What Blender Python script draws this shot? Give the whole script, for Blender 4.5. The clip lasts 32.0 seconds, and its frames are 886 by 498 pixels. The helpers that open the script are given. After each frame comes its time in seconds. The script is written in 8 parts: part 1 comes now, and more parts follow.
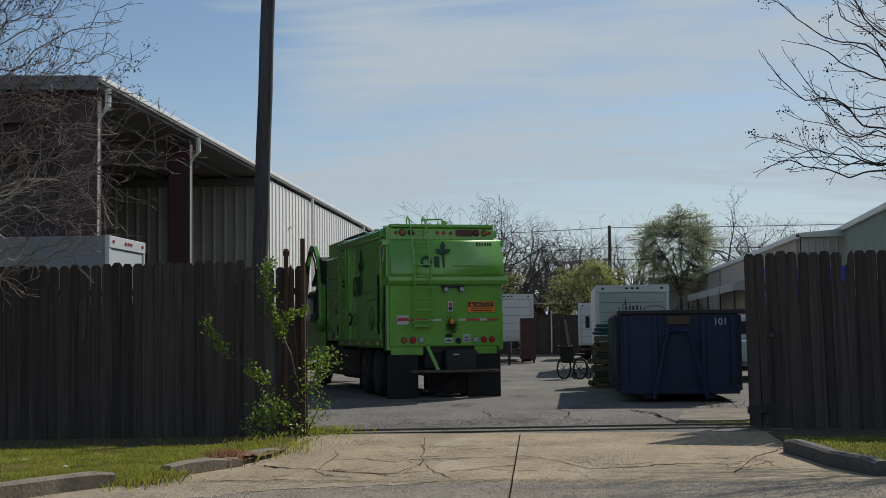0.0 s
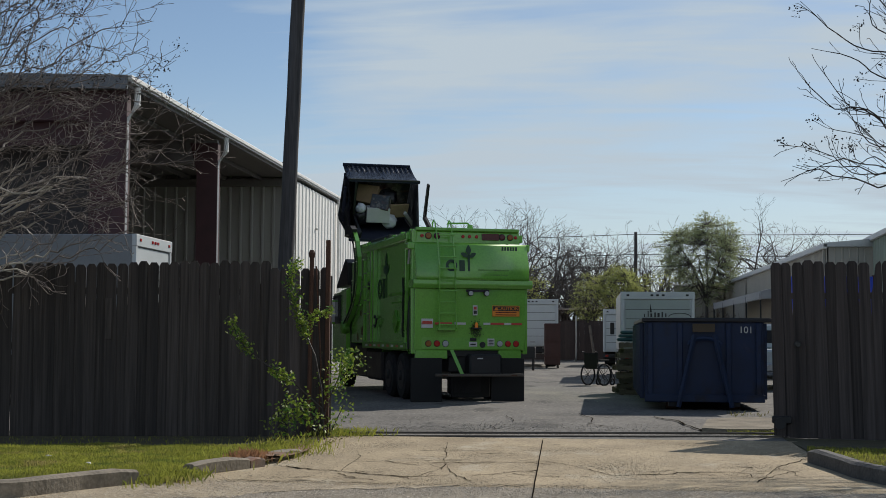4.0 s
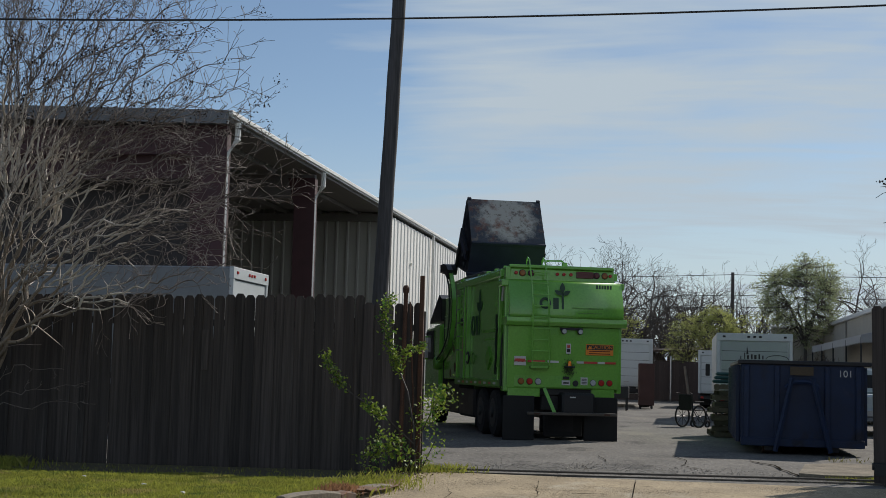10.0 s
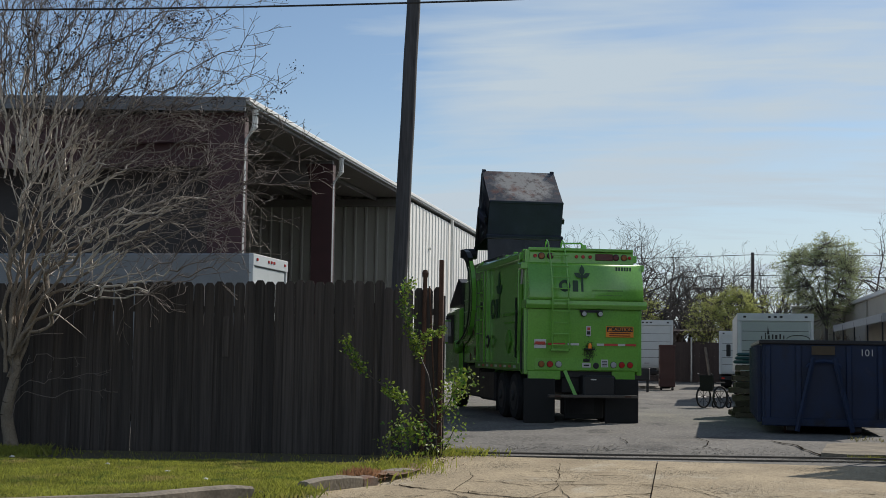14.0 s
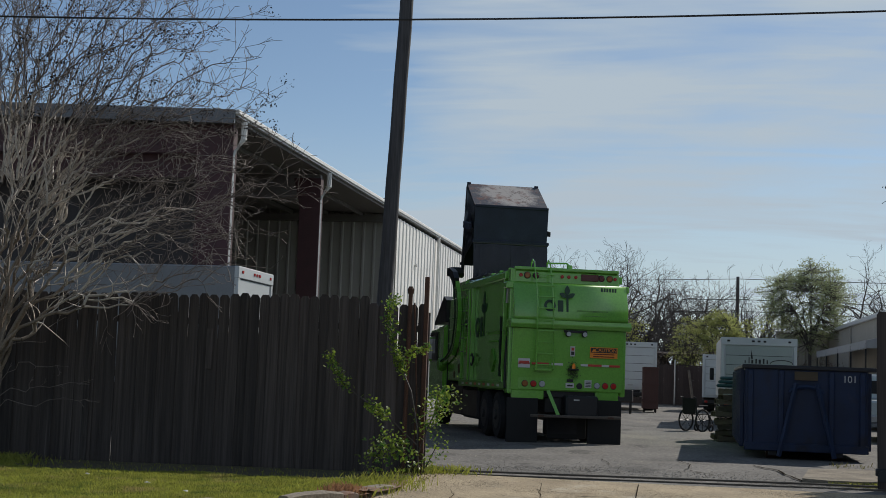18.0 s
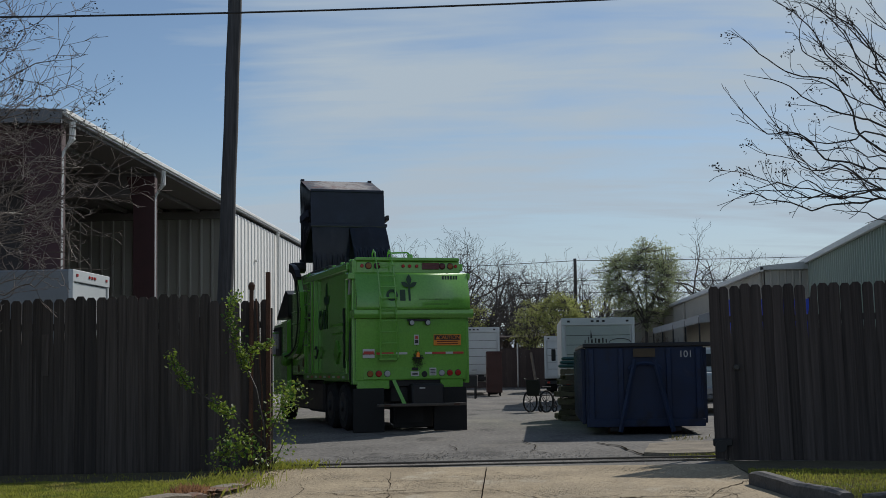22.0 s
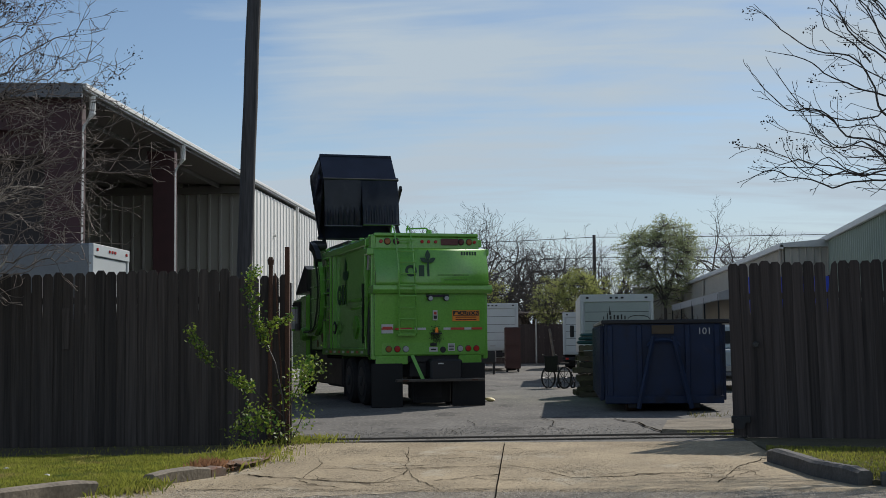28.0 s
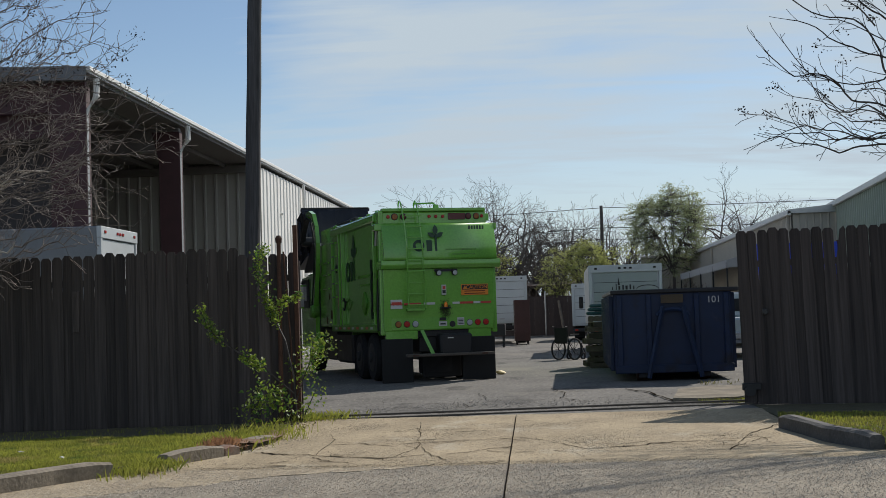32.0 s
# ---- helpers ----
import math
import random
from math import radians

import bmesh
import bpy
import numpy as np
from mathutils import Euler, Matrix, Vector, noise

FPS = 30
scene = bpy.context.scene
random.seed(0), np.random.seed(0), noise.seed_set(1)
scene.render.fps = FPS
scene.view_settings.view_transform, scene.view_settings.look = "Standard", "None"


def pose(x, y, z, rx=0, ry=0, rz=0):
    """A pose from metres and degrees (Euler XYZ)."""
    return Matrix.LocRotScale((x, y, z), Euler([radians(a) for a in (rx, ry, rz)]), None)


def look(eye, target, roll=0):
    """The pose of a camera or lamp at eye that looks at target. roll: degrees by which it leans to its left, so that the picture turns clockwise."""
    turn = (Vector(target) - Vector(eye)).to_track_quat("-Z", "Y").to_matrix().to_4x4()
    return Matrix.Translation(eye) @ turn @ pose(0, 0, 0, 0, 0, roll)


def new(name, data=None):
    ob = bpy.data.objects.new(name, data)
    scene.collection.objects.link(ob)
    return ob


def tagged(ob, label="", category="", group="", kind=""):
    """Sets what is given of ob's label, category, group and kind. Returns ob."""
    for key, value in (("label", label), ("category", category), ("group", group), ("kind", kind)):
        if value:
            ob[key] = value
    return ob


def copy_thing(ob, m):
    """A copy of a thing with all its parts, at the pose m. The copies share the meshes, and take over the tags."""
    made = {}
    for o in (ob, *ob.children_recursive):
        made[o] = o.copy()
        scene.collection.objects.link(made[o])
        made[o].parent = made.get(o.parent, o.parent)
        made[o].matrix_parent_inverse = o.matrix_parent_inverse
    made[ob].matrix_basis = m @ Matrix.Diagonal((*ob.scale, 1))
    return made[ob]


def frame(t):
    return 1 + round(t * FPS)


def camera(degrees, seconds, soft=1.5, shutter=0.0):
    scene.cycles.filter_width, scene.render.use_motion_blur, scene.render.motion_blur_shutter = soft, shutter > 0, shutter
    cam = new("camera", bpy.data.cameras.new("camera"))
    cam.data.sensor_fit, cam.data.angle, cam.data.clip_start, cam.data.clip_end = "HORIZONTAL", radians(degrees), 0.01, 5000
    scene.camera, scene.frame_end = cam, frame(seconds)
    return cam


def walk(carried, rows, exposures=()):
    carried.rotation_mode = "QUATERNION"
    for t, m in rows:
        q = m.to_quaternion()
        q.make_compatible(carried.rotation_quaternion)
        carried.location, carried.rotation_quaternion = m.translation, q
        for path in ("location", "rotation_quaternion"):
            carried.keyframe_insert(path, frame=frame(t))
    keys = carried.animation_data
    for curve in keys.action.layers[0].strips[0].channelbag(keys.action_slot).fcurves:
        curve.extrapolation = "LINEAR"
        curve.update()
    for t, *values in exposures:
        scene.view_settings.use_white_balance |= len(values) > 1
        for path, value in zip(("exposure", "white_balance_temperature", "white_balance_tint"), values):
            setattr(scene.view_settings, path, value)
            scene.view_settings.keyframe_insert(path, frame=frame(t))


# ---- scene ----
EXPO, CLOUD_X, CLOUD_Y = -0.25, 0.0, 0.0
cam = camera(36.2, 32.0, 0.45)
EYE = (0.0, 0.0, 1.35)
# seconds, the point looked at, roll
PATH = [
    (0, (-1.665, 19.892, 2.597), -0.65),
    (0.5, (-1.703, 19.888, 2.600), -0.35),
    (1, (-1.740, 19.886, 2.587), -0.04),
    (1.5, (-1.796, 19.882, 2.565), 0.17),
    (2, (-1.848, 19.878, 2.553), 0.35),
    (2.5, (-1.886, 19.873, 2.571), 0.24),
    (3, (-1.935, 19.869, 2.560), 0.15),
    (3.5, (-1.975, 19.864, 2.579), 0.23),
    (5.5, (-2.298, 19.798, 3.015), 0.73),
    (6, (-2.353, 19.785, 3.089), 0.88),
    (6.5, (-2.419, 19.777, 3.092), 0.99),
    (7, (-2.599, 19.752, 3.114), 0.99),
    (7.5, (-2.769, 19.727, 3.133), 1.10),
    (8, (-2.938, 19.701, 3.153), 1.03),
    (8.5, (-3.079, 19.678, 3.168), 0.94),
    (9, (-3.205, 19.658, 3.161), 1.05),
    (9.5, (-3.306, 19.641, 3.164), 1.22),
    (10, (-3.419, 19.622, 3.168), 1.54),
    (10.5, (-3.498, 19.609, 3.150), 1.61),
    (11, (-3.563, 19.600, 3.126), 1.59),
    (11.5, (-3.606, 19.594, 3.099), 1.31),
    (12, (-3.630, 19.593, 3.067), 1.02),
    (12.5, (-3.653, 19.592, 3.020), 0.88),
    (13, (-3.676, 19.592, 2.981), 0.76),
    (13.5, (-3.697, 19.591, 2.940), 0.68),
    (14, (-3.690, 19.593, 2.929), 0.83),
    (14.5, (-3.678, 19.597, 2.906), 0.99),
    (16.5, (-3.579, 19.622, 2.817), 0.70),
    (17, (-3.561, 19.628, 2.780), 0.73),
    (17.5, (-3.512, 19.635, 2.814), 0.94),
    (18, (-3.494, 19.607, 3.186), 2.12),
    (18.5, (-3.119, 19.653, 3.355), 2.16),
    (19, (-2.628, 19.723, 3.375), 1.19),
    (19.5, (-2.103, 19.797, 3.260), 0.40),
    (20, (-1.673, 19.844, 3.193), -0.12),
    (20.5, (-1.483, 19.862, 3.163), -0.45),
    (21, (-1.307, 19.879, 3.118), -0.68),
    (21.5, (-1.211, 19.887, 3.092), -0.79),
    (22, (-1.155, 19.892, 3.079), -0.84),
    (22.5, (-1.165, 19.893, 3.062), -0.33),
    (23, (-1.171, 19.892, 3.063), -0.37),
    (23.5, (-1.196, 19.889, 3.078), -0.03),
    (24, (-1.224, 19.895, 2.990), 0.69),
    (24.5, (-1.223, 19.900, 2.932), 0.62),
    (25, (-1.241, 19.905, 2.856), 0.14),
    (25.5, (-1.263, 19.912, 2.740), -0.09),
    (27.5, (-1.410, 19.901, 2.757), -0.62),
    (28, (-1.440, 19.901, 2.726), -0.52),
    (28.5, (-1.467, 19.902, 2.679), -0.41),
    (29, (-1.511, 19.905, 2.575), -0.08),
    (29.5, (-1.536, 19.911, 2.448), 0.14),
    (30, (-1.567, 19.914, 2.333), 0.14),
    (30.5, (-1.576, 19.918, 2.236), 0.20),
    (31, (-1.581, 19.918, 2.233), 0.07),
    (31.5, (-1.573, 19.916, 2.281), -1.73),
    (32, (-1.560, 19.914, 2.351), -1.85),
]
walk(cam, [(t, look(EYE, target, roll)) for t, target, roll in PATH], [(t, EXPO + e, kelvin, 10) for t, e, kelvin in ((0.0, -0.15, 6500), (2.0, -0.1, 6500), (3.0, 0.02, 6500), (6.0, 0.0, 6500), (8.0, 0.0, 6500), (9.0, -0.1, 6500), (10.0, -0.06, 6500), (11.0, 0.08, 6500), (13.0, 0.12, 6500), (14.0, 0.1, 6500), (17.0, 0.28, 6550), (18.0, -0.13, 6420), (19.0, -0.25, 6300), (20.0, -0.2, 6300), (22.0, -0.24, 6280), (23.0, -0.2, 6300), (24.0, -0.14, 6330), (25.0, -0.12, 6350), (28.0, -0.05, 6380), (29.0, 0.02, 6420), (30.0, 0.12, 6460), (31.0, 0.28, 6500), (31.6, 0.1, 6500), (32.0, 0.08, 6500))])

# ---- light ----
SUN_AZ, SUN_EL = radians(29.5), radians(36)
world = bpy.data.worlds.new("sky")
scene.world = world
world.use_nodes = True


def build_sky():
    nt = world.node_tree
    nd, lk = nt.nodes, nt.links
    nd.clear()
    out, bg = nd.new("ShaderNodeOutputWorld"), nd.new("ShaderNodeBackground")
    sky = nd.new("ShaderNodeTexSky")
    sky.sky_type, sky.sun_disc = "NISHITA", False
    sky.sun_elevation, sky.sun_rotation = SUN_EL, SUN_AZ
    sky.air_density, sky.dust_density, sky.ozone_density = 0.95, 0.2, 2.0
    tc = nd.new("ShaderNodeTexCoord")
    sep = nd.new("ShaderNodeSeparateXYZ")
    lk.new(tc.outputs["Generated"], sep.inputs[0])
    # a flat layer of high cloud, seen in perspective
    zz = nd.new("ShaderNodeMath"); zz.operation = "ADD"; zz.inputs[1].default_value = 0.18
    lk.new(sep.outputs["Z"], zz.inputs[0])
    dx = nd.new("ShaderNodeMath"); dx.operation = "DIVIDE"
    dy = nd.new("ShaderNodeMath"); dy.operation = "DIVIDE"
    lk.new(sep.outputs["X"], dx.inputs[0]); lk.new(zz.outputs[0], dx.inputs[1])
    lk.new(sep.outputs["Y"], dy.inputs[0]); lk.new(zz.outputs[0], dy.inputs[1])
    com = nd.new("ShaderNodeCombineXYZ")
    lk.new(dx.outputs[0], com.inputs[0]); lk.new(dy.outputs[0], com.inputs[1])
    mp = nd.new("ShaderNodeMapping")
    mp.inputs["Scale"].default_value = (1.15, 2.3, 1)
    mp.inputs["Rotation"].default_value = (0, 0, radians(-14))
    mp.inputs["Location"].default_value = (CLOUD_X, CLOUD_Y, 0)
    lk.new(com.outputs[0], mp.inputs[0])
    n1 = nd.new("ShaderNodeTexNoise")
    n1.inputs["Scale"].default_value, n1.inputs["Detail"].default_value, n1.inputs["Roughness"].default_value = 0.75, 7, 0.52
    n1.inputs["Distortion"].default_value = 0.5
    lk.new(mp.outputs[0], n1.inputs["Vector"])
    r1 = nd.new("ShaderNodeMapRange")
    r1.inputs[1].default_value, r1.inputs[2].default_value, r1.inputs[3].default_value, r1.inputs[4].default_value = 0.57, 0.83, 0.0, 1.0
    # a thick veil ahead and to the right, open blue to the left
    az = nd.new("ShaderNodeMath"); az.operation = "ARCTAN2"
    lk.new(sep.outputs["X"], az.inputs[0]); lk.new(sep.outputs["Y"], az.inputs[1])
    ab = nd.new("ShaderNodeMath"); ab.operation = "ABSOLUTE"
    lk.new(az.outputs[0], ab.inputs[0])
    edge = nd.new("ShaderNodeMapRange"); edge.interpolation_type = "SMOOTHSTEP"
    edge.inputs[1].default_value, edge.inputs[2].default_value, edge.inputs[3].default_value, edge.inputs[4].default_value = -0.31, -0.13, -0.16, 0.1
    lk.new(az.outputs[0], edge.inputs[0])
    fade = nd.new("ShaderNodeMapRange"); fade.interpolation_type = "SMOOTHSTEP"
    fade.inputs[1].default_value, fade.inputs[2].default_value, fade.inputs[3].default_value, fade.inputs[4].default_value = 0.0, 0.2, 0.0, -0.05
    lk.new(az.outputs[0], fade.inputs[0])
    veil = nd.new("ShaderNodeMath"); veil.operation = "ADD"
    lk.new(edge.outputs[0], veil.inputs[0]); lk.new(fade.outputs[0], veil.inputs[1])
    n2 = nd.new("ShaderNodeTexNoise")
    n2.inputs["Scale"].default_value, n2.inputs["Detail"].default_value, n2.inputs["Distortion"].default_value = 2.6, 6, 0.8
    m2 = nd.new("ShaderNodeMapping"); m2.inputs["Scale"].default_value = (0.8, 4.5, 1); m2.inputs["Rotation"].default_value = (0, 0, radians(-10))
    lk.new(com.outputs[0], m2.inputs[0]); lk.new(m2.outputs[0], n2.inputs["Vector"])
    st = nd.new("ShaderNodeMath"); st.operation = "MULTIPLY_ADD"; st.inputs[1].default_value = 0.36
    # the sky behind is more closed
    back = nd.new("ShaderNodeMapRange"); back.interpolation_type = "SMOOTHSTEP"
    back.inputs[1].default_value, back.inputs[2].default_value, back.inputs[3].default_value, back.inputs[4].default_value = 0.5, 1.5, 0.0, 0.1
    lk.new(ab.outputs[0], back.inputs[0])
    vb = nd.new("ShaderNodeMath"); vb.operation = "ADD"
    lk.new(veil.outputs[0], vb.inputs[0]); lk.new(back.outputs[0], vb.inputs[1])
    lk.new(n2.outputs["Fac"], st.inputs[0]); lk.new(vb.outputs[0], st.inputs[2])
    s2 = nd.new("ShaderNodeMath"); s2.operation = "ADD"
    lk.new(n1.outputs["Fac"], s2.inputs[0]); lk.new(st.outputs[0], s2.inputs[1])
    lk.new(s2.outputs[0], r1.inputs[0])
    # clearer overhead
    up = nd.new("ShaderNodeMapRange"); up.interpolation_type = "SMOOTHSTEP"
    up.inputs[1].default_value, up.inputs[2].default_value, up.inputs[3].default_value, up.inputs[4].default_value = 0.3, 0.75, 1.0, 0.3
    lk.new(sep.outputs["Z"], up.inputs[0])
    thin = nd.new("ShaderNodeMath"); thin.operation = "MULTIPLY"
    lk.new(r1.outputs[0], thin.inputs[0]); lk.new(up.outputs[0], thin.inputs[1])
    # haze low over the ground
    low = nd.new("ShaderNodeMapRange"); low.interpolation_type = "SMOOTHSTEP"
    low.inputs[1].default_value, low.inputs[2].default_value, low.inputs[3].default_value, low.inputs[4].default_value = 0.02, 0.2, 0.65, 0.0
    lk.new(sep.outputs["Z"], low.inputs[0])
    most = nd.new("ShaderNodeMath"); most.operation = "MAXIMUM"
    lk.new(thin.outputs[0], most.inputs[0]); lk.new(low.outputs[0], most.inputs[1])
    mix = nd.new("ShaderNodeMix"); mix.data_type = "RGBA"
    lk.new(most.outputs[0], mix.inputs[0])
    lk.new(sky.outputs[0], mix.inputs[6])
    mix.inputs[7].default_value = (5.75, 6.75, 7.6, 1)
    lk.new(mix.outputs[2], bg.inputs[0])
    bg.inputs[1].default_value = 0.1
    lk.new(bg.outputs[0], out.inputs[0])


build_sky()
sun = new("sun", bpy.data.lights.new("sun", "SUN"))
sun.data.energy, sun.data.angle, sun.data.color = 4.8, radians(0.6), (1.0, 0.94, 0.85)
sun_dir = Vector((math.sin(SUN_AZ) * math.cos(SUN_EL), math.cos(SUN_AZ) * math.cos(SUN_EL), math.sin(SUN_EL)))
sun.matrix_world = look(tuple(sun_dir * 60), (0, 0, 0))


# ---- materials ----
def mat(name, base, rough=0.7, metal=0.0, vary=0.25, scale=4.0, fine=60.0, bump=0.15, stain=None, amount=0.0, stretch=(1, 1, 1), each=0.0, glow=0.0, stain_scale=1.2, through_light=0.0, spec=0.5, stain2=None, amount2=0.3, scale2=5.0, speck=None, speck_scale=60.0, speck_amount=0.3, coat=0.0, patch=None, island=None):
    """A surface with broad and fine variation; stain: a second colour in patches; each: change from piece to piece."""
    m = bpy.data.materials.new(name)
    m.use_nodes = True
    nt = m.node_tree
    nd, lk = nt.nodes, nt.links
    bs = nd["Principled BSDF"]
    bs.inputs["Metallic"].default_value = metal
    bs.inputs["Specular IOR Level"].default_value = spec
    bs.inputs["Coat Weight"].default_value, bs.inputs["Coat Roughness"].default_value = coat, 0.12
    tc, mp = nd.new("ShaderNodeTexCoord"), nd.new("ShaderNodeMapping")
    mp.inputs["Scale"].default_value = stretch
    lk.new(tc.outputs["Object"], mp.inputs[0])
    vec = mp.outputs[0]
    if each:
        oi, add, mul = nd.new("ShaderNodeObjectInfo"), nd.new("ShaderNodeVectorMath"), nd.new("ShaderNodeMath")
        mul.operation, mul.inputs[1].default_value = "MULTIPLY", 37.0
        lk.new(oi.outputs["Random"], mul.inputs[0])
        lk.new(vec, add.inputs[0]); lk.new(mul.outputs[0], add.inputs[1])
        vec = add.outputs[0]
    broad, small = nd.new("ShaderNodeTexNoise"), nd.new("ShaderNodeTexNoise")
    broad.inputs["Scale"].default_value, broad.inputs["Detail"].default_value = scale, 5
    small.inputs["Scale"].default_value, small.inputs["Detail"].default_value = fine, 3
    lk.new(vec, broad.inputs["Vector"]); lk.new(vec, small.inputs["Vector"])
    both = nd.new("ShaderNodeMath"); both.operation = "ADD"
    lk.new(broad.outputs["Fac"], both.inputs[0]); lk.new(small.outputs["Fac"], both.inputs[1])
    rg = nd.new("ShaderNodeMapRange")
    rg.inputs[1].default_value, rg.inputs[2].default_value = 0.6, 1.4
    rg.inputs[3].default_value, rg.inputs[4].default_value = 1 - vary, 1 + vary
    lk.new(both.outputs[0], rg.inputs[0])
    val = rg.outputs[0]
    if each:
        e1 = nd.new("ShaderNodeMapRange")
        e1.inputs[3].default_value, e1.inputs[4].default_value = 1 - each, 1 + each
        lk.new(oi.outputs["Random"], e1.inputs[0])
        e2 = nd.new("ShaderNodeMath"); e2.operation = "MULTIPLY"
        lk.new(val, e2.inputs[0]); lk.new(e1.outputs[0], e2.inputs[1])
        val = e2.outputs[0]
    col = nd.new("ShaderNodeVectorMath"); col.operation = "SCALE"
    col.inputs[0].default_value = base
    lk.new(val, col.inputs["Scale"])
    colour = col.outputs[0]
    if island:
        # loose pieces in two colours
        ge, ir, im = nd.new("ShaderNodeNewGeometry"), nd.new("ShaderNodeMapRange"), nd.new("ShaderNodeMix")
        im.data_type = "RGBA"
        ir.inputs[1].default_value, ir.inputs[2].default_value = 0.35, 1.0
        lk.new(ge.outputs["Random Per Island"], ir.inputs[0]); lk.new(ir.outputs[0], im.inputs[0])
        lk.new(colour, im.inputs[6]); im.inputs[7].default_value = (*island, 1)
        colour = im.outputs[2]
    if patch:
        # a worn place of its own outline
        far, pn, pa, pr, pm = nd.new("ShaderNodeVectorMath"), nd.new("ShaderNodeTexNoise"), nd.new("ShaderNodeMath"), nd.new("ShaderNodeMapRange"), nd.new("ShaderNodeMix")
        far.operation, far.inputs[1].default_value, pm.data_type = "DISTANCE", patch[0], "RGBA"
        pn.inputs["Scale"].default_value, pn.inputs["Detail"].default_value, pn.inputs["Roughness"].default_value = 3.5, 7, 0.7
        lk.new(tc.outputs["Object"], far.inputs[0]); lk.new(tc.outputs["Object"], pn.inputs["Vector"])
        pa.operation, pa.inputs[1].default_value = "MULTIPLY_ADD", 1.1
        lk.new(pn.outputs["Fac"], pa.inputs[0]); lk.new(far.outputs["Value"], pa.inputs[2])
        pr.inputs[1].default_value, pr.inputs[2].default_value, pr.inputs[3].default_value, pr.inputs[4].default_value = patch[1] + 0.38, patch[1] + 0.66, 1.0, 0.0
        lk.new(pa.outputs[0], pr.inputs[0]); lk.new(pr.outputs[0], pm.inputs[0])
        lk.new(colour, pm.inputs[6]); pm.inputs[7].default_value = (*patch[2], 1)
        colour = pm.outputs[2]
    for stain, amount, stain_scale, hard in ((stain, amount, stain_scale, 0.18), (stain2, amount2, scale2, 0.1), (speck, speck_amount, speck_scale, 0.05)):
        if not stain:
            continue
        st = nd.new("ShaderNodeTexNoise")
        st.inputs["Scale"].default_value, st.inputs["Detail"].default_value, st.inputs["Roughness"].default_value = stain_scale, 7, 0.65
        lk.new(vec, st.inputs["Vector"])
        sr = nd.new("ShaderNodeMapRange")
        sr.inputs[1].default_value, sr.inputs[2].default_value = 0.68 - 0.3 * amount, 0.68 - 0.3 * amount + hard
        lk.new(st.outputs["Fac"], sr.inputs[0])
        mx = nd.new("ShaderNodeMix"); mx.data_type = "RGBA"
        lk.new(sr.outputs[0], mx.inputs[0]); lk.new(colour, mx.inputs[6])
        mx.inputs[7].default_value = (*stain, 1)
        colour = mx.outputs[2]
    lk.new(colour, bs.inputs["Base Color"])
    rr = nd.new("ShaderNodeMapRange")
    rr.inputs[3].default_value, rr.inputs[4].default_value = max(rough - 0.12, 0.03), min(rough + 0.12, 1)
    lk.new(broad.outputs["Fac"], rr.inputs[0]); lk.new(rr.outputs[0], bs.inputs["Roughness"])
    if bump:
        bp = nd.new("ShaderNodeBump")
        bp.inputs["Strength"].default_value, bp.inputs["Distance"].default_value = bump, 0.01
        lk.new(both.outputs[0], bp.inputs["Height"]); lk.new(bp.outputs[0], bs.inputs["Normal"])
    if glow:
        lk.new(colour, bs.inputs["Emission Color"])
        bs.inputs["Emission Strength"].default_value = glow
    if through_light:
        tl, ms = nd.new("ShaderNodeBsdfTranslucent"), nd.new("ShaderNodeMixShader")
        ms.inputs[0].default_value = through_light
        lk.new(colour, tl.inputs["Color"])
        lk.new(bs.outputs[0], ms.inputs[1]); lk.new(tl.outputs[0], ms.inputs[2])
        lk.new(ms.outputs[0], nd["Material Output"].inputs["Surface"])
    return m


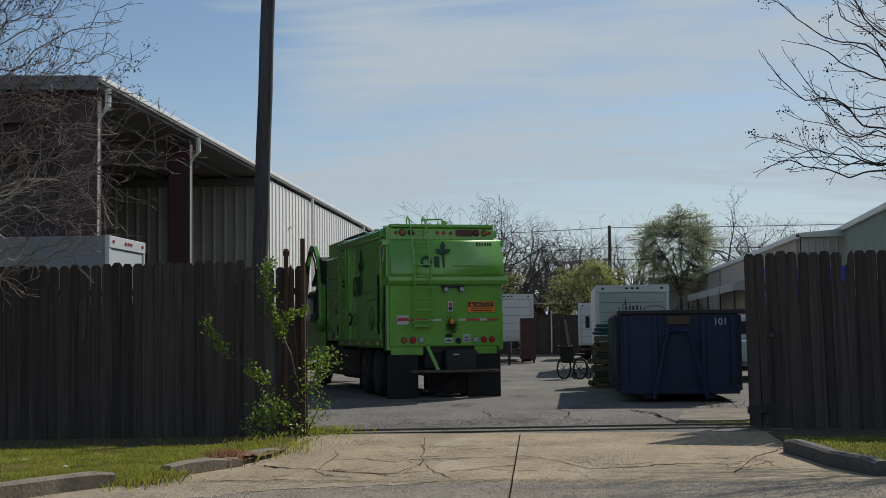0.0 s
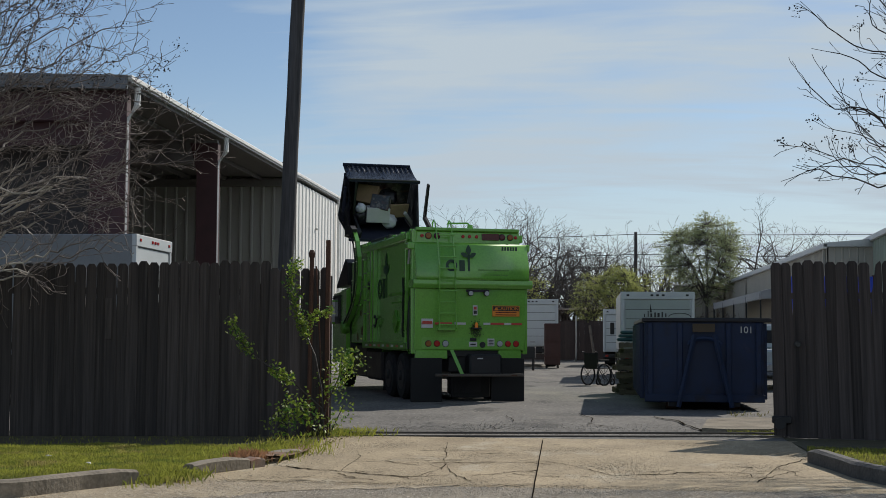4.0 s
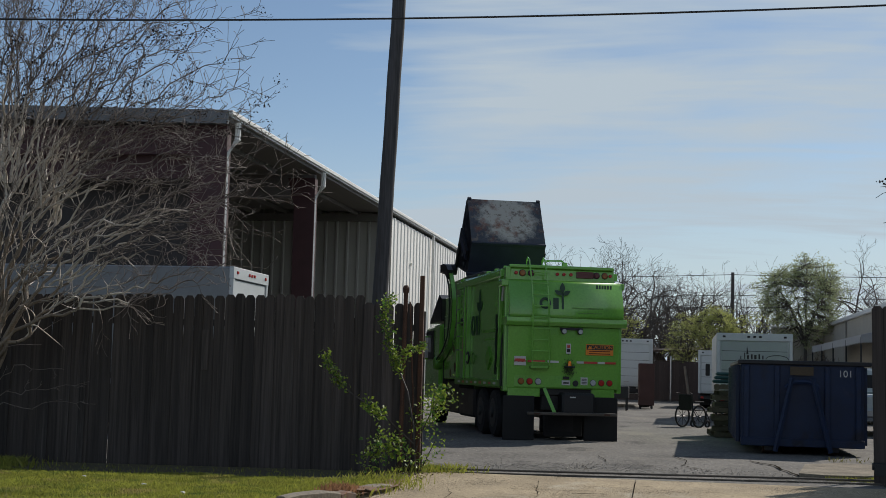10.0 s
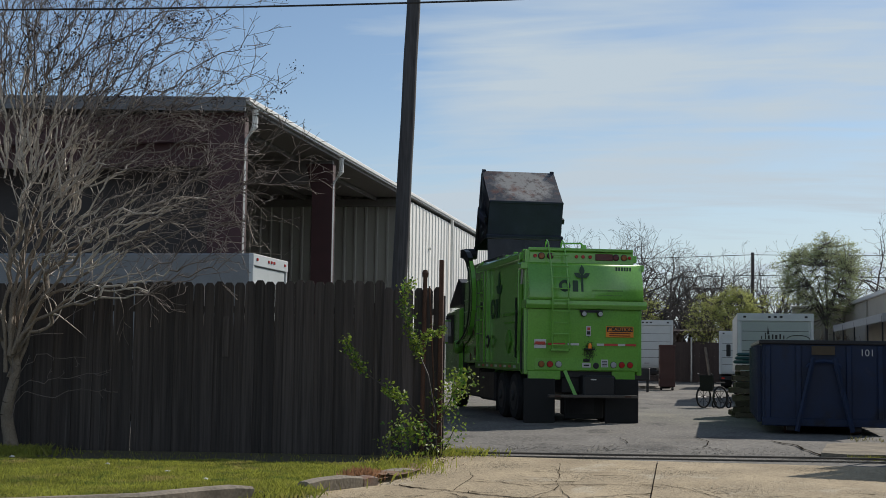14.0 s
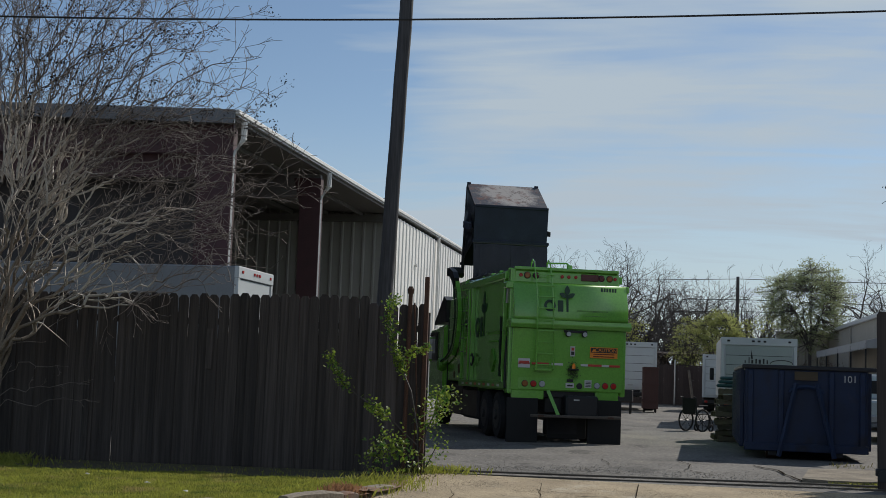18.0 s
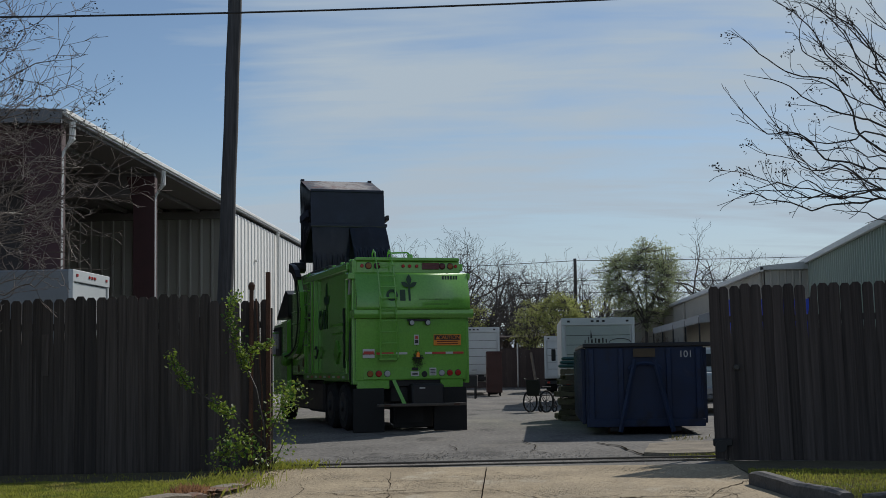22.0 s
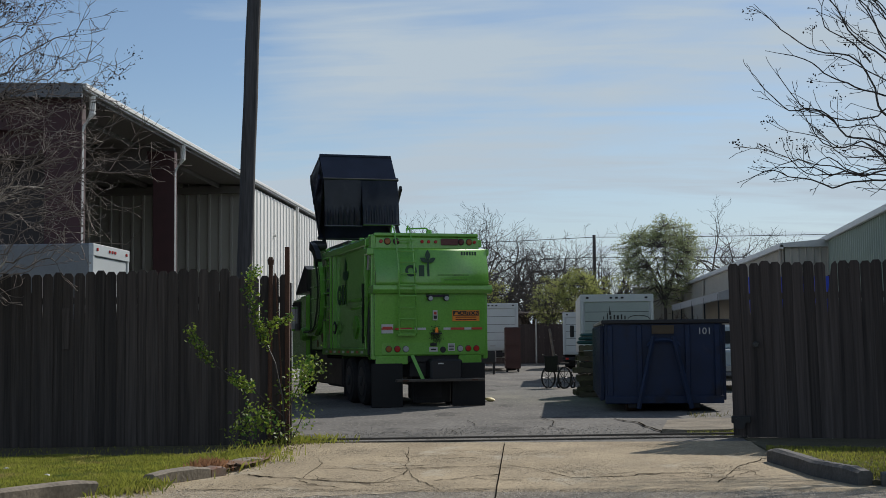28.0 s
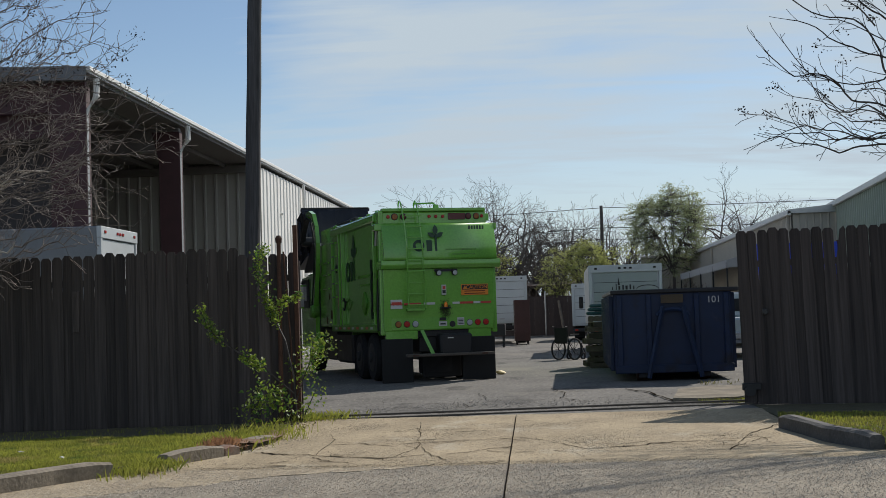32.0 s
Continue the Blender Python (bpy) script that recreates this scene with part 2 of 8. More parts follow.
M = dict(
    asphalt=mat("yard asphalt", (0.15, 0.141, 0.128), 0.95, vary=0.5, scale=0.9, fine=14, bump=0.6, stain=(0.215, 0.195, 0.165), amount=0.5, stain_scale=0.5, stain2=(0.075, 0.071, 0.066), amount2=0.42, scale2=0.8, speck=(0.34, 0.305, 0.25), speck_scale=20.0, speck_amount=0.26, stretch=(1, 0.4, 1), spec=0.2),
    road=mat("road asphalt", (0.29, 0.25, 0.195), 0.95, vary=0.5, scale=2.0, fine=70, bump=1.0, stain=(0.36, 0.31, 0.24), amount=0.5, stain_scale=1.2, stain2=(0.17, 0.145, 0.115), amount2=0.36, scale2=60.0, speck=(0.5, 0.45, 0.37), speck_scale=75.0, speck_amount=0.3, stretch=(1, 0.6, 1), spec=0.15),
    concrete=mat("apron concrete", (0.375, 0.302, 0.2), 0.95, vary=0.4, scale=1.6, fine=40, bump=0.7, stain=(0.27, 0.21, 0.13), amount=0.5, stain_scale=0.7, stain2=(0.45, 0.39, 0.29), amount2=0.4, scale2=1.3, speck=(0.12, 0.095, 0.065), speck_scale=42.0, speck_amount=0.3, stretch=(1, 0.45, 1), spec=0.15),
    gutter=mat("gutter concrete", (0.36, 0.295, 0.205), 0.95, vary=0.5, scale=2.5, fine=40, bump=0.8, stain=(0.4, 0.315, 0.2), amount=0.55, stain_scale=0.9, stain2=(0.13, 0.1, 0.07), amount2=0.35, scale2=25.0, speck=(0.45, 0.39, 0.3), speck_scale=40.0, speck_amount=0.3, stretch=(1, 0.45, 1), spec=0.15),
    pad=mat("dirty broken concrete", (0.22, 0.19, 0.145), 0.95, vary=0.5, scale=2, fine=30, bump=0.8, stain=(0.13, 0.11, 0.085), amount=0.5, stain_scale=1.5, stain2=(0.3, 0.265, 0.21), amount2=0.4, scale2=4.0, spec=0.15),
    road_chips=mat("road stone chips", (0.2, 0.172, 0.135), 0.85, vary=0.3, scale=6, fine=40, bump=0, island=(0.8, 0.71, 0.58), spec=0.25),
    apron_chips=mat("worn out sand grains", (0.2, 0.16, 0.11), 0.9, vary=0.3, scale=6, fine=40, bump=0, island=(0.75, 0.64, 0.47), spec=0.2),
    litter=mat("dead leaves and bark crumbs", (0.07, 0.045, 0.028), 0.95, vary=0.4, scale=6, fine=40, bump=0, island=(0.2, 0.13, 0.075), spec=0.1),
    kerb=mat("kerb concrete", (0.225, 0.19, 0.145), 0.95, vary=0.45, scale=3, fine=30, bump=0.8, stain=(0.12, 0.1, 0.075), amount=0.45, stain_scale=2.5),
    # stained kerb, its colour also lowered for the shaded street face
    kerb_shaded=mat("stained kerb concrete darkened for shade", (0.085, 0.082, 0.078), 0.93, vary=0.45, scale=3, fine=30, bump=0.8, stain=(0.16, 0.15, 0.13), amount=0.25, stain_scale=3),
    kerb_red=mat("reddened kerb concrete", (0.2, 0.15, 0.115), 0.93, vary=0.4, scale=3, fine=30, bump=0.8, stain=(0.2, 0.09, 0.055), amount=0.55, stain_scale=3),
    # greyer than the truck's white parts: the side's shade is in the colour
    van_shaded=mat("van side darkened for shade", (0.2, 0.21, 0.22), 0.45, vary=0.12, bump=0.02, stain=(0.2, 0.2, 0.2), amount=0.3),
    bin_side=mat("dented bin steel", (0.028, 0.032, 0.045), 0.36, 0.1, vary=0.4, scale=2.5, bump=0.2, stain=(0.1, 0.11, 0.13), amount=0.25, stain_scale=2.0, stain2=(0.32, 0.34, 0.37), amount2=0.34, scale2=4.0),
    dirt=mat("red brown dirt", (0.2, 0.115, 0.065), 1.0, vary=0.5, scale=6, fine=40, bump=0.8, stain=(0.13, 0.09, 0.06), amount=0.5, stain_scale=4),
    dead_weed=mat("dead red weeds", (0.3, 0.16, 0.085), 0.9, vary=0.4, scale=3, fine=30, bump=0, through_light=0.4),
    dry_grass=mat("dry grass blades", (0.17, 0.165, 0.055), 0.8, vary=0.5, scale=1.5, fine=30, bump=0, stain=(0.2, 0.16, 0.08), amount=0.5, stain_scale=1.4, through_light=0.4),
    # near black, so that the bay's shaded depth is in the colour
    interior=mat("bay interior darkened for shade", (0.06, 0.054, 0.054), 0.9, vary=0.3, bump=0.05),
    gravel=mat("loose gravel", (0.26, 0.225, 0.175), 0.95, vary=0.7, scale=6, fine=40, bump=0.2, stain=(0.42, 0.38, 0.32), amount=0.4, stain_scale=9),
    van_door=mat("pale grey green roller door", (0.34, 0.385, 0.37), 0.45, vary=0.1, scale=1.5, bump=0.02, stain=(0.27, 0.3, 0.29), amount=0.3),
    placard=mat("worn tan placard", (0.085, 0.06, 0.032), 0.7, vary=0.3, bump=0),
    crack=mat("dirt filled crack and shadow gap", (0.022, 0.018, 0.014), 1.0, vary=0.5, bump=0, spec=0.0),
    soil=mat("bare soil", (0.085, 0.075, 0.04), 1.0, vary=0.5, scale=5, bump=0.8, stain=(0.1, 0.072, 0.045), amount=0.5, stain_scale=2.0),
    grass=mat("grass blades", (0.275, 0.29, 0.05), 0.7, vary=0.5, scale=1.5, fine=30, bump=0, stain=(0.36, 0.29, 0.12), amount=0.46, stain_scale=1.6, stain2=(0.13, 0.175, 0.035), amount2=0.45, scale2=2.2, through_light=0.5),
    fence=mat("weathered dark fence wood", (0.052, 0.043, 0.039), 0.92, vary=0.75, scale=3, fine=40, bump=0.6, stretch=(1, 1, 0.06), each=0.3, stain=(0.13, 0.115, 0.105), amount=0.28, stain_scale=9, stain2=(0.02, 0.017, 0.017), amount2=0.35, scale2=5.0),
    gate=mat("dark stained gate wood", (0.062, 0.051, 0.048), 0.92, vary=0.6, scale=3, fine=40, bump=0.5, stretch=(1, 1, 0.06), each=0.32, stain=(0.12, 0.105, 0.1), amount=0.22, stain_scale=9, stain2=(0.018, 0.015, 0.015), amount2=0.35, scale2=5.0),
    rust=mat("rusty steel", (0.085, 0.042, 0.028), 0.85, 0.2, vary=0.5, scale=6, bump=0.5),
    pole=mat("weathered pole wood", (0.062, 0.062, 0.066), 0.9, vary=0.7, scale=5, fine=50, bump=0.8, stretch=(1, 1, 0.05), stain=(0.045, 0.042, 0.04), amount=0.45, stain_scale=4),
    rail=mat("dusty track steel", (0.1, 0.086, 0.072), 0.9, 0.1, vary=0.4),
    siding=mat("light metal siding", (0.82, 0.8, 0.75), 0.5, vary=0.08, scale=0.8, bump=0.02, stain=(0.66, 0.63, 0.58), amount=0.2, stretch=(1, 1, 0.2)),
    siding_tan=mat("tan metal siding", (0.42, 0.385, 0.33), 0.6, vary=0.12, scale=0.8, bump=0.03, stain=(0.3, 0.27, 0.23), amount=0.25),
    siding_green=mat("pale green metal siding", (0.29, 0.335, 0.28), 0.6, vary=0.12, scale=0.8, bump=0.03, stain=(0.22, 0.25, 0.2), amount=0.25),
    # the shed siding again, with the shade inside the bay in its colour
    siding_shade=mat("siding darkened for shade", (0.29, 0.28, 0.26), 0.6, vary=0.15, scale=0.8, bump=0.03),
    trim=mat("white painted trim", (0.7, 0.69, 0.66), 0.5, vary=0.12, scale=3, bump=0.05, stain=(0.4, 0.38, 0.34), amount=0.2),
    fascia=mat("grey metal fascia", (0.15, 0.16, 0.175), 0.5, vary=0.12, bump=0.03),
    redsteel=mat("oxide red frame steel", (0.064, 0.027, 0.03), 0.65, vary=0.25, bump=0.1),
    roof=mat("galvanised roof sheet", (0.5, 0.5, 0.49), 0.45, 0.5, vary=0.15, bump=0.03),
    # dark colour holds the shade below the roof
    soffit=mat("roof underside darkened for shade", (0.13, 0.12, 0.115), 0.7, vary=0.15, bump=0.03),
    green=mat("lime green truck paint", (0.158, 0.415, 0.058), 0.22, vary=0.16, scale=1.6, fine=25, bump=0.03, stain=(0.12, 0.28, 0.04), amount=0.3, stain_scale=1.6, coat=0.6),
    green_dark=mat("grimy green truck paint", (0.1, 0.28, 0.028), 0.42, vary=0.3, scale=2, bump=0.05, stain=(0.035, 0.055, 0.015), amount=0.5, stain_scale=2.2),
    logo=mat("dark logo vinyl", (0.012, 0.05, 0.02), 0.5, vary=0.1, bump=0),
    rubber=mat("black rubber", (0.014, 0.014, 0.014), 0.85, vary=0.3, bump=0.15),
    black=mat("black painted steel", (0.018, 0.018, 0.02), 0.5, 0.2, vary=0.3, bump=0.08),
    bin=mat("black bin steel", (0.027, 0.032, 0.054), 0.55, 0.0, vary=0.4, scale=2.5, bump=0.2, stain=(0.05, 0.06, 0.08), amount=0.14, stain_scale=2.2, spec=0.3),
    bin_floor=mat("scraped bin floor", (0.05, 0.055, 0.07), 0.5, 0.1, vary=0.4, scale=2.2, fine=22, bump=0.25, patch=((0.05, -0.1, -0.65), 0.72, (0.44, 0.4, 0.36)), stain=(0.2, 0.065, 0.035), amount=0.5, stain_scale=3.0, stain2=(0.16, 0.125, 0.105), amount2=0.5, scale2=8.0),
    lid=mat("black plastic lid", (0.024, 0.03, 0.052), 0.18, vary=0.3, bump=0.05, stain=(0.055, 0.06, 0.085), amount=0.3, stain_scale=2.5, spec=0.6),
    metal=mat("bare steel", (0.42, 0.42, 0.42), 0.4, 0.8, vary=0.2, bump=0.05),
    hub=mat("dull wheel steel", (0.055, 0.055, 0.053), 0.6, 0.4, vary=0.3, bump=0.1),
    lit_amber=mat("lit amber lens", (0.75, 0.22, 0.02), 0.2, vary=0.1, bump=0, glow=0.08),
    soot=mat("soot stain", (0.04, 0.07, 0.02), 0.8, vary=0.4, bump=0),
    red_lens=mat("red lens", (0.42, 0.02, 0.015), 0.2, vary=0.1, bump=0),
    amber_lens=mat("amber lens", (0.28, 0.1, 0.02), 0.2, vary=0.1, bump=0),
    dark_lens=mat("dark red lens", (0.1, 0.018, 0.018), 0.2, vary=0.1, bump=0),
    clear_lens=mat("clear lens", (0.4, 0.42, 0.42), 0.15, vary=0.1, bump=0),
    orange=mat("orange sign vinyl", (0.75, 0.25, 0.02), 0.5, vary=0.08, bump=0),
    sign_black=mat("black sign vinyl", (0.015, 0.015, 0.015), 0.5, vary=0.1, bump=0),
    white=mat("white vehicle paint", (0.52, 0.55, 0.56), 0.35, vary=0.08, scale=1.5, bump=0.02, stain=(0.4, 0.4, 0.39), amount=0.25),
    white_plain=mat("white sticker", (0.55, 0.55, 0.53), 0.5, vary=0.12, bump=0),
    red_tape=mat("red reflective tape", (0.5, 0.05, 0.03), 0.35, vary=0.1, bump=0),
    blue=mat("dark blue bin paint", (0.0085, 0.022, 0.062), 0.45, 0.0, spec=0.35, vary=0.55, scale=1.5, bump=0.2, stain=(0.012, 0.012, 0.016), amount=0.5, stain_scale=1.5, stain2=(0.03, 0.045, 0.1), amount2=0.2, scale2=3.0),
    brown=mat("brown bin paint", (0.06, 0.025, 0.021), 0.7, vary=0.3, bump=0.15),
    pallet=mat("old pallet wood", (0.13, 0.105, 0.082), 0.9, vary=0.45, scale=6, bump=0.3, each=0.5),
    back_wood=mat("brown back fence wood", (0.056, 0.04, 0.036), 0.9, vary=0.35, scale=2, bump=0.2, each=0.15, stretch=(1, 1, 0.1)),
    tarp=mat("green tarp", (0.02, 0.075, 0.085), 0.6, vary=0.2, bump=0.2),
    bluetarp=mat("bright blue tarp", (0.03, 0.08, 0.6), 0.5, vary=0.2, bump=0.2),
    glass=mat("tinted glass", (0.02, 0.025, 0.03), 0.06, vary=0.1, bump=0),
    bark=mat("grey bark", (0.2, 0.17, 0.14), 0.85, vary=0.4, scale=8, bump=0.4),
    pinkbark=mat("smooth tan bark", (0.2, 0.16, 0.12), 0.75, vary=0.45, scale=6, bump=0.25, stain=(0.12, 0.085, 0.06), amount=0.45, stain_scale=6),
    twig=mat("twig bark", (0.045, 0.038, 0.034), 0.6, vary=0.4, scale=8, bump=0),
    # peeled bark, made paler to carry the sun's glints
    myrtle_limb=mat("smooth peeled limb bark with sunlit tone", (0.47, 0.42, 0.36), 0.55, vary=0.45, scale=3, bump=0, stain=(0.13, 0.105, 0.085), amount=0.35, stain_scale=2.5, spec=0.3),
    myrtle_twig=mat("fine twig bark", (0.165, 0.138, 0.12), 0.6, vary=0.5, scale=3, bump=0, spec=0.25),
    farbark=mat("far bark", (0.1, 0.087, 0.08), 0.9, vary=0.3, bump=0),
    pods=mat("dry seed pods", (0.025, 0.018, 0.015), 0.9, vary=0.4, bump=0),
    leaf=mat("vine leaf", (0.21, 0.29, 0.04), 0.45, vary=0.4, scale=6, bump=0, through_light=0.58),
    leafdeep=mat("deep green leaf", (0.08, 0.17, 0.03), 0.55, vary=0.4, scale=6, bump=0, through_light=0.5),
    spring=mat("spring leaves", (0.32, 0.36, 0.2), 0.8, vary=0.5, scale=0.8, bump=0, through_light=0.5, spec=0.15),
    willow=mat("yellow green leaves", (0.36, 0.385, 0.14), 0.8, vary=0.45, scale=0.8, bump=0, through_light=0.5, spec=0.15),
    scrub=mat("grey brown scrub", (0.16, 0.122, 0.102), 0.9, vary=0.4, scale=1.0, bump=0),
    wire=mat("cable", (0.02, 0.02, 0.02), 0.6, vary=0.1, bump=0),
    card=mat("cardboard", (0.27, 0.185, 0.11), 0.9, vary=0.3, bump=0.1),
    bagwhite=mat("white plastic bag", (0.6, 0.62, 0.64), 0.35, vary=0.2, scale=8, bump=0.4),
    bagblack=mat("black plastic bag", (0.015, 0.015, 0.018), 0.3, vary=0.2, scale=8, bump=0.5),
    yellow=mat("yellow wrapper", (0.7, 0.55, 0.25), 0.6, vary=0.2, bump=0.1),
    awning=mat("grey canvas awning", (0.36, 0.36, 0.36), 0.8, vary=0.12, bump=0.1),
)


# ---- building blocks ----
def part(name, bm, material, parent=None, label="", at=None, smooth=False, recalc=True):
    """Links a bmesh as one mesh object under a thing, or at top level."""
    if recalc:
        bmesh.ops.recalc_face_normals(bm, faces=bm.faces)
    me = bpy.data.meshes.new(name)
    bm.to_mesh(me)
    bm.free()
    me.materials.append(M[material])
    if smooth:
        for p in me.polygons:
            p.use_smooth = True
    ob = new(name, me)
    if parent is not None:
        ob.parent = parent
    if at is not None:
        ob.matrix_basis = at
    if label:
        ob["label"] = label
    return ob


def share(name, me, parent, at, label=""):
    ob = new(name, me)
    ob.parent = parent
    ob.matrix_basis = at
    if label:
        ob["label"] = label
    return ob


def thing(name, label, category, at=None, group="", kind=""):
    ob = new(name)
    ob.empty_display_size = 0.2
    if at is not None:
        ob.matrix_basis = at
    return tagged(ob, label, category, group, kind)


def box(bm, x0, x1, y0, y1, z0, z1, bev=0.0):
    v = [bm.verts.new(p) for p in ((x0, y0, z0), (x1, y0, z0), (x1, y1, z0), (x0, y1, z0), (x0, y0, z1), (x1, y0, z1), (x1, y1, z1), (x0, y1, z1))]
    f = [bm.faces.new([v[i] for i in q]) for q in ((3, 2, 1, 0), (4, 5, 6, 7), (0, 1, 5, 4), (1, 2, 6, 5), (2, 3, 7, 6), (3, 0, 4, 7))]
    if bev:
        edges = list({e for q in f for e in q.edges})
        bmesh.ops.bevel(bm, geom=edges, offset=bev, segments=1, affect="EDGES")
    return bm


def bx(*a, bev=0.0):
    return box(bmesh.new(), *a, bev=bev)


def prism(bm, pts, x0, x1, bev=0.0):
    """A profile in y and z, drawn out along x."""
    a = [bm.verts.new((x0, y, z)) for y, z in pts]
    b = [bm.verts.new((x1, y, z)) for y, z in pts]
    n = len(pts)
    f = [bm.faces.new(a[::-1]), bm.faces.new(b)]
    f += [bm.faces.new((a[i], a[(i + 1) % n], b[(i + 1) % n], b[i])) for i in range(n)]
    if bev:
        bmesh.ops.bevel(bm, geom=list({e for q in f for e in q.edges}), offset=bev, segments=1, affect="EDGES")
    return bm


def ring(bm, c, d, r, n):
    d = d.normalized()
    u = d.cross(Vector((0, 0, 1)) if abs(d.z) < 0.9 else Vector((1, 0, 0))).normalized()
    w = d.cross(u)
    return [bm.verts.new(c + u * (r * math.cos(2 * math.pi * k / n)) + w * (r * math.sin(2 * math.pi * k / n))) for k in range(n)]


def pipe(bm, pts, r, n=8, caps=True):
    """A tube along points; r: one radius or one for each point."""
    pts = [Vector(p) for p in pts]
    rs = r if isinstance(r, (list, tuple)) else [r] * len(pts)
    rings = []
    for i, p in enumerate(pts):
        d = pts[min(i + 1, len(pts) - 1)] - pts[max(i - 1, 0)]
        rings.append(ring(bm, p, d, rs[i], n))
    for a, b in zip(rings, rings[1:]):
        # keep the twist small
        k = min(range(n), key=lambda s: (a[0].co - b[s].co).length)
        b2 = b[k:] + b[:k]
        if n > 2 and (a[1].co - b2[1].co).length > (a[1].co - b2[-1].co).length:
            b2 = [b2[0]] + b2[:0:-1]
        for i in range(n):
            bm.faces.new((a[i], a[(i + 1) % n], b2[(i + 1) % n], b2[i]))
        b[:] = b2
    if caps:
        bm.faces.new(rings[0][::-1])
        bm.faces.new(rings[-1])
    return bm


def disc(bm, c, axis, r, depth, n=18, dome=0.0):
    c, axis = Vector(c), Vector(axis).normalized()
    return pipe(bm, [c, c + axis * depth * 0.7, c + axis * depth], [r, r, r * (1 - 0.15 - dome)], n)


def raw(name, verts, faces, material, parent=None, label="", smooth=False):
    me = bpy.data.meshes.new(name)
    me.from_pydata(verts, [], faces)
    me.materials.append(M[material])
    me.update()
    ob = new(name, me)
    if smooth:
        me.polygons.foreach_set("use_smooth", [True] * len(me.polygons))
    if parent is not None:
        ob.parent = parent
    if label:
        ob["label"] = label
    return ob


def words(text, size, material, parent, at, name="lettering", label=""):
    cu = bpy.data.curves.new(name, "FONT")
    cu.body, cu.size, cu.extrude, cu.align_x, cu.align_y = text, size, 0.002, "CENTER", "CENTER"
    tmp = bpy.data.objects.new(name, cu)
    me = bpy.data.meshes.new_from_object(tmp)
    bpy.data.objects.remove(tmp)
    me.materials.clear()
    me.materials.append(M[material])
    return share(name, me, parent, at, label)


def sheet(name, x0, x1, y0, y1, z, material, nx=1, ny=1, rough=0.0, thick=0.0):
    bm = bmesh.new()
    rows = []
    for j in range(ny + 1):
        rows.append([])
        for i in range(nx + 1):
            x, y = x0 + (x1 - x0) * i / nx, y0 + (y1 - y0) * j / ny
            rows[-1].append(bm.verts.new((x, y, z + rough * noise.noise(Vector((x * 0.9, y * 0.9, 3))))))
    for j in range(ny):
        for i in range(nx):
            bm.faces.new((rows[j][i], rows[j][i + 1], rows[j + 1][i + 1], rows[j + 1][i]))
    return part(name, bm, material)


def rnd(a, b):
    return random.uniform(a, b)


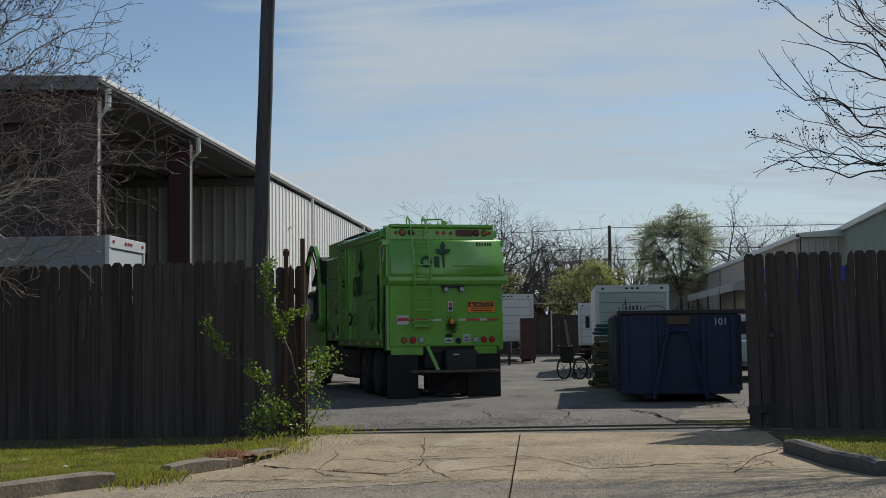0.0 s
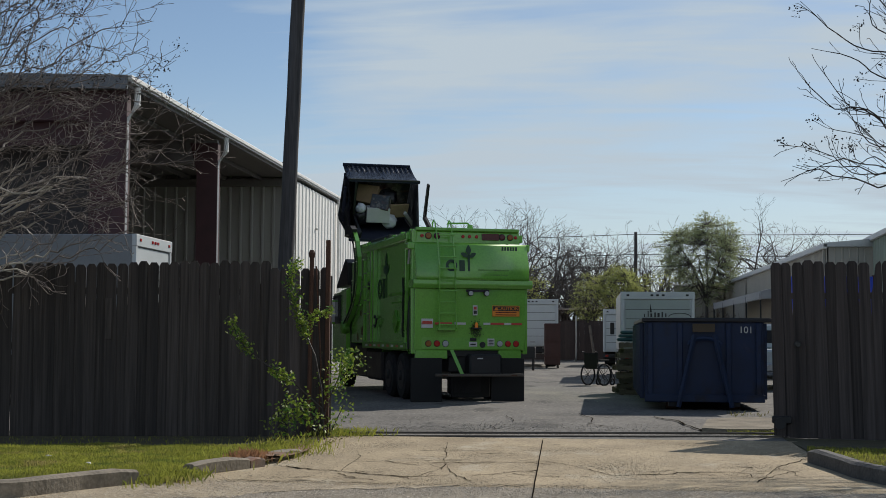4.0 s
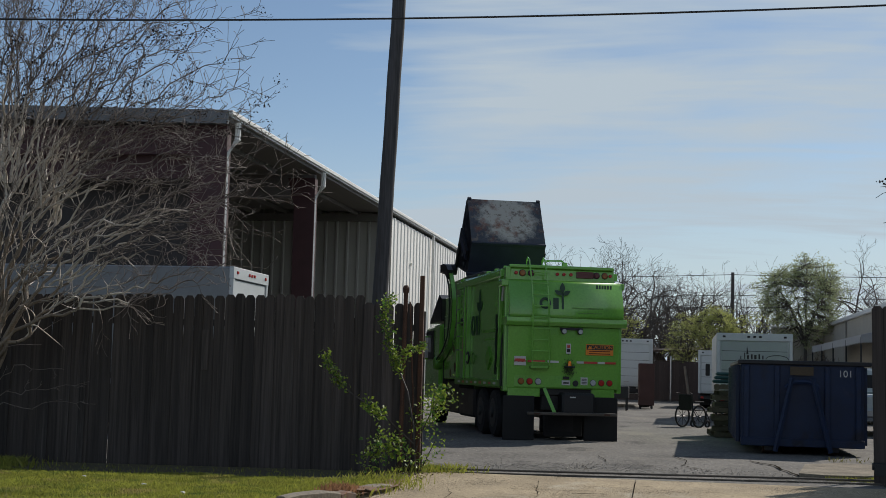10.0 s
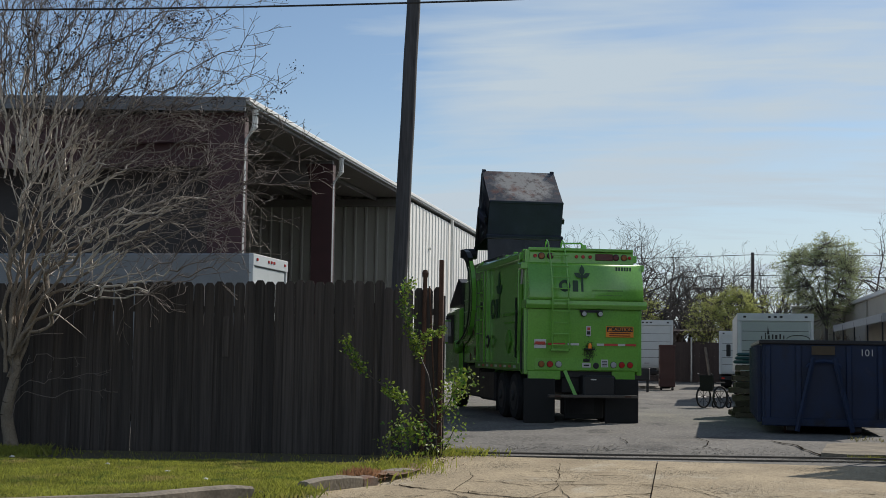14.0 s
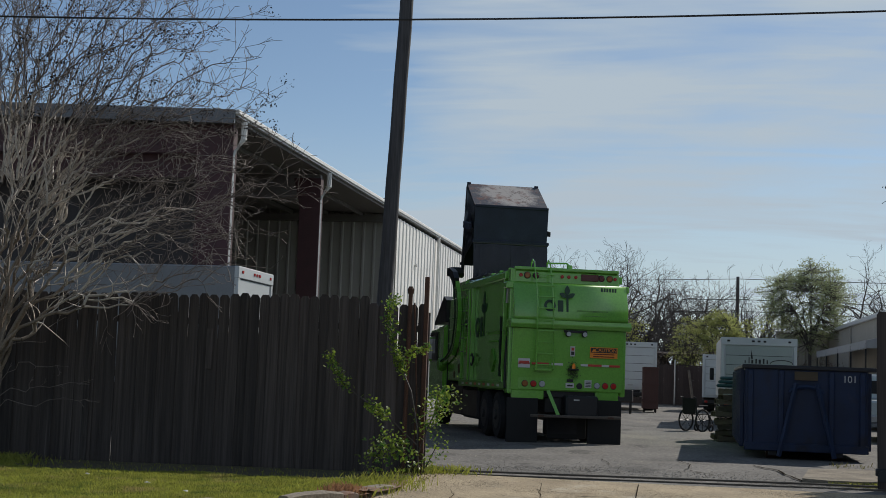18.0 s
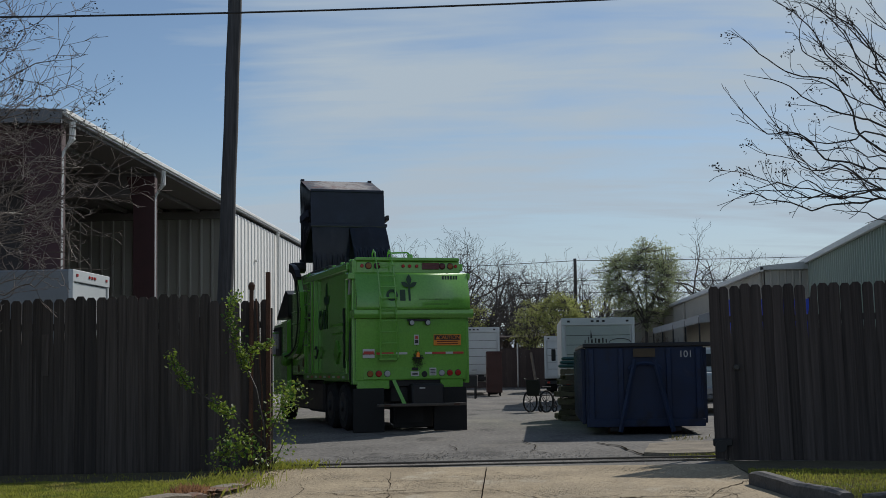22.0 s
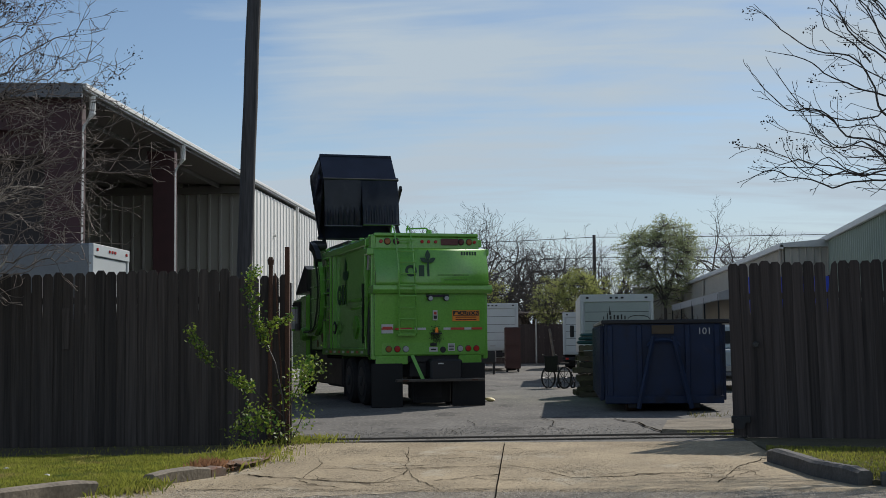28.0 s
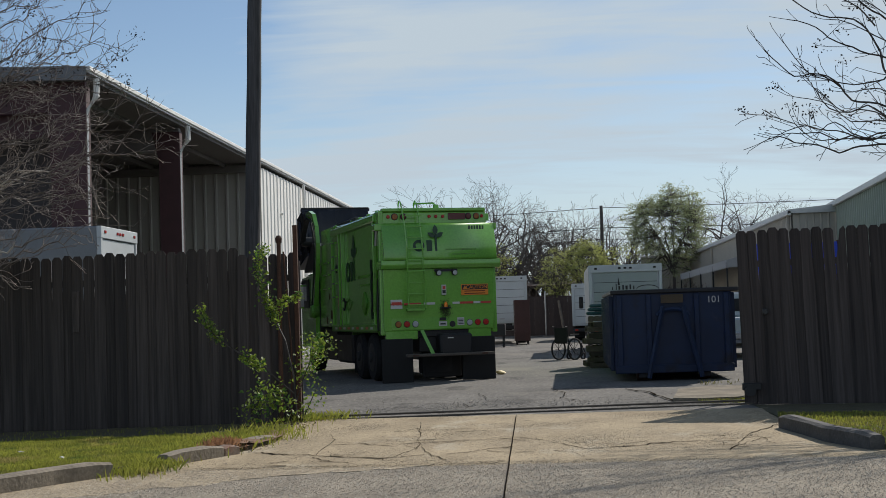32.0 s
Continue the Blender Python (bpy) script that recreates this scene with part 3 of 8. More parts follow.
# ---- ground ----
def build_ground():
    base = sheet("ground", -900, 900, -600, 1400, -0.02, "asphalt")
    tagged(base, "worn grey asphalt yard with pale patches", "ground", kind="structure")
    yard = sheet("yard", -9, 9, 18.35, 70, 0.0, "asphalt", 60, 150, 0.012)
    tagged(yard, "uneven grey asphalt yard behind the gate", "yard", kind="structure")
    road = sheet("road", -70, 70, -5, 12.35, 0.0, "road", 90, 40, 0.003)
    tagged(road, "coarse worn asphalt street beside the apron", "road", kind="structure")
    def verge(outline, label):
        n = len(outline)
        vs = list(outline) + [(x, y, -0.06) for x, y, _ in outline]
        ob = raw("verge", vs, [tuple(range(n))] + [(i, n + i, n + (i + 1) % n, (i + 1) % n) for i in range(n)], "soil")
        tagged(ob, label, "verge", kind="structure")

    verge([(-70, 16.5, 0.0), (-70, 8, 0.02), (-6.2, 9.85, 0.06), (-4.74, 11.05, 0.06), (-4.1, 12.15, 0.06), (-3.74, 13.0, 0.06), (-3.36, 14.0, 0.06), (-3.3, 15.0, 0.03), (-3.4, 18.4, 0.0), (-9, 17.6, 0.0)], "soil verge below the grass beside the fence")
    verge([(3.0, 12.75, 0.06), (70, 9, 0.02), (70, 17, 0.02), (9, 18.2, 0.01), (2.75, 19.1, 0.0), (2.62, 15.2, 0.06)], "soil verge with thin grass beside the kerb")
    # behind the left fence the yard runs on to the building
    apron = thing("apron", "cracked tan concrete driveway apron in two slabs", "driveway", kind="structure")
    def joint_x(y):
        return -0.51 + 0.0144 * (17.8 - y)

    for x0, x1 in ((-3.35, None), (None, 2.8)):
        bm = bmesh.new()
        n = 24
        rows = []
        for j in range(n + 1):
            y = 12.3 + 6.0 * j / n
            flare = 0.0 if y > 14.0 else (14.0 - y) * 0.35
            a, b = (x0 - flare if x0 else joint_x(y) + 0.004), (x1 + flare * 0.6 if x1 else joint_x(y) - 0.004)
            rows.append([bm.verts.new((a + (b - a) * i / 12, y, (0.012 if j else -0.012) + 0.006 * noise.noise(Vector((a + (b - a) * i / 12, y, 7))))) for i in range(13)])
        for r0, r1 in zip(rows, rows[1:]):
            for i in range(12):
                bm.faces.new((r0[i], r0[i + 1], r1[i + 1], r1[i]))
        part("slab", bm, "concrete", apron)

    def lie(x, y):
        return 0.012 + 0.006 * noise.noise(Vector((x, y, 7))) + 0.006

    def crack(pts, w, seed, deep=True):
        rng = random.Random(seed)
        fine = []
        for (xa, ya), (xb, yb) in zip(pts, pts[1:]):
            n = max(2, int(abs(xb - xa) / 0.08 + abs(yb - ya) / 0.35))
            for k in range(n):
                fine.append((xa + (xb - xa) * k / n + rng.gauss(0, 0.012), ya + (yb - ya) * k / n + rng.gauss(0, 0.03)))
        fine.append(pts[-1])
        vs, fs = [], []
        for i, (x, y) in enumerate(fine):
            ww = w * rng.uniform(0.25, 1.0) * (1 + 0.9 * noise.noise(Vector((x * 3, y * 1.5, seed % 7))))
            j = min(i + 1, len(fine) - 1)
            k = max(i - 1, 0)
            dx, dy = fine[j][0] - fine[k][0], fine[j][1] - fine[k][1]
            ln = math.hypot(dx, dy) or 1
            vs += [(x - dy / ln * ww * 0.4, y + dx / ln * ww * 1.7, lie(x, y)), (x + dy / ln * ww * 0.4, y - dx / ln * ww * 1.7, lie(x, y))]
            if i:
                fs.append((2 * i - 2, 2 * i - 1, 2 * i + 1, 2 * i))
        raw("crack", vs, fs, "crack", apron)
        if deep:
            for k in range(int(len(fine) / 5)):
                x, y = rng.choice(fine)
                pts = [(x, y)]
                a = rng.uniform(0, 6.28)
                for _ in range(rng.randint(2, 4)):
                    a += rng.gauss(0, 0.7)
                    pts.append((pts[-1][0] + 0.13 * math.cos(a), pts[-1][1] + 0.28 * math.sin(a)))
                if all(p[1] < 18.2 and -3.2 < p[0] < 2.6 for p in pts):
                    crack(pts, w * 0.6, rng.random(), False)

    crack([(-3.06, 13.85), (-2.7, 13.56), (-2.41, 13.39), (-1.91, 13.08), (-1.52, 13.04), (-1.44, 13.91), (-1.43, 14.38)], 0.017, 1)
    crack([(-0.45, 14.9), (-0.16, 14.59), (0.11, 13.9), (0.3, 13.44), (0.61, 13.58), (1.19, 13.92), (1.81, 13.91)], 0.015, 2, False)
    crack([(1.63, 12.96), (1.76, 13.5), (1.89, 14.07), (2.11, 14.8), (2.51, 15.66)], 0.016, 3)
    crack([(-0.02, 13.32), (0.13, 13.21), (0.26, 12.71)], 0.017, 4, False)
    crack([(-2.62, 15.87), (-2.48, 15.13), (-2.42, 14.13), (-2.39, 13.47)], 0.011, 5)
    crack([(-2.45, 14.51), (-1.8, 14.44), (-1.24, 14.56), (-0.8, 14.7), (-0.47, 14.76)], 0.011, 6)
    crack([(-1.9, 16.01), (-1.3, 16.07), (-1.0, 16.2)], 0.009, 7, False)
    crack([(-1.72, 17.27), (-1.59, 15.96), (-1.45, 14.37), (-1.25, 13.35), (-1.19, 13.0)], 0.010, 8)
    crack([(-1.49, 13.06), (-1.24, 13.3), (-1.03, 12.72)], 0.013, 9)
    crack([(-1.05, 13.23), (-0.79, 13.48), (-0.44, 13.85)], 0.018, 10, False)
    crack([(-2.37, 13.19), (-2.18, 12.87), (-1.85, 12.52)], 0.012, 11)
    crack([(-0.92, 12.35), (-0.43, 12.55)], 0.010, 12, False)
    crack([(-3.32, 12.5), (-2.71, 12.36), (-1.93, 12.36), (-0.99, 12.34), (-0.47, 12.38)], 0.009, 13, False)
    crack([(-0.41, 13.54), (-0.26, 13.5)], 0.008, 15, False)
    # crazing between the large cracks
    rng = random.Random(23)
    for k in range(26):
        x, y = rng.uniform(-3.0, -0.6) if k < 19 else rng.uniform(-0.4, 2.2), rng.uniform(12.6, 14.9) if k % 3 else rng.uniform(14.5, 16.8)
        ln = rng.uniform(0.15, 0.55)
        tilt = rng.gauss(0, 0.5)
        crack([(x, y), (x + ln * 0.5, y + tilt * ln), (min(x + ln, 2.4), y + tilt * ln * 1.4 + rng.gauss(0, 0.1))], rng.uniform(0.006, 0.012), 40 + k, False)
    # sawn joint between the slabs, running on into the street
    vs, fs = [], []
    for k in range(46):
        y = 17.8 - 0.2 * k
        x = joint_x(y) + rnd(-0.002, 0.002)
        z = lie(x, y) if y > 12.4 else 0.009
        vs += [(x - 0.006, y, z), (x + 0.006, y, z)]
        if k:
            fs.append((2 * k - 2, 2 * k - 1, 2 * k + 1, 2 * k))
    raw("joint", vs, fs, "crack", apron)
    # gutter pan along the lawn's kerb
    edge = [(-5.6, 10.15), (-5.0, 10.1), (-4.3, 10.6), (-3.7, 10.8), (-3.1, 11.3), (-2.6, 11.75), (-1.9, 12.0), (-1.2, 12.28), (-2.2, 12.38), (-3.3, 12.5), (-3.7, 12.78), (-4.0, 12.2), (-4.4, 11.5), (-4.75, 10.92)]
    rng = random.Random(6)
    ring_v = []
    for (xa, ya), (xb, yb) in zip(edge, edge[1:] + edge[:1]):
        ring_v += [(xa + (xb - xa) * k / 5 + rng.gauss(0, 0.02), ya + (yb - ya) * k / 5 + rng.gauss(0, 0.05), 0.005) for k in range(5)]
    n = len(ring_v)
    cx, cy = sum(v[0] for v in ring_v) / n, sum(v[1] for v in ring_v) / n
    rim = [(cx + (x - cx) * 1.04, cy + (y - cy) * 1.08, -0.008) for x, y, _ in ring_v]
    pan = raw("gutter_pan", ring_v + rim, [tuple(range(n))] + [(i, n + i, n + (i + 1) % n, (i + 1) % n) for i in range(n)], "gutter")
    tagged(pan, "tan worn concrete gutter before the kerb", "gutter", kind="structure")
    # gate track
    trk = thing("gate_track", "dark steel gate track across the drive", "track")
    bm = bmesh.new()
    pipe(bm, [(-3.35, 18.33, 0.05), (-1.0, 18.72, 0.05), (1.7, 19.2, 0.05), (2.7, 19.3, 0.05)], 0.015, 8)
    part("rail", bm, "rail", trk)
    part("strip", bx(-3.3, 2.75, 0, 0.035, 0.0, 0.024), "rail", trk, at=pose(0, 18.84, 0, 0, 0, 9.2) @ Matrix.Translation((0.25, -0.1, 0)))
    # broken concrete pad by the gate leaf
    pad = thing("concrete_pad", "broken concrete pad beside the gate leaf", "pad", kind="structure")
    bm = bmesh.new()
    pts = [(1.72, 20.0), (2.05, 19.75), (2.6, 19.85), (3.6, 20.0), (3.7, 22.6), (2.6, 22.9), (2.0, 22.2), (1.85, 21.0)]
    prism_v = [bm.verts.new((x, y, 0.07)) for x, y in pts]
    low = [bm.verts.new((x, y, -0.02)) for x, y in pts]
    bm.faces.new(prism_v)
    for i in range(len(pts)):
        bm.faces.new((prism_v[i], low[i], low[(i + 1) % len(pts)], prism_v[(i + 1) % len(pts)]))
    part("slab", bm, "pad", pad)
    # cracks in the yard behind the track, and a shadow gap drawn dark
    def yard_mark(pts, w, seed):
        rng = random.Random(seed)
        fine = []
        for (xa, ya), (xb, yb) in zip(pts, pts[1:]):
            n = max(2, int(abs(xb - xa) / 0.1 + abs(yb - ya) / 0.5))
            fine += [(xa + (xb - xa) * k / n + rng.gauss(0, 0.02), ya + (yb - ya) * k / n + rng.gauss(0, 0.06)) for k in range(n)]
        vs, fs = [], []
        for i, (x, y) in enumerate(fine):
            ww = w * rng.uniform(0.3, 1.3)
            vs += [(x - ww, y - ww * 1.5, 0.016), (x + ww, y + ww * 1.5, 0.016)]
            if i:
                fs.append((2 * i - 2, 2 * i - 1, 2 * i + 1, 2 * i))
        raw("crack", vs, fs, "crack", pad)
    # dark line round the pad's edge, the shadow in its gap drawn in
    yard_mark([(1.2, 23.6), (1.55, 22.6), (1.62, 21.5), (1.74, 20.05), (2.1, 19.65), (2.7, 19.8)], 0.02, 1)
    yard_mark([(-0.1, 24.5), (0.2, 23.0), (0.1, 21.6), (0.5, 20.6), (0.4, 19.7)], 0.008, 2)
    yard_mark([(-2.4, 21.2), (-1.5, 20.9), (-0.6, 21.4), (0.3, 21.1), (1.1, 21.6)], 0.008, 3)
    yard_mark([(-1.3, 23.4), (-1.1, 22.0), (-1.4, 20.8), (-1.2, 19.9)], 0.007, 4)


def fy_left(x):
    return 17.6 + (x + 7.35) * 0.152


def fy_right(x):
    return 19.2 - (x - 2.7) * 0.26


def kerb(pts, material, label, h=0.13, w=0.15):
    k = thing("kerb", label, "kerb", kind="structure")
    bm = bmesh.new()
    prof = [(-w / 2, -0.05), (w / 2, -0.05), (w / 2, h * 0.85), (w / 2 - 0.035, h), (-w / 2 + 0.03, h), (-w / 2, h * 0.8)]
    rings = []
    fine = []
    for (xa, ya), (xb, yb) in zip(pts, pts[1:]):
        n = max(2, int(math.hypot(xb - xa, yb - ya) / 0.2))
        fine += [(xa + (xb - xa) * i / n, ya + (yb - ya) * i / n) for i in range(n)]
    fine.append(pts[-1])
    for i, (x, y) in enumerate(fine):
        a, b = fine[max(i - 1, 0)], fine[min(i + 1, len(fine) - 1)]
        d = Vector((b[0] - a[0], b[1] - a[1])).normalized()
        e = 0.85 if i in (0, len(fine) - 1) else 1.0
        rings.append([bm.verts.new((x + d.y * u, y - d.x * u, max(v, -0.05) * (e if v > 0 else 1) + rnd(-0.0025, 0.0025))) for u, v in prof])
    for a, b in zip(rings, rings[1:]):
        for i in range(6):
            bm.faces.new((a[i], a[(i + 1) % 6], b[(i + 1) % 6], b[i]))
    bm.faces.new(rings[0]); bm.faces.new(rings[-1][::-1])
    part("kerbstone", bm, material, k)
    return k


def grass(name, region, n, seed, hmin, hmax, label, z0=0.06, fall=None, material="grass"):
    rng = random.Random(seed)
    vs, fs = [], []
    made = 0
    while made < n:
        p = region(rng)
        if p is None:
            continue
        x, y = p
        h = rng.uniform(hmin, hmax) * (0.6 + 0.8 * (0.5 + 0.5 * noise.noise(Vector((x * 1.7, y * 1.7, 1)))))
        if fall:
            # the ground sinks and the grass thins toward the fence
            near = min(max((fall(x) - y) / 3.0, 0.0), 1.0)
            z0 = 0.06 * near
            h *= 0.45 + 0.55 * min(near * 2, 1.0)
        a = rng.uniform(0, 6.28)
        w = rng.uniform(0.004, 0.008)
        lx, ly = rng.gauss(0, 0.4) * h, rng.gauss(0, 0.4) * h
        i = len(vs)
        c, s = math.cos(a) * w, math.sin(a) * w
        vs += [(x - c, y - s, z0 - 0.02), (x + c, y + s, z0 - 0.02), (x + lx * 0.5 + c * 0.7, y + ly * 0.5 + s * 0.7, z0 + h * 0.65), (x + lx, y + ly, z0 + h)]
        fs += [(i, i + 1, i + 2), (i, i + 2, i + 3)]
        made += 1
    ob = raw(name, vs, fs, material)
    return tagged(ob, label, "grass", kind="stuff")


def lawn_left(rng):
    x, y = rng.uniform(-13, -3.3), rng.uniform(10.5, 18.4)
    fy = 17.6 + (x + 7.35) * 0.152 - 0.03
    if y > fy or (rng.random() < 0.985 and y > fy - 2.15 + 0.4 * noise.noise(Vector((x * 1.3, 0, 5)))):
        return None
    # inner side of the kerb line
    edge = float(np.interp(y, [9.3, 9.8, 11.0, 12.15, 12.9, 13.8, 15.0, 18.4], [-9.5, -6.3, -4.74, -4.12, -3.78, -3.38, -3.3, -3.5]))
    return (x, y) if x < edge - 0.05 + 0.06 * rng.random() else None


def lawn_right(rng):
    x, y = rng.uniform(2.5, 11), rng.uniform(12.5, 18.8)
    # the ground along the gate leaf is bare
    if y > 16.75 + 0.15 * noise.noise(Vector((x * 2, 0, 3))) - (x - 2.7) * 0.2:
        return None
    edge = float(np.interp(y, [12.7, 13.6, 14.4, 15.25, 19], [3.0, 2.76, 2.7, 2.62, 2.7]))
    if x < edge + 0.06 * rng.random() or y < 12.75 - (x - 3.1) * 0.1:
        return None
    return (x, y)


def gate_tuft(rng):
    x, y = rng.gauss(-3.3, 0.25), rng.gauss(18.5, 0.25)
    return (x, y) if x > -4 else None


def pad_tuft(rng):
    return (rng.uniform(2.0, 2.75), rng.gauss(19.75, 0.08))


def dumpster_tuft(rng):
    return (rng.uniform(2.6, 4.6), rng.gauss(24.6, 0.35))


def crack_tuft(rng):
    return (rng.gauss(-3.86, 0.13), rng.gauss(12.6, 0.3))


def dirt_patch(outline, label, z):
    rng = random.Random(len(label))
    vs, n = [], len(outline)
    for i in range(n):
        (xa, ya), (xb, yb) = outline[i], outline[(i + 1) % n]
        for k in range(6):
            vs.append((xa + (xb - xa) * k / 6 + rng.gauss(0, 0.02), ya + (yb - ya) * k / 6 + rng.gauss(0, 0.05), z))
    cx, cy = sum(v[0] for v in vs) / len(vs), sum(v[1] for v in vs) / len(vs)
    vs.append((cx, cy, z + 0.006))
    m = len(vs) - 1
    ob = raw("dirt_patch", vs, [(i, (i + 1) % m, m) for i in range(m)], "dirt")
    tagged(ob, label, "dirt", kind="structure")


build_ground()
dirt_patch([(-4.0, 12.5), (-3.7, 13.0), (-3.28, 13.9), (-3.1, 15.0), (-3.2, 16.2), (-3.5, 16.0), (-3.62, 14.4), (-3.95, 13.3)], "red brown dirt washed out behind the kerb", 0.063)
kerb([(-9.5, 9.25), (-6.2, 9.72), (-4.68, 11.0), (-4.4, 11.58), (-4.08, 12.14)], "kerb", "weathered grey concrete kerb along the lawn", 0.15)
kerb([(-3.76, 12.82), (-3.41, 13.58)], "kerb", "broken grey concrete kerb beside the drive", 0.14)
kerb([(-3.405, 13.6), (-3.31, 13.82)], "kerb_red", "rust reddened kerb block beside the drive", 0.12)
kerb([(-3.38, 14.5), (-3.2, 15.12)], "kerb", "short sunken kerb block beside the drive", 0.1)
kerb([(2.52, 15.25), (2.62, 14.4), (2.68, 13.6), (2.93, 12.75)], "kerb_shaded", "weathered kerb curving beside the drive, darkened for shade", 0.17)
kerb([(3.06, 12.7), (5.0, 12.5), (9.0, 12.3)], "kerb_shaded", "weathered kerb along the street, darkened for shade", 0.16)
grass("lawn", lawn_left, 170000, 3, 0.014, 0.04, "short yellow green lawn before the fence", fall=lambda x: fy_left(x))
grass("lawn", lawn_right, 30000, 4, 0.015, 0.05, "thin patchy green grass on the verge", fall=lambda x: fy_right(x))
grass("dry_grass", lawn_right, 26000, 44, 0.012, 0.04, "dry brown grass between the green on the verge", fall=lambda x: fy_right(x), material="dry_grass")
grass("grass_tuft", gate_tuft, 1300, 5, 0.04, 0.13, "rank green weeds at the gate post", 0.0)
grass("grass_tuft", pad_tuft, 300, 6, 0.03, 0.09, "green weeds in the pad's edge", 0.0)
grass("grass_tuft", dumpster_tuft, 160, 7, 0.03, 0.09, "dry weeds under the dumpster", 0.0, material="dry_grass")
dirt_patch([(-3.55, 13.9), (-3.2, 14.1), (-3.15, 14.5), (-3.45, 14.6)], "red brown dirt heap by the kerb", 0.1)
grass("grass_tuft", lambda rng: (rng.gauss(-3.48, 0.1), rng.gauss(14.1, 0.16)), 500, 14, 0.04, 0.12, "dead red brown weeds behind the kerb", 0.06, material="dead_weed")
grass("grass_tuft", lambda rng: (rng.gauss(-3.5, 0.25), rng.gauss(15.6, 0.7)), 900, 15, 0.04, 0.12, "green weeds along the drive's edge", 0.03)
grass("grass_tuft", crack_tuft, 1500, 8, 0.05, 0.12, "weeds in the broken kerb gap", 0.0)


# ---- fences ----
def picket_mesh(w, h, t, material, notch=False, head=1.0):
    """A dog-eared board, its head worn narrower by the share given."""
    bm = bmesh.new()
    c = 0.02 if w < 0.16 else 0.018
    k = w * head
    if notch:
        pts = [(-w / 2, 0), (w / 2, 0), (w / 2, h - c), (w / 2 - c, h), (0, h - 0.02), (-w / 2 + 0.02, h - 0.16), (-w / 2, h - 0.2)]
    else:
        pts = [(-w / 2, 0), (w / 2, 0), (w / 2, h * 0.66), (k / 2, h * 0.8), (k / 2, h - c), (k / 2 - 0.032, h), (-k / 2 + 0.032, h), (-k / 2, h - c), (-k / 2, h * 0.8), (-w / 2, h * 0.66)]
    a = [bm.verts.new((x, -t / 2, z)) for x, z in pts]
    b = [bm.verts.new((x, t / 2, z)) for x, z in pts]
    n = len(pts)
    bm.faces.new(a); bm.faces.new(b[::-1])
    for i in range(n):
        bm.faces.new((a[i], b[i], b[(i + 1) % n], a[(i + 1) % n]))
    bmesh.ops.recalc_face_normals(bm, faces=bm.faces)
    me = bpy.data.meshes.new("picket")
    bm.to_mesh(me); bm.free()
    me.materials.append(M[material])
    return me


def build_fence(name, label, x0, x1, yline, zline, w, material, seed, gaps, sag=0.0, notch_at=None, heads=((1.07, 0.91), (1.08, 0.88), (1.1, 0.93), (1.12, 0.885), (1.1, 0.91))):
    rng = random.Random(seed)
    f = thing(name, label, "fence")
    ms = [picket_mesh(w * k, 1.0, 0.018, material, False, e) for k, e in heads]
    odd = picket_mesh(w, 1.0, 0.018, material, True)
    yaw = math.degrees(math.atan2(yline(x1) - yline(x0), x1 - x0))
    x, i = x0, 0
    while x < x1:
        k = rng.randrange(5)
        top = zline(x) + rng.gauss(0, 0.008)
        lean = rng.gauss(0, 0.12)
        h = top
        me = odd if notch_at == i else ms[k]
        m = pose(x, yline(x) + (i % 2) * 0.019 + rng.uniform(-0.004, 0.004), 0.0, 0, lean + sag, yaw) @ Matrix.Diagonal((1, 1, h, 1))
        share("picket", me, f, m)
        x += w * math.cos(radians(yaw)) + (rng.uniform(0.009, 0.014) if i in gaps else rng.uniform(-0.004, 0.004))
        i += 1
    # rails and posts behind the pickets
    ln = math.hypot(x1 - x0, yline(x1) - yline(x0))
    for z in (0.45, 1.2, 1.95):
        part("rail", bx(0, ln, 0.015, 0.055, z - 0.045, z + 0.045, bev=0.006), material, f, at=pose(x0, yline(x0), 0, 0, 0, yaw))
    n = max(2, int(ln / 2.4) + 1)
    for i in range(n):
        d = ln * i / (n - 1) * 0.985 + 0.04
        part("post", bx(-0.045, 0.045, 0.055, 0.145, 0, zline(x0) - 0.1, bev=0.006), material, f, at=pose(x0, yline(x0), 0, 0, 0, yaw) @ Matrix.Translation((d, 0, 0)))
    return f


build_fence("fence", "tall dark weathered wooden picket fence with dog-eared tops", -14.5, -4.2, fy_left, lambda x: 2.31 + (x + 7.36) * 0.02, 0.138, "fence", 11, {50})
build_fence("short_fence", "narrow dark fence panel by the gate post", -4.16, -3.46, fy_left, lambda x: 2.28, 0.135, "gate", 12, {1})
build_fence("gate_leaf", "dark wooden sliding gate leaf with dog-eared pickets", 2.72, 9.5, fy_right, lambda x: 2.42 if x < 4.9 else 2.45, 0.148, "gate", 13, set(), -1.2, 9, ((1.07, 0.9), (1.08, 0.865), (1.1, 0.89), (1.12, 0.85), (1.1, 0.91)))


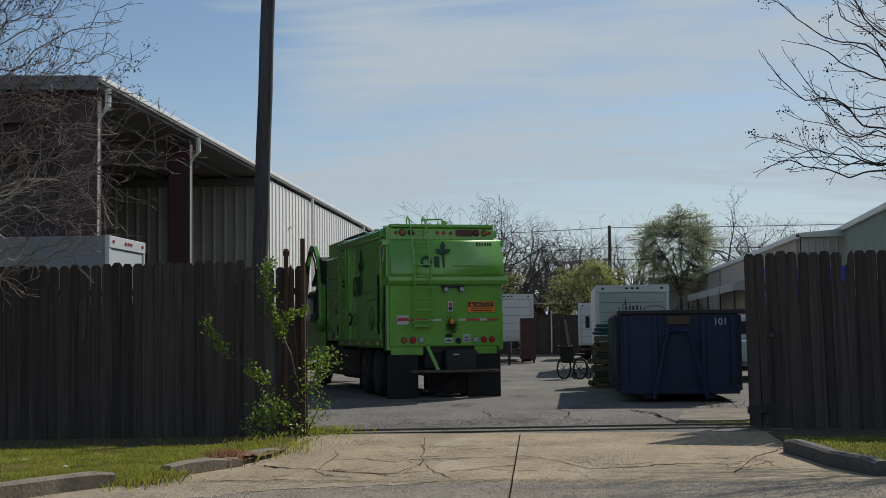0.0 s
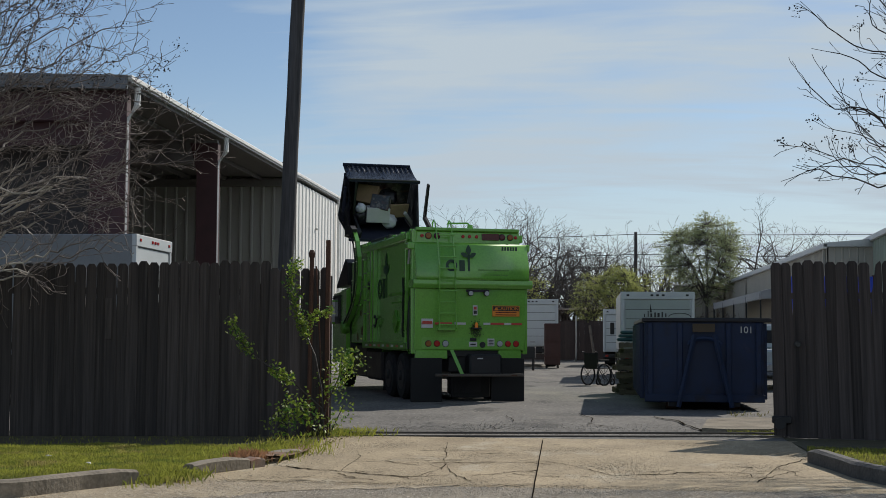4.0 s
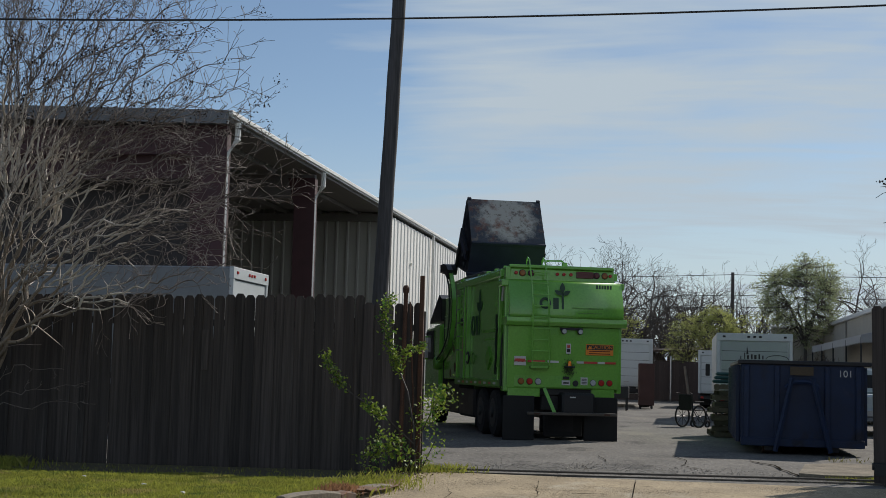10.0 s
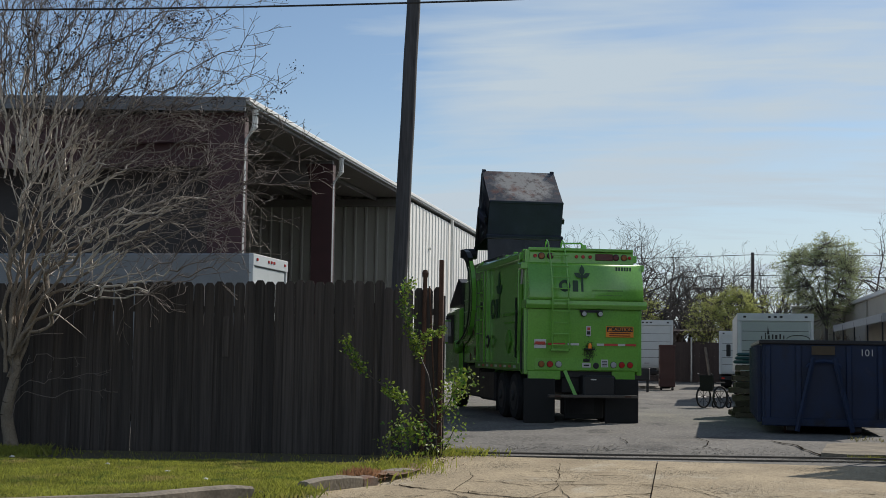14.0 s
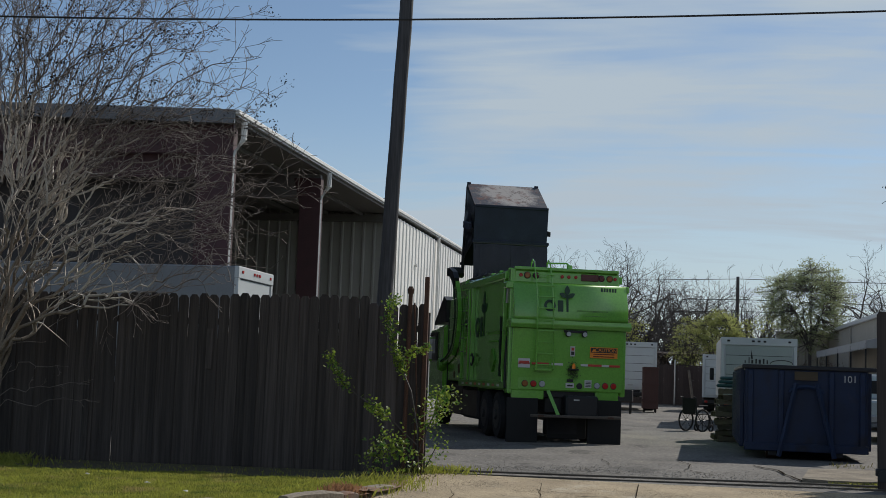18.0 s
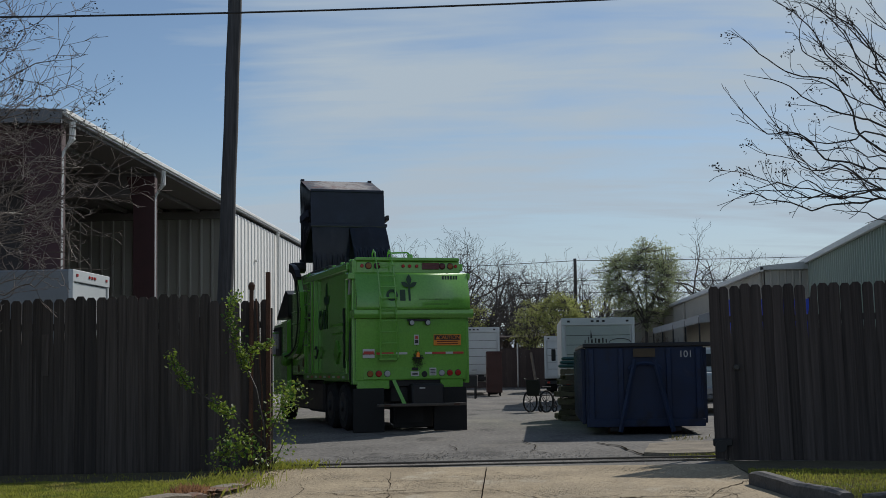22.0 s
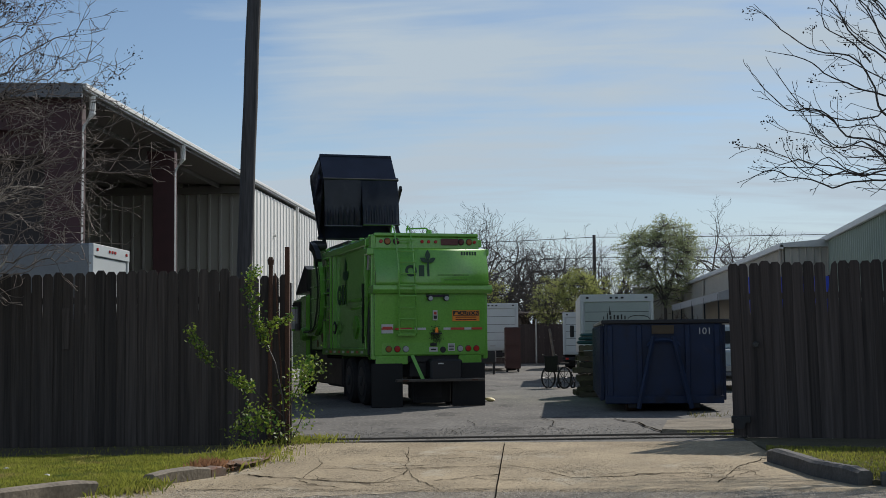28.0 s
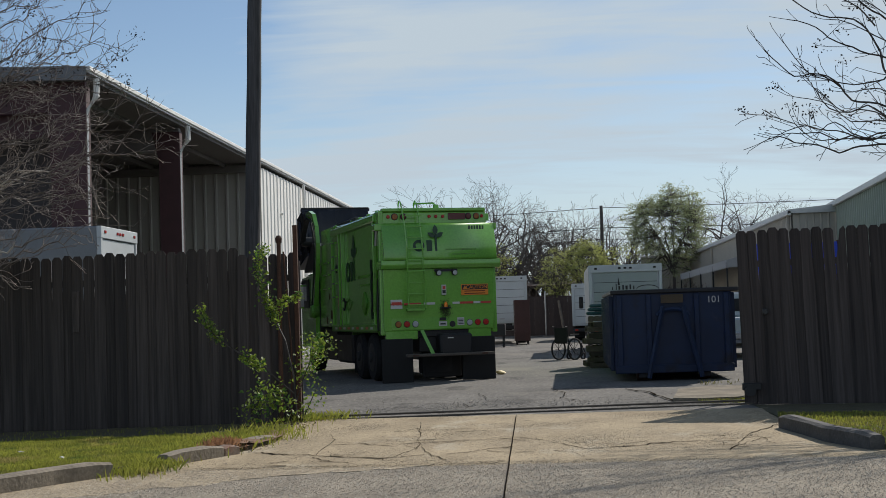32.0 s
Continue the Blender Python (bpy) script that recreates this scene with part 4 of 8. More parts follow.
def gate_fittings():
    s = thing("gate_roller", "black steel roller bracket on the gate leaf", "bracket")
    part("bracket", bx(2.6, 2.86, 19.08, 19.16, 0.2, 0.3, bev=0.01), "black", s)
    part("wheel", disc(bmesh.new(), (2.7, 19.05, 0.2), (0, 1, 0), 0.08, 0.04), "black", s)
    k = thing("door_knob", "round pale knob on the gate leaf", "knob")
    part("knob", disc(bmesh.new(), (2.95, 19.1, 1.28), (0, -1, 0), 0.045, 0.05, dome=0.2), "hub", k)
    p = thing("gate_post", "rusty square steel gate post", "post")
    part("shaft", bx(-0.03, 0.03, -0.03, 0.03, 0, 2.66, bev=0.006), "rust", p, at=pose(-3.43, 18.14, 0))
    p.location = (0, 0, 0)
    q = thing("gate_post", "rusty round gate pipe with a hinge cap", "post")
    bm = bmesh.new()
    pipe(bm, [(-3.66, 18.06, 0), (-3.64, 18.06, 2.45)], 0.03, 10)
    part("shaft", bm, "rust", q)
    bm = bmesh.new()
    pipe(bm, [(-3.64, 18.06, 2.42), (-3.64, 18.06, 2.48), (-3.64, 18.06, 2.52)], [0.04, 0.046, 0.025], 10)
    part("cap", bm, "rust", q)
    bm = bmesh.new()
    pipe(bm, [(-3.52, 18.05, 0.1), (-3.5, 18.05, 1.0), (-3.58, 18.06, 2.3)], 0.012, 6)
    part("chain_rod", bm, "rust", q)
    c = thing("bar_brace", "dark steel brace on the gate post", "brace")
    part("bar", bx(-3.8, -3.4, 18.2, 18.24, 1.55, 1.62, bev=0.005), "rust", c)


gate_fittings()


# ---- utility pole and street cable ----
def utility_pole(name, base, top, r0, r1, material, label):
    p = thing(name, label, "utility pole")
    bm = bmesh.new()
    n = 14
    b, t = Vector(base), Vector(top)
    pipe(bm, [b.lerp(t, i / n) + Vector((rnd(-0.008, 0.008), rnd(-0.008, 0.008), 0)) for i in range(n + 1)], [r0 + (r1 - r0) * i / n for i in range(n + 1)], 14)
    part("shaft", bm, material, p, smooth=True)
    return p


pole = utility_pole("utility_pole", (-4.96, 22, 0), (-4.53, 22, 12.5), 0.135, 0.1, "pole", "weathered grey brown wooden utility pole behind the fence")


def cable(name, pts, r, label, sag=0.0, n=24):
    c = thing(name, label, "cable")
    bm = bmesh.new()
    for a, b in zip(pts, pts[1:]):
        a, b = Vector(a), Vector(b)
        pipe(bm, [a.lerp(b, i / n) - Vector((0, 0, sag * 4 * (i / n) * (1 - i / n))) for i in range(n + 1)], r, 5)
    part("strand", bm, "wire", c)


cable("street_cable", [(-42.2, 15, 9.4), (37.8, 15, 9.4)], 0.012, "thin black cable hanging along the street", 4.0, 80)


# ---- left building: a metal shed with an open bay ----
def ribbed(bm, length, height, pitch=0.3, depth=0.04, wide=0.09):
    """Ribbed sheet in the x-z plane, ribs towards -y, with a thin body."""
    xs = []
    x = 0.0
    while x < length:
        xs += [(x, 0), (min(x + pitch - wide, length), 0), (min(x + pitch - wide * 0.75, length), -depth), (min(x + pitch - wide * 0.25, length), -depth)]
        x += pitch
    xs.append((length, 0))
    pr = [xs[0]]
    for p in xs[1:]:
        if p[0] > pr[-1][0] + 1e-4:
            pr.append(p)
    lo = [bm.verts.new((x, y, 0)) for x, y in pr]
    hi = [bm.verts.new((x, y, height)) for x, y in pr]
    bl, bh = [bm.verts.new((x, 0.06, 0)) for x, y in pr], [bm.verts.new((x, 0.06, height)) for x, y in pr]
    for i in range(len(pr) - 1):
        bm.faces.new((lo[i], lo[i + 1], hi[i + 1], hi[i]))
        bm.faces.new((bl[i + 1], bl[i], bh[i], bh[i + 1]))
        bm.faces.new((hi[i], hi[i + 1], bh[i + 1], bh[i]))
        bm.faces.new((lo[i + 1], lo[i], bl[i], bl[i + 1]))
    return bm


def build_shed():
    b = thing("metal_shed", "long metal shed with an open bay and red steel frames", "building")
    XE, Y0, YR, Y1, Z = -9.66, 28.3, 45.0, 82.0, 6.78
    W = 22.0
    # side wall beyond the open bay, facing the yard
    for k, (ya, yb) in enumerate(((YR, 53.2), (53.2, 67.6), (67.6, Y1))):
        bm = bmesh.new()
        ribbed(bm, yb - ya - 0.03, Z - 0.1, 0.6, 0.034, 0.18)
        part("side_wall", bm, "siding", b, at=pose(XE - 0.12, ya, 0, 0, 0, 90))
    for y in (53.2, 67.6):
        part("downpipe", bx(-0.05, 0.05, -0.06, 0.06, 0, Z, bev=0.01), "trim", b, at=pose(XE + 0.0, y, 0))
    # end wall of the open bay, its siding coloured darker for the shade
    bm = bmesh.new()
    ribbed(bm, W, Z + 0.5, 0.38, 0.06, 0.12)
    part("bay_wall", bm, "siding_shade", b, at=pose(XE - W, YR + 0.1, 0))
    part("corner_trim", bx(XE - 0.2, XE - 0.02, YR - 0.06, YR + 0.1, 0, Z), "trim", b)
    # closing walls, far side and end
    # the far wall takes the shade-coloured siding too
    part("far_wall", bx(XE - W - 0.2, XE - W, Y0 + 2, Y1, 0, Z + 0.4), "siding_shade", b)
    part("end_wall", bx(XE - W, XE - 0.15, Y1 - 0.15, Y1, 0, Z + 0.4), "siding", b)
    # roof with a low slope, its underside seen from the yard
    bm = bmesh.new()
    prism(bm, [(0.0, Z + 0.02), (0.0, Z + 0.1), (W / 2, Z + 0.44), (W, Z + 0.1), (W, Z + 0.02), (W / 2, Z + 0.35)], 0, Y1 - Y0 + 0.5)
    part("roof", bm, "roof", b, at=pose(XE, Y0 - 0.25, 0, 0, 0, 90))
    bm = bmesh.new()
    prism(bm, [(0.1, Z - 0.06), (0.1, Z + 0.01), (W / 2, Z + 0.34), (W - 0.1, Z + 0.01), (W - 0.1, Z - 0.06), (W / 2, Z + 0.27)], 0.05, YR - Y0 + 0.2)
    part("ceiling_sheet", bm, "soffit", b, "underside of the roof, darkened for shade", at=pose(XE, Y0 - 0.25, 0, 0, 0, 90))
    # white gutter along the eave, grey fascia along the front
    part("gutter", bx(XE - 0.06, XE + 0.04, Y0 - 0.3, Y1, Z + 0.06, Z + 0.17, bev=0.015), "trim", b)
    bm = bmesh.new()
    prism(bm, [(0, 0), (0, 0.3), (W / 2, 0.62), (W / 2, 0.32)], 0, 0.08)
    part("fascia", bm, "fascia", b, at=pose(XE - 0.06, Y0 - 0.34, Z - 0.14, 0, 0, 90))
    # frames: tapered red columns, rafters and purlins
    for y, wide in ((Y0 + 0.15, 0.85), (Y0 + 7.55, 0.62)):
        bm = bmesh.new()
        v = [(-wide, 0), (-0.05, 0), (-0.05, Z - 0.2), (-wide - 0.2, Z - 0.2), (-wide, Z - 1.0)]
        prism(bm, v, -0.14, 0.14, 0.01)
        part("column", bm, "redsteel", b, at=Matrix(((0, 1, 0, XE - 0.12), (1, 0, 0, y), (0, 0, 1, 0), (0, 0, 0, 1))))
        # the deeper rafter takes the dark underside colour for the bay's shade
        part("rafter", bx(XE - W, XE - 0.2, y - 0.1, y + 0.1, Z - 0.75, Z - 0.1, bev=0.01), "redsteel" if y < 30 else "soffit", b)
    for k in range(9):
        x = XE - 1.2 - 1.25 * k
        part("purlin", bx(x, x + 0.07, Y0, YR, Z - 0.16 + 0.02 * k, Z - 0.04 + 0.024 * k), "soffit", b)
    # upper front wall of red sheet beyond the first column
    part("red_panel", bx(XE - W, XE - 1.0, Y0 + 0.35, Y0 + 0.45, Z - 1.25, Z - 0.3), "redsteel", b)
    # dark sheet that stands for the shaded depth of the bay
    part("inner_wall", bx(XE - W, XE - 1.15, Y0 + 1.35, Y0 + 1.45, 0, Z - 0.4), "interior", b, "inner partition darkened for the bay's shade")
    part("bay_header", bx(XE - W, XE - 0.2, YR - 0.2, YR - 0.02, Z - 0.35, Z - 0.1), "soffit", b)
    # downspouts with an offset at the top
    for y in (Y0 + 0.1, Y0 + 7.5):
        bm = bmesh.new()
        pipe(bm, [(XE + 0.04, y, Z - 0.05), (XE + 0.04, y, Z - 0.42), (XE - 0.22, y, Z - 0.8), (XE - 0.22, y, 0.1)], 0.075, 8)
        part("downspout", bm, "trim", b)
    # wall fitting
    part("wall_lamp", bx(XE - 0.1, XE - 0.02, 49.0, 49.1, 5.27, 5.36, bev=0.02), "trim", b)


build_shed()


# ---- box trucks and the white trailer ----
def wheel(parent, x, y, r, w, name="wheel", n=22):
    """Tyre, rim and hub on an axle along x."""
    m = pose(x, y, r)
    bm = bmesh.new()
    prof = [(-w / 2, r * 0.62), (-w / 2, r * 0.92), (-w * 0.36, r), (w * 0.36, r), (w / 2, r * 0.92), (w / 2, r * 0.62)]
    rings = [[bm.verts.new((px, pr * math.cos(2 * math.pi * k / n), pr * math.sin(2 * math.pi * k / n))) for k in range(n)] for px, pr in prof]
    for a, b in zip(rings, rings[1:]):
        for k in range(n):
            bm.faces.new((a[k], a[(k + 1) % n], b[(k + 1) % n], b[k]))
    bm.faces.new(rings[0]); bm.faces.new(rings[-1])
    ob = part(name, bm, "rubber", parent, at=m)
    for s in (-1, 1):
        part("rim", disc(bmesh.new(), (s * w * 0.5, 0, 0), (s, 0, 0), r * 0.6, 0.015), "hub", ob)
        part("hub", disc(bmesh.new(), (s * w * 0.5, 0, 0), (s, 0, 0), r * 0.22, 0.06), "hub", ob)
    return ob


def box_truck(label, at, width, length, z0, z1, door_label, lamps="red", logo=False, cab=True, paint="white"):
    """A van body whose rear faces -y at y = 0."""
    t = thing("box_truck", label, "truck", at)
    h = width / 2
    part("body", bx(-h, h, 0.03, length, z0, z1, bev=0.03), paint, t)
    d = part("roller_door", bx(-h + 0.16, h - 0.16, -0.005, 0.04, z0 + 0.12, z1 - 0.26), "van_door" if logo else "white", t, door_label)
    for k in range(1, 5):
        z = z0 + 0.12 + (z1 - z0 - 0.38) * k / 5
        part("seam", bx(-h + 0.16, h - 0.16, -0.009, 0.0, z - 0.008, z + 0.008), "hub", d)
    part("handle", bx(-0.12, 0.12, -0.04, 0.0, z0 + 0.2, z0 + 0.26, bev=0.008), "metal", d)
    for s in (-1, 1):
        part("door_post", bx(s * h - 0.05 - s * 0.06, s * h + 0.05 - s * 0.06, -0.03, 0.06, z0, z1, bev=0.01), "white", t)
    part("header", bx(-h, h, -0.04, 0.06, z1 - 0.24, z1, bev=0.01), "white", t)
    for k in range(5):
        x = (-0.84, -0.16, 0, 0.16, 0.84)[k] * h * 0.95
        part("marker_lamp", bx(x - 0.045, x + 0.045, -0.06, -0.03, z1 - 0.14, z1 - 0.08, bev=0.008), "red_lens" if lamps == "red" else "black", t)
    part("bumper", bx(-h, h, -0.12, 0.05, z0 - 0.28, z0 - 0.1, bev=0.02), "black", t)
    part("chassis", bx(-0.45, 0.45, 0.05, length + 0.2, z0 - 0.32, z0, bev=0.02), "black", t)
    for s in (-1, 1):
        part("mud_flap", bx(s * h * 0.72 - 0.25, s * h * 0.72 + 0.25, 0.6, 0.63, 0.15, z0 - 0.05), "rubber", t)
        part("tail_lamp", bx(s * (h - 0.2) - 0.07, s * (h - 0.2) + 0.07, -0.15, -0.1, z0 - 0.24, z0 - 0.14, bev=0.01), "red_lens", t)
        wheel(t, s * (h - 0.3), 1.35, 0.45, 0.5)
        wheel(t, s * (h - 0.22), length + 1.4, 0.45, 0.26)
    if cab:
        bm = bmesh.new()
        prism(bm, [(length + 0.1, 0.55), (length + 2.3, 0.55), (length + 2.35, 1.4), (length + 1.6, 1.55), (length + 1.2, 2.35), (length + 0.1, 2.4)], -h + 0.12, h - 0.12, 0.05)
        part("cab", bm, "white", t)
        for s in (-1, 1):
            part("mirror", bx(s * (h + 0.12) - 0.08, s * (h + 0.12) + 0.08, length + 1.3, length + 1.36, 1.5, 1.95, bev=0.02), "black", t)
    if logo:
        # lettering that cannot be read: dark bars, a mast and an arch
        for k, (x, w, hh) in enumerate(((-0.42, 0.03, 0.1), (-0.3, 0.03, 0.2), (-0.2, 0.06, 0.12), (-0.08, 0.05, 0.15), (0.03, 0.07, 0.13), (0.15, 0.05, 0.16), (0.26, 0.04, 0.12))):
            part("letter_bar", bx(x - w / 2, x + w / 2, -0.014, -0.006, z0 + 1.09, z0 + 1.09 + hh), "sign_black", d)
        bm = bmesh.new()
        prism(bm, [(0, 0), (0.07, 0), (0.02, 0.28)], 0, 0.01)
        part("sail_mark", bm, "sign_black", d, at=Matrix(((0, 1, 0, -0.25), (1, 0, 0, -0.018), (0, 0, 1, z0 + 1.24), (0, 0, 0, 1))))
        bm = bmesh.new()
        pipe(bm, [(0.35 + 0.35 * (1 - math.cos(a)) / 2 * 2, -0.012, z0 + 1.09 + 0.13 * math.sin(a)) for a in [math.pi * i / 10 for i in range(11)]], 0.012, 6)
        part("arch_mark", bm, "sign_black", d)
    return t


# this truck's body is painted as a shaded side
box_truck("white box truck with red marker lamps beside the shed", Matrix(((0, -1, 0, -8.8), (1, 0, 0, 27.15), (0, 0, 1, 0), (0, 0, 0, 1))), 2.35, 6.6, 0.95, 3.36, "white roller door", paint="van_shaded")
box_truck("white box truck with a pale door and dark worn lettering", pose(2.41, 44, 0, 0, 0, -0.2), 2.36, 6.5, 0.95, 2.85, "pale grey roller door", "dark", True)
box_truck("white box truck parked far back in the yard", pose(-2.3, 63.5, 0, 0, 0, 3), 2.4, 6.0, 0.95, 3.16, "white roller door", "dark")
box_truck("narrow white delivery van by the back fence", pose(2.1, 66, 0, 0, 0, -3), 2.2, 5.5, 0.7, 2.75, "white rear door", "dark")


# ---- the yard's bins, pallets and wheelchair ----
def roll_off():
    t = thing("roll_off_dumpster", "long dark blue open roll-off dumpster with a pull frame", "dumpster", pose(1.19, 26.3, 0, 0, 0, -0.7))
    W, L, H, Z = 2.25, 6.2, 1.68, 0.2
    part("front_wall", bx(0.02, W - 0.02, 0, 0.06, Z, H, bev=0.01), "blue", t)
    part("back_wall", bx(0.02, W - 0.02, L - 0.06, L, Z, H, bev=0.01), "blue", t)
    part("side_wall", bx(0, 0.05, 0.06, L - 0.06, Z, H), "blue", t)
    part("side_wall", bx(W - 0.05, W, 0.06, L - 0.06, Z, H), "blue", t)
    part("floor_plate", bx(0.05, W - 0.05, 0.06, L - 0.06, Z, Z + 0.05), "blue", t)
    bm = bmesh.new()
    box(bm, -0.05, W + 0.13, -0.06, 0.08, H - 0.01, H + 0.07, bev=0.015)
    part("top_rail", bm, "black", t)
    for x in (-0.05, W - 0.06):
        part("top_rail", bx(x, x + 0.11, 0.08, L, H - 0.01, H + 0.07, bev=0.015), "black", t)
    part("top_rail", bx(0.06, W - 0.06, L - 0.08, L + 0.02, H - 0.01, H + 0.07, bev=0.015), "black", t)
    for k in range(9):
        y = 0.25 + k * 0.7
        for x in (-0.08, W):
            part("rib", bx(x, x + 0.08, y, y + 0.1, Z, H - 0.03, bev=0.01), "blue", t)
    for x in (0.06, 0.62, W - 0.72, W - 0.16):
        part("upright", bx(x, x + 0.1, -0.06, 0.0, Z - 0.02, H - 0.03, bev=0.012), "blue", t)
    part("cross_rail", bx(0.0, W, -0.07, 0.0, Z - 0.05, Z + 0.1, bev=0.012), "blue", t)
    # pull frame: two leaning legs, a plate and an arch above
    for s in (-1, 1):
        bm = bmesh.new()
        pipe(bm, [(W / 2 + s * 0.5, -0.2, 0.06), (W / 2 + s * 0.19, -0.1, 1.42)], 0.05, 6)
        part("pull_leg", bm, "blue", t)
    bm = bmesh.new()
    pipe(bm, [(W / 2 + 0.3 * math.cos(a), -0.1, 1.24 + 0.12 * math.sin(a)) for a in [math.pi * i / 8 for i in range(9)]], 0.04, 6)
    part("pull_arch", bm, "blue", t)
    part("sign_plate", bx(W / 2 - 0.22, W / 2 + 0.2, -0.08, -0.06, H - 0.2, H - 0.04), "placard", t, "worn tan placard")
    part("skid", bx(0.45, 0.6, 0.0, L, 0.06, Z, bev=0.01), "black", t)
    part("skid", bx(W - 0.6, W - 0.45, 0.0, L, 0.06, Z, bev=0.01), "black", t)
    for x in (0.5, W - 0.55):
        for y in (0.35, L - 0.35):
            part("roller", disc(bmesh.new(), (x - 0.08, y, 0.1), (1, 0, 0), 0.1, 0.2), "rust", t)
    words("101", 0.18, "white_plain", t, pose(W - 0.34, -0.012, H - 0.16, 90, 0, 0), "lettering", "white painted number")
    # a few pieces standing over the rim
    load = thing("scrap_pile", "dark scrap and furniture in the dumpster", "scrap")
    rng = random.Random(5)
    for k in range(6):
        x, y = rng.uniform(1.4, 3.0), rng.uniform(27.2, 31.5)
        bm = bx(-0.3, 0.3, -0.25, 0.25, 0, rng.uniform(0.5, 1.2), bev=0.03)
        part("board", bm, rng.choice(["card", "black", "pallet"]), load, at=pose(x, y, 0.26, 0, 0, rng.uniform(0, 90)))
    return t


def pallet_stack():
    g = "pallets beside the dumpster"
    rng = random.Random(9)
    z = 0.0
    base = None
    for k in range(9):
        m = pose(1.36 + rng.gauss(0, 0.05), 33.5 + rng.gauss(0, 0.06), z, rng.gauss(0, 1.0), rng.gauss(0, 1.6), rng.gauss(0, 6))
        if base is None:
            base = thing("pallet", "grey weathered wooden pallet in a leaning stack", "pallet", m, g)
            for i in range(7):
                part("board", bx(-0.5 + i * 0.148, -0.5 + i * 0.148 + 0.1, -0.6, 0.6, 0.118, 0.136), "pallet", base)
            for i in range(3):
                part("board", bx(-0.5 + i * 0.45, -0.4 + i * 0.45, -0.6, 0.6, 0.0, 0.018), "pallet", base)
            for i in range(3):
                part("stringer", bx(-0.51, 0.51, -0.6 + i * 0.58, -0.56 + i * 0.58, 0.018, 0.118), "pallet", base)
        else:
            copy_thing(base, m)
        z += 0.14
    t = thing("folded_tarp", "dark teal tarp on the pallet stack", "tarp")
    bm = bmesh.new()
    for k in range(3):
        box(bm, 0.85 + 0.04 * k, 1.6 - 0.05 * k, 33.1, 33.9, z + 0.02 + 0.09 * k, z + 0.1 + 0.09 * k, bev=0.03)
    part("fold", bm, "tarp", t)


def wheelchair():
    w = thing("wheelchair", "empty black folding wheelchair standing in the yard", "wheelchair", pose(0.4, 39.4, 0, 0, 0, -40))
    for s in (-1, 1):
        bm = bmesh.new()
        n = 24
        pts = [(s * 0.3, 0.3 * math.cos(2 * math.pi * k / n), 0.31 + 0.3 * math.sin(2 * math.pi * k / n)) for k in range(n + 1)]
        pipe(bm, pts, 0.026, 6, False)
        wh = part("large_wheel", bm, "rubber", w)
        for k in range(8):
            a = math.pi * k / 4
            part("spoke", pipe(bmesh.new(), [(s * 0.3, 0, 0.31), (s * 0.3, 0.29 * math.cos(a), 0.31 + 0.29 * math.sin(a))], 0.009, 4), "black", wh)
        bm = bmesh.new()
        pipe(bm, [(s * 0.26, 0.42 + 0.09 * math.cos(2 * math.pi * k / 14), 0.1 + 0.09 * math.sin(2 * math.pi * k / 14)) for k in range(15)], 0.024, 6, False)
        part("caster", bm, "rubber", w)
        bm = bmesh.new()
        pipe(bm, [(s * 0.24, 0.42, 0.1), (s * 0.24, 0.4, 0.48), (s * 0.24, -0.2, 0.5), (s * 0.24, -0.24, 0.95), (s * 0.24, -0.36, 0.97)], 0.02, 6)
        part("side_frame", bm, "black", w)
        part("armrest", bx(s * 0.26 - 0.03, s * 0.26 + 0.03, -0.18, 0.25, 0.7, 0.74, bev=0.01), "rubber", w)
        bm = bmesh.new()
        pipe(bm, [(s * 0.22, 0.4, 0.46), (s * 0.2, 0.62, 0.15), (s * 0.1, 0.68, 0.13)], 0.013, 6)
        part("footrest", bm, "black", w)
    part("seat", bx(-0.23, 0.23, -0.2, 0.3, 0.47, 0.5, bev=0.01), "rubber", w)
    part("backrest", bx(-0.23, 0.23, -0.25, -0.22, 0.5, 0.93, bev=0.01), "rubber", w)


def brown_bin():
    t = thing("brown_dumpster", "tall narrow brown steel dumpster on casters", "dumpster", pose(-1.3, 60.5, 0, 0, 0, 3))
    part("body", bx(-0.34, 0.34, 0, 1.6, 0.16, 2.0, bev=0.02), "brown", t)
    for z in (0.5, 1.2, 1.9):
        part("rib", bx(-0.37, 0.37, -0.05, 0.0, z, z + 0.08), "brown", t)
    for x in (-0.25, 0.25):
        for y in (0.2, 1.4):
            part("caster", disc(bmesh.new(), (x - 0.03, y, 0.08), (1, 0, 0), 0.08, 0.06), "black", t)
    g = thing("steel_rack", "dark steel rack with a deep bed behind the truck", "rack", pose(-2.1, 56.6, 0))
    part("bed", bx(-0.9, 0.15, 0, 1.0, 0.5, 0.98, bev=0.02), "black", g)
    for x in (-0.85, 0.03):
        for y in (0.02, 0.9):
            part("leg", bx(x, x + 0.07, y, y + 0.07, 0, 0.5), "black", g)


roll_off()
pallet_stack()
wheelchair()
brown_bin()


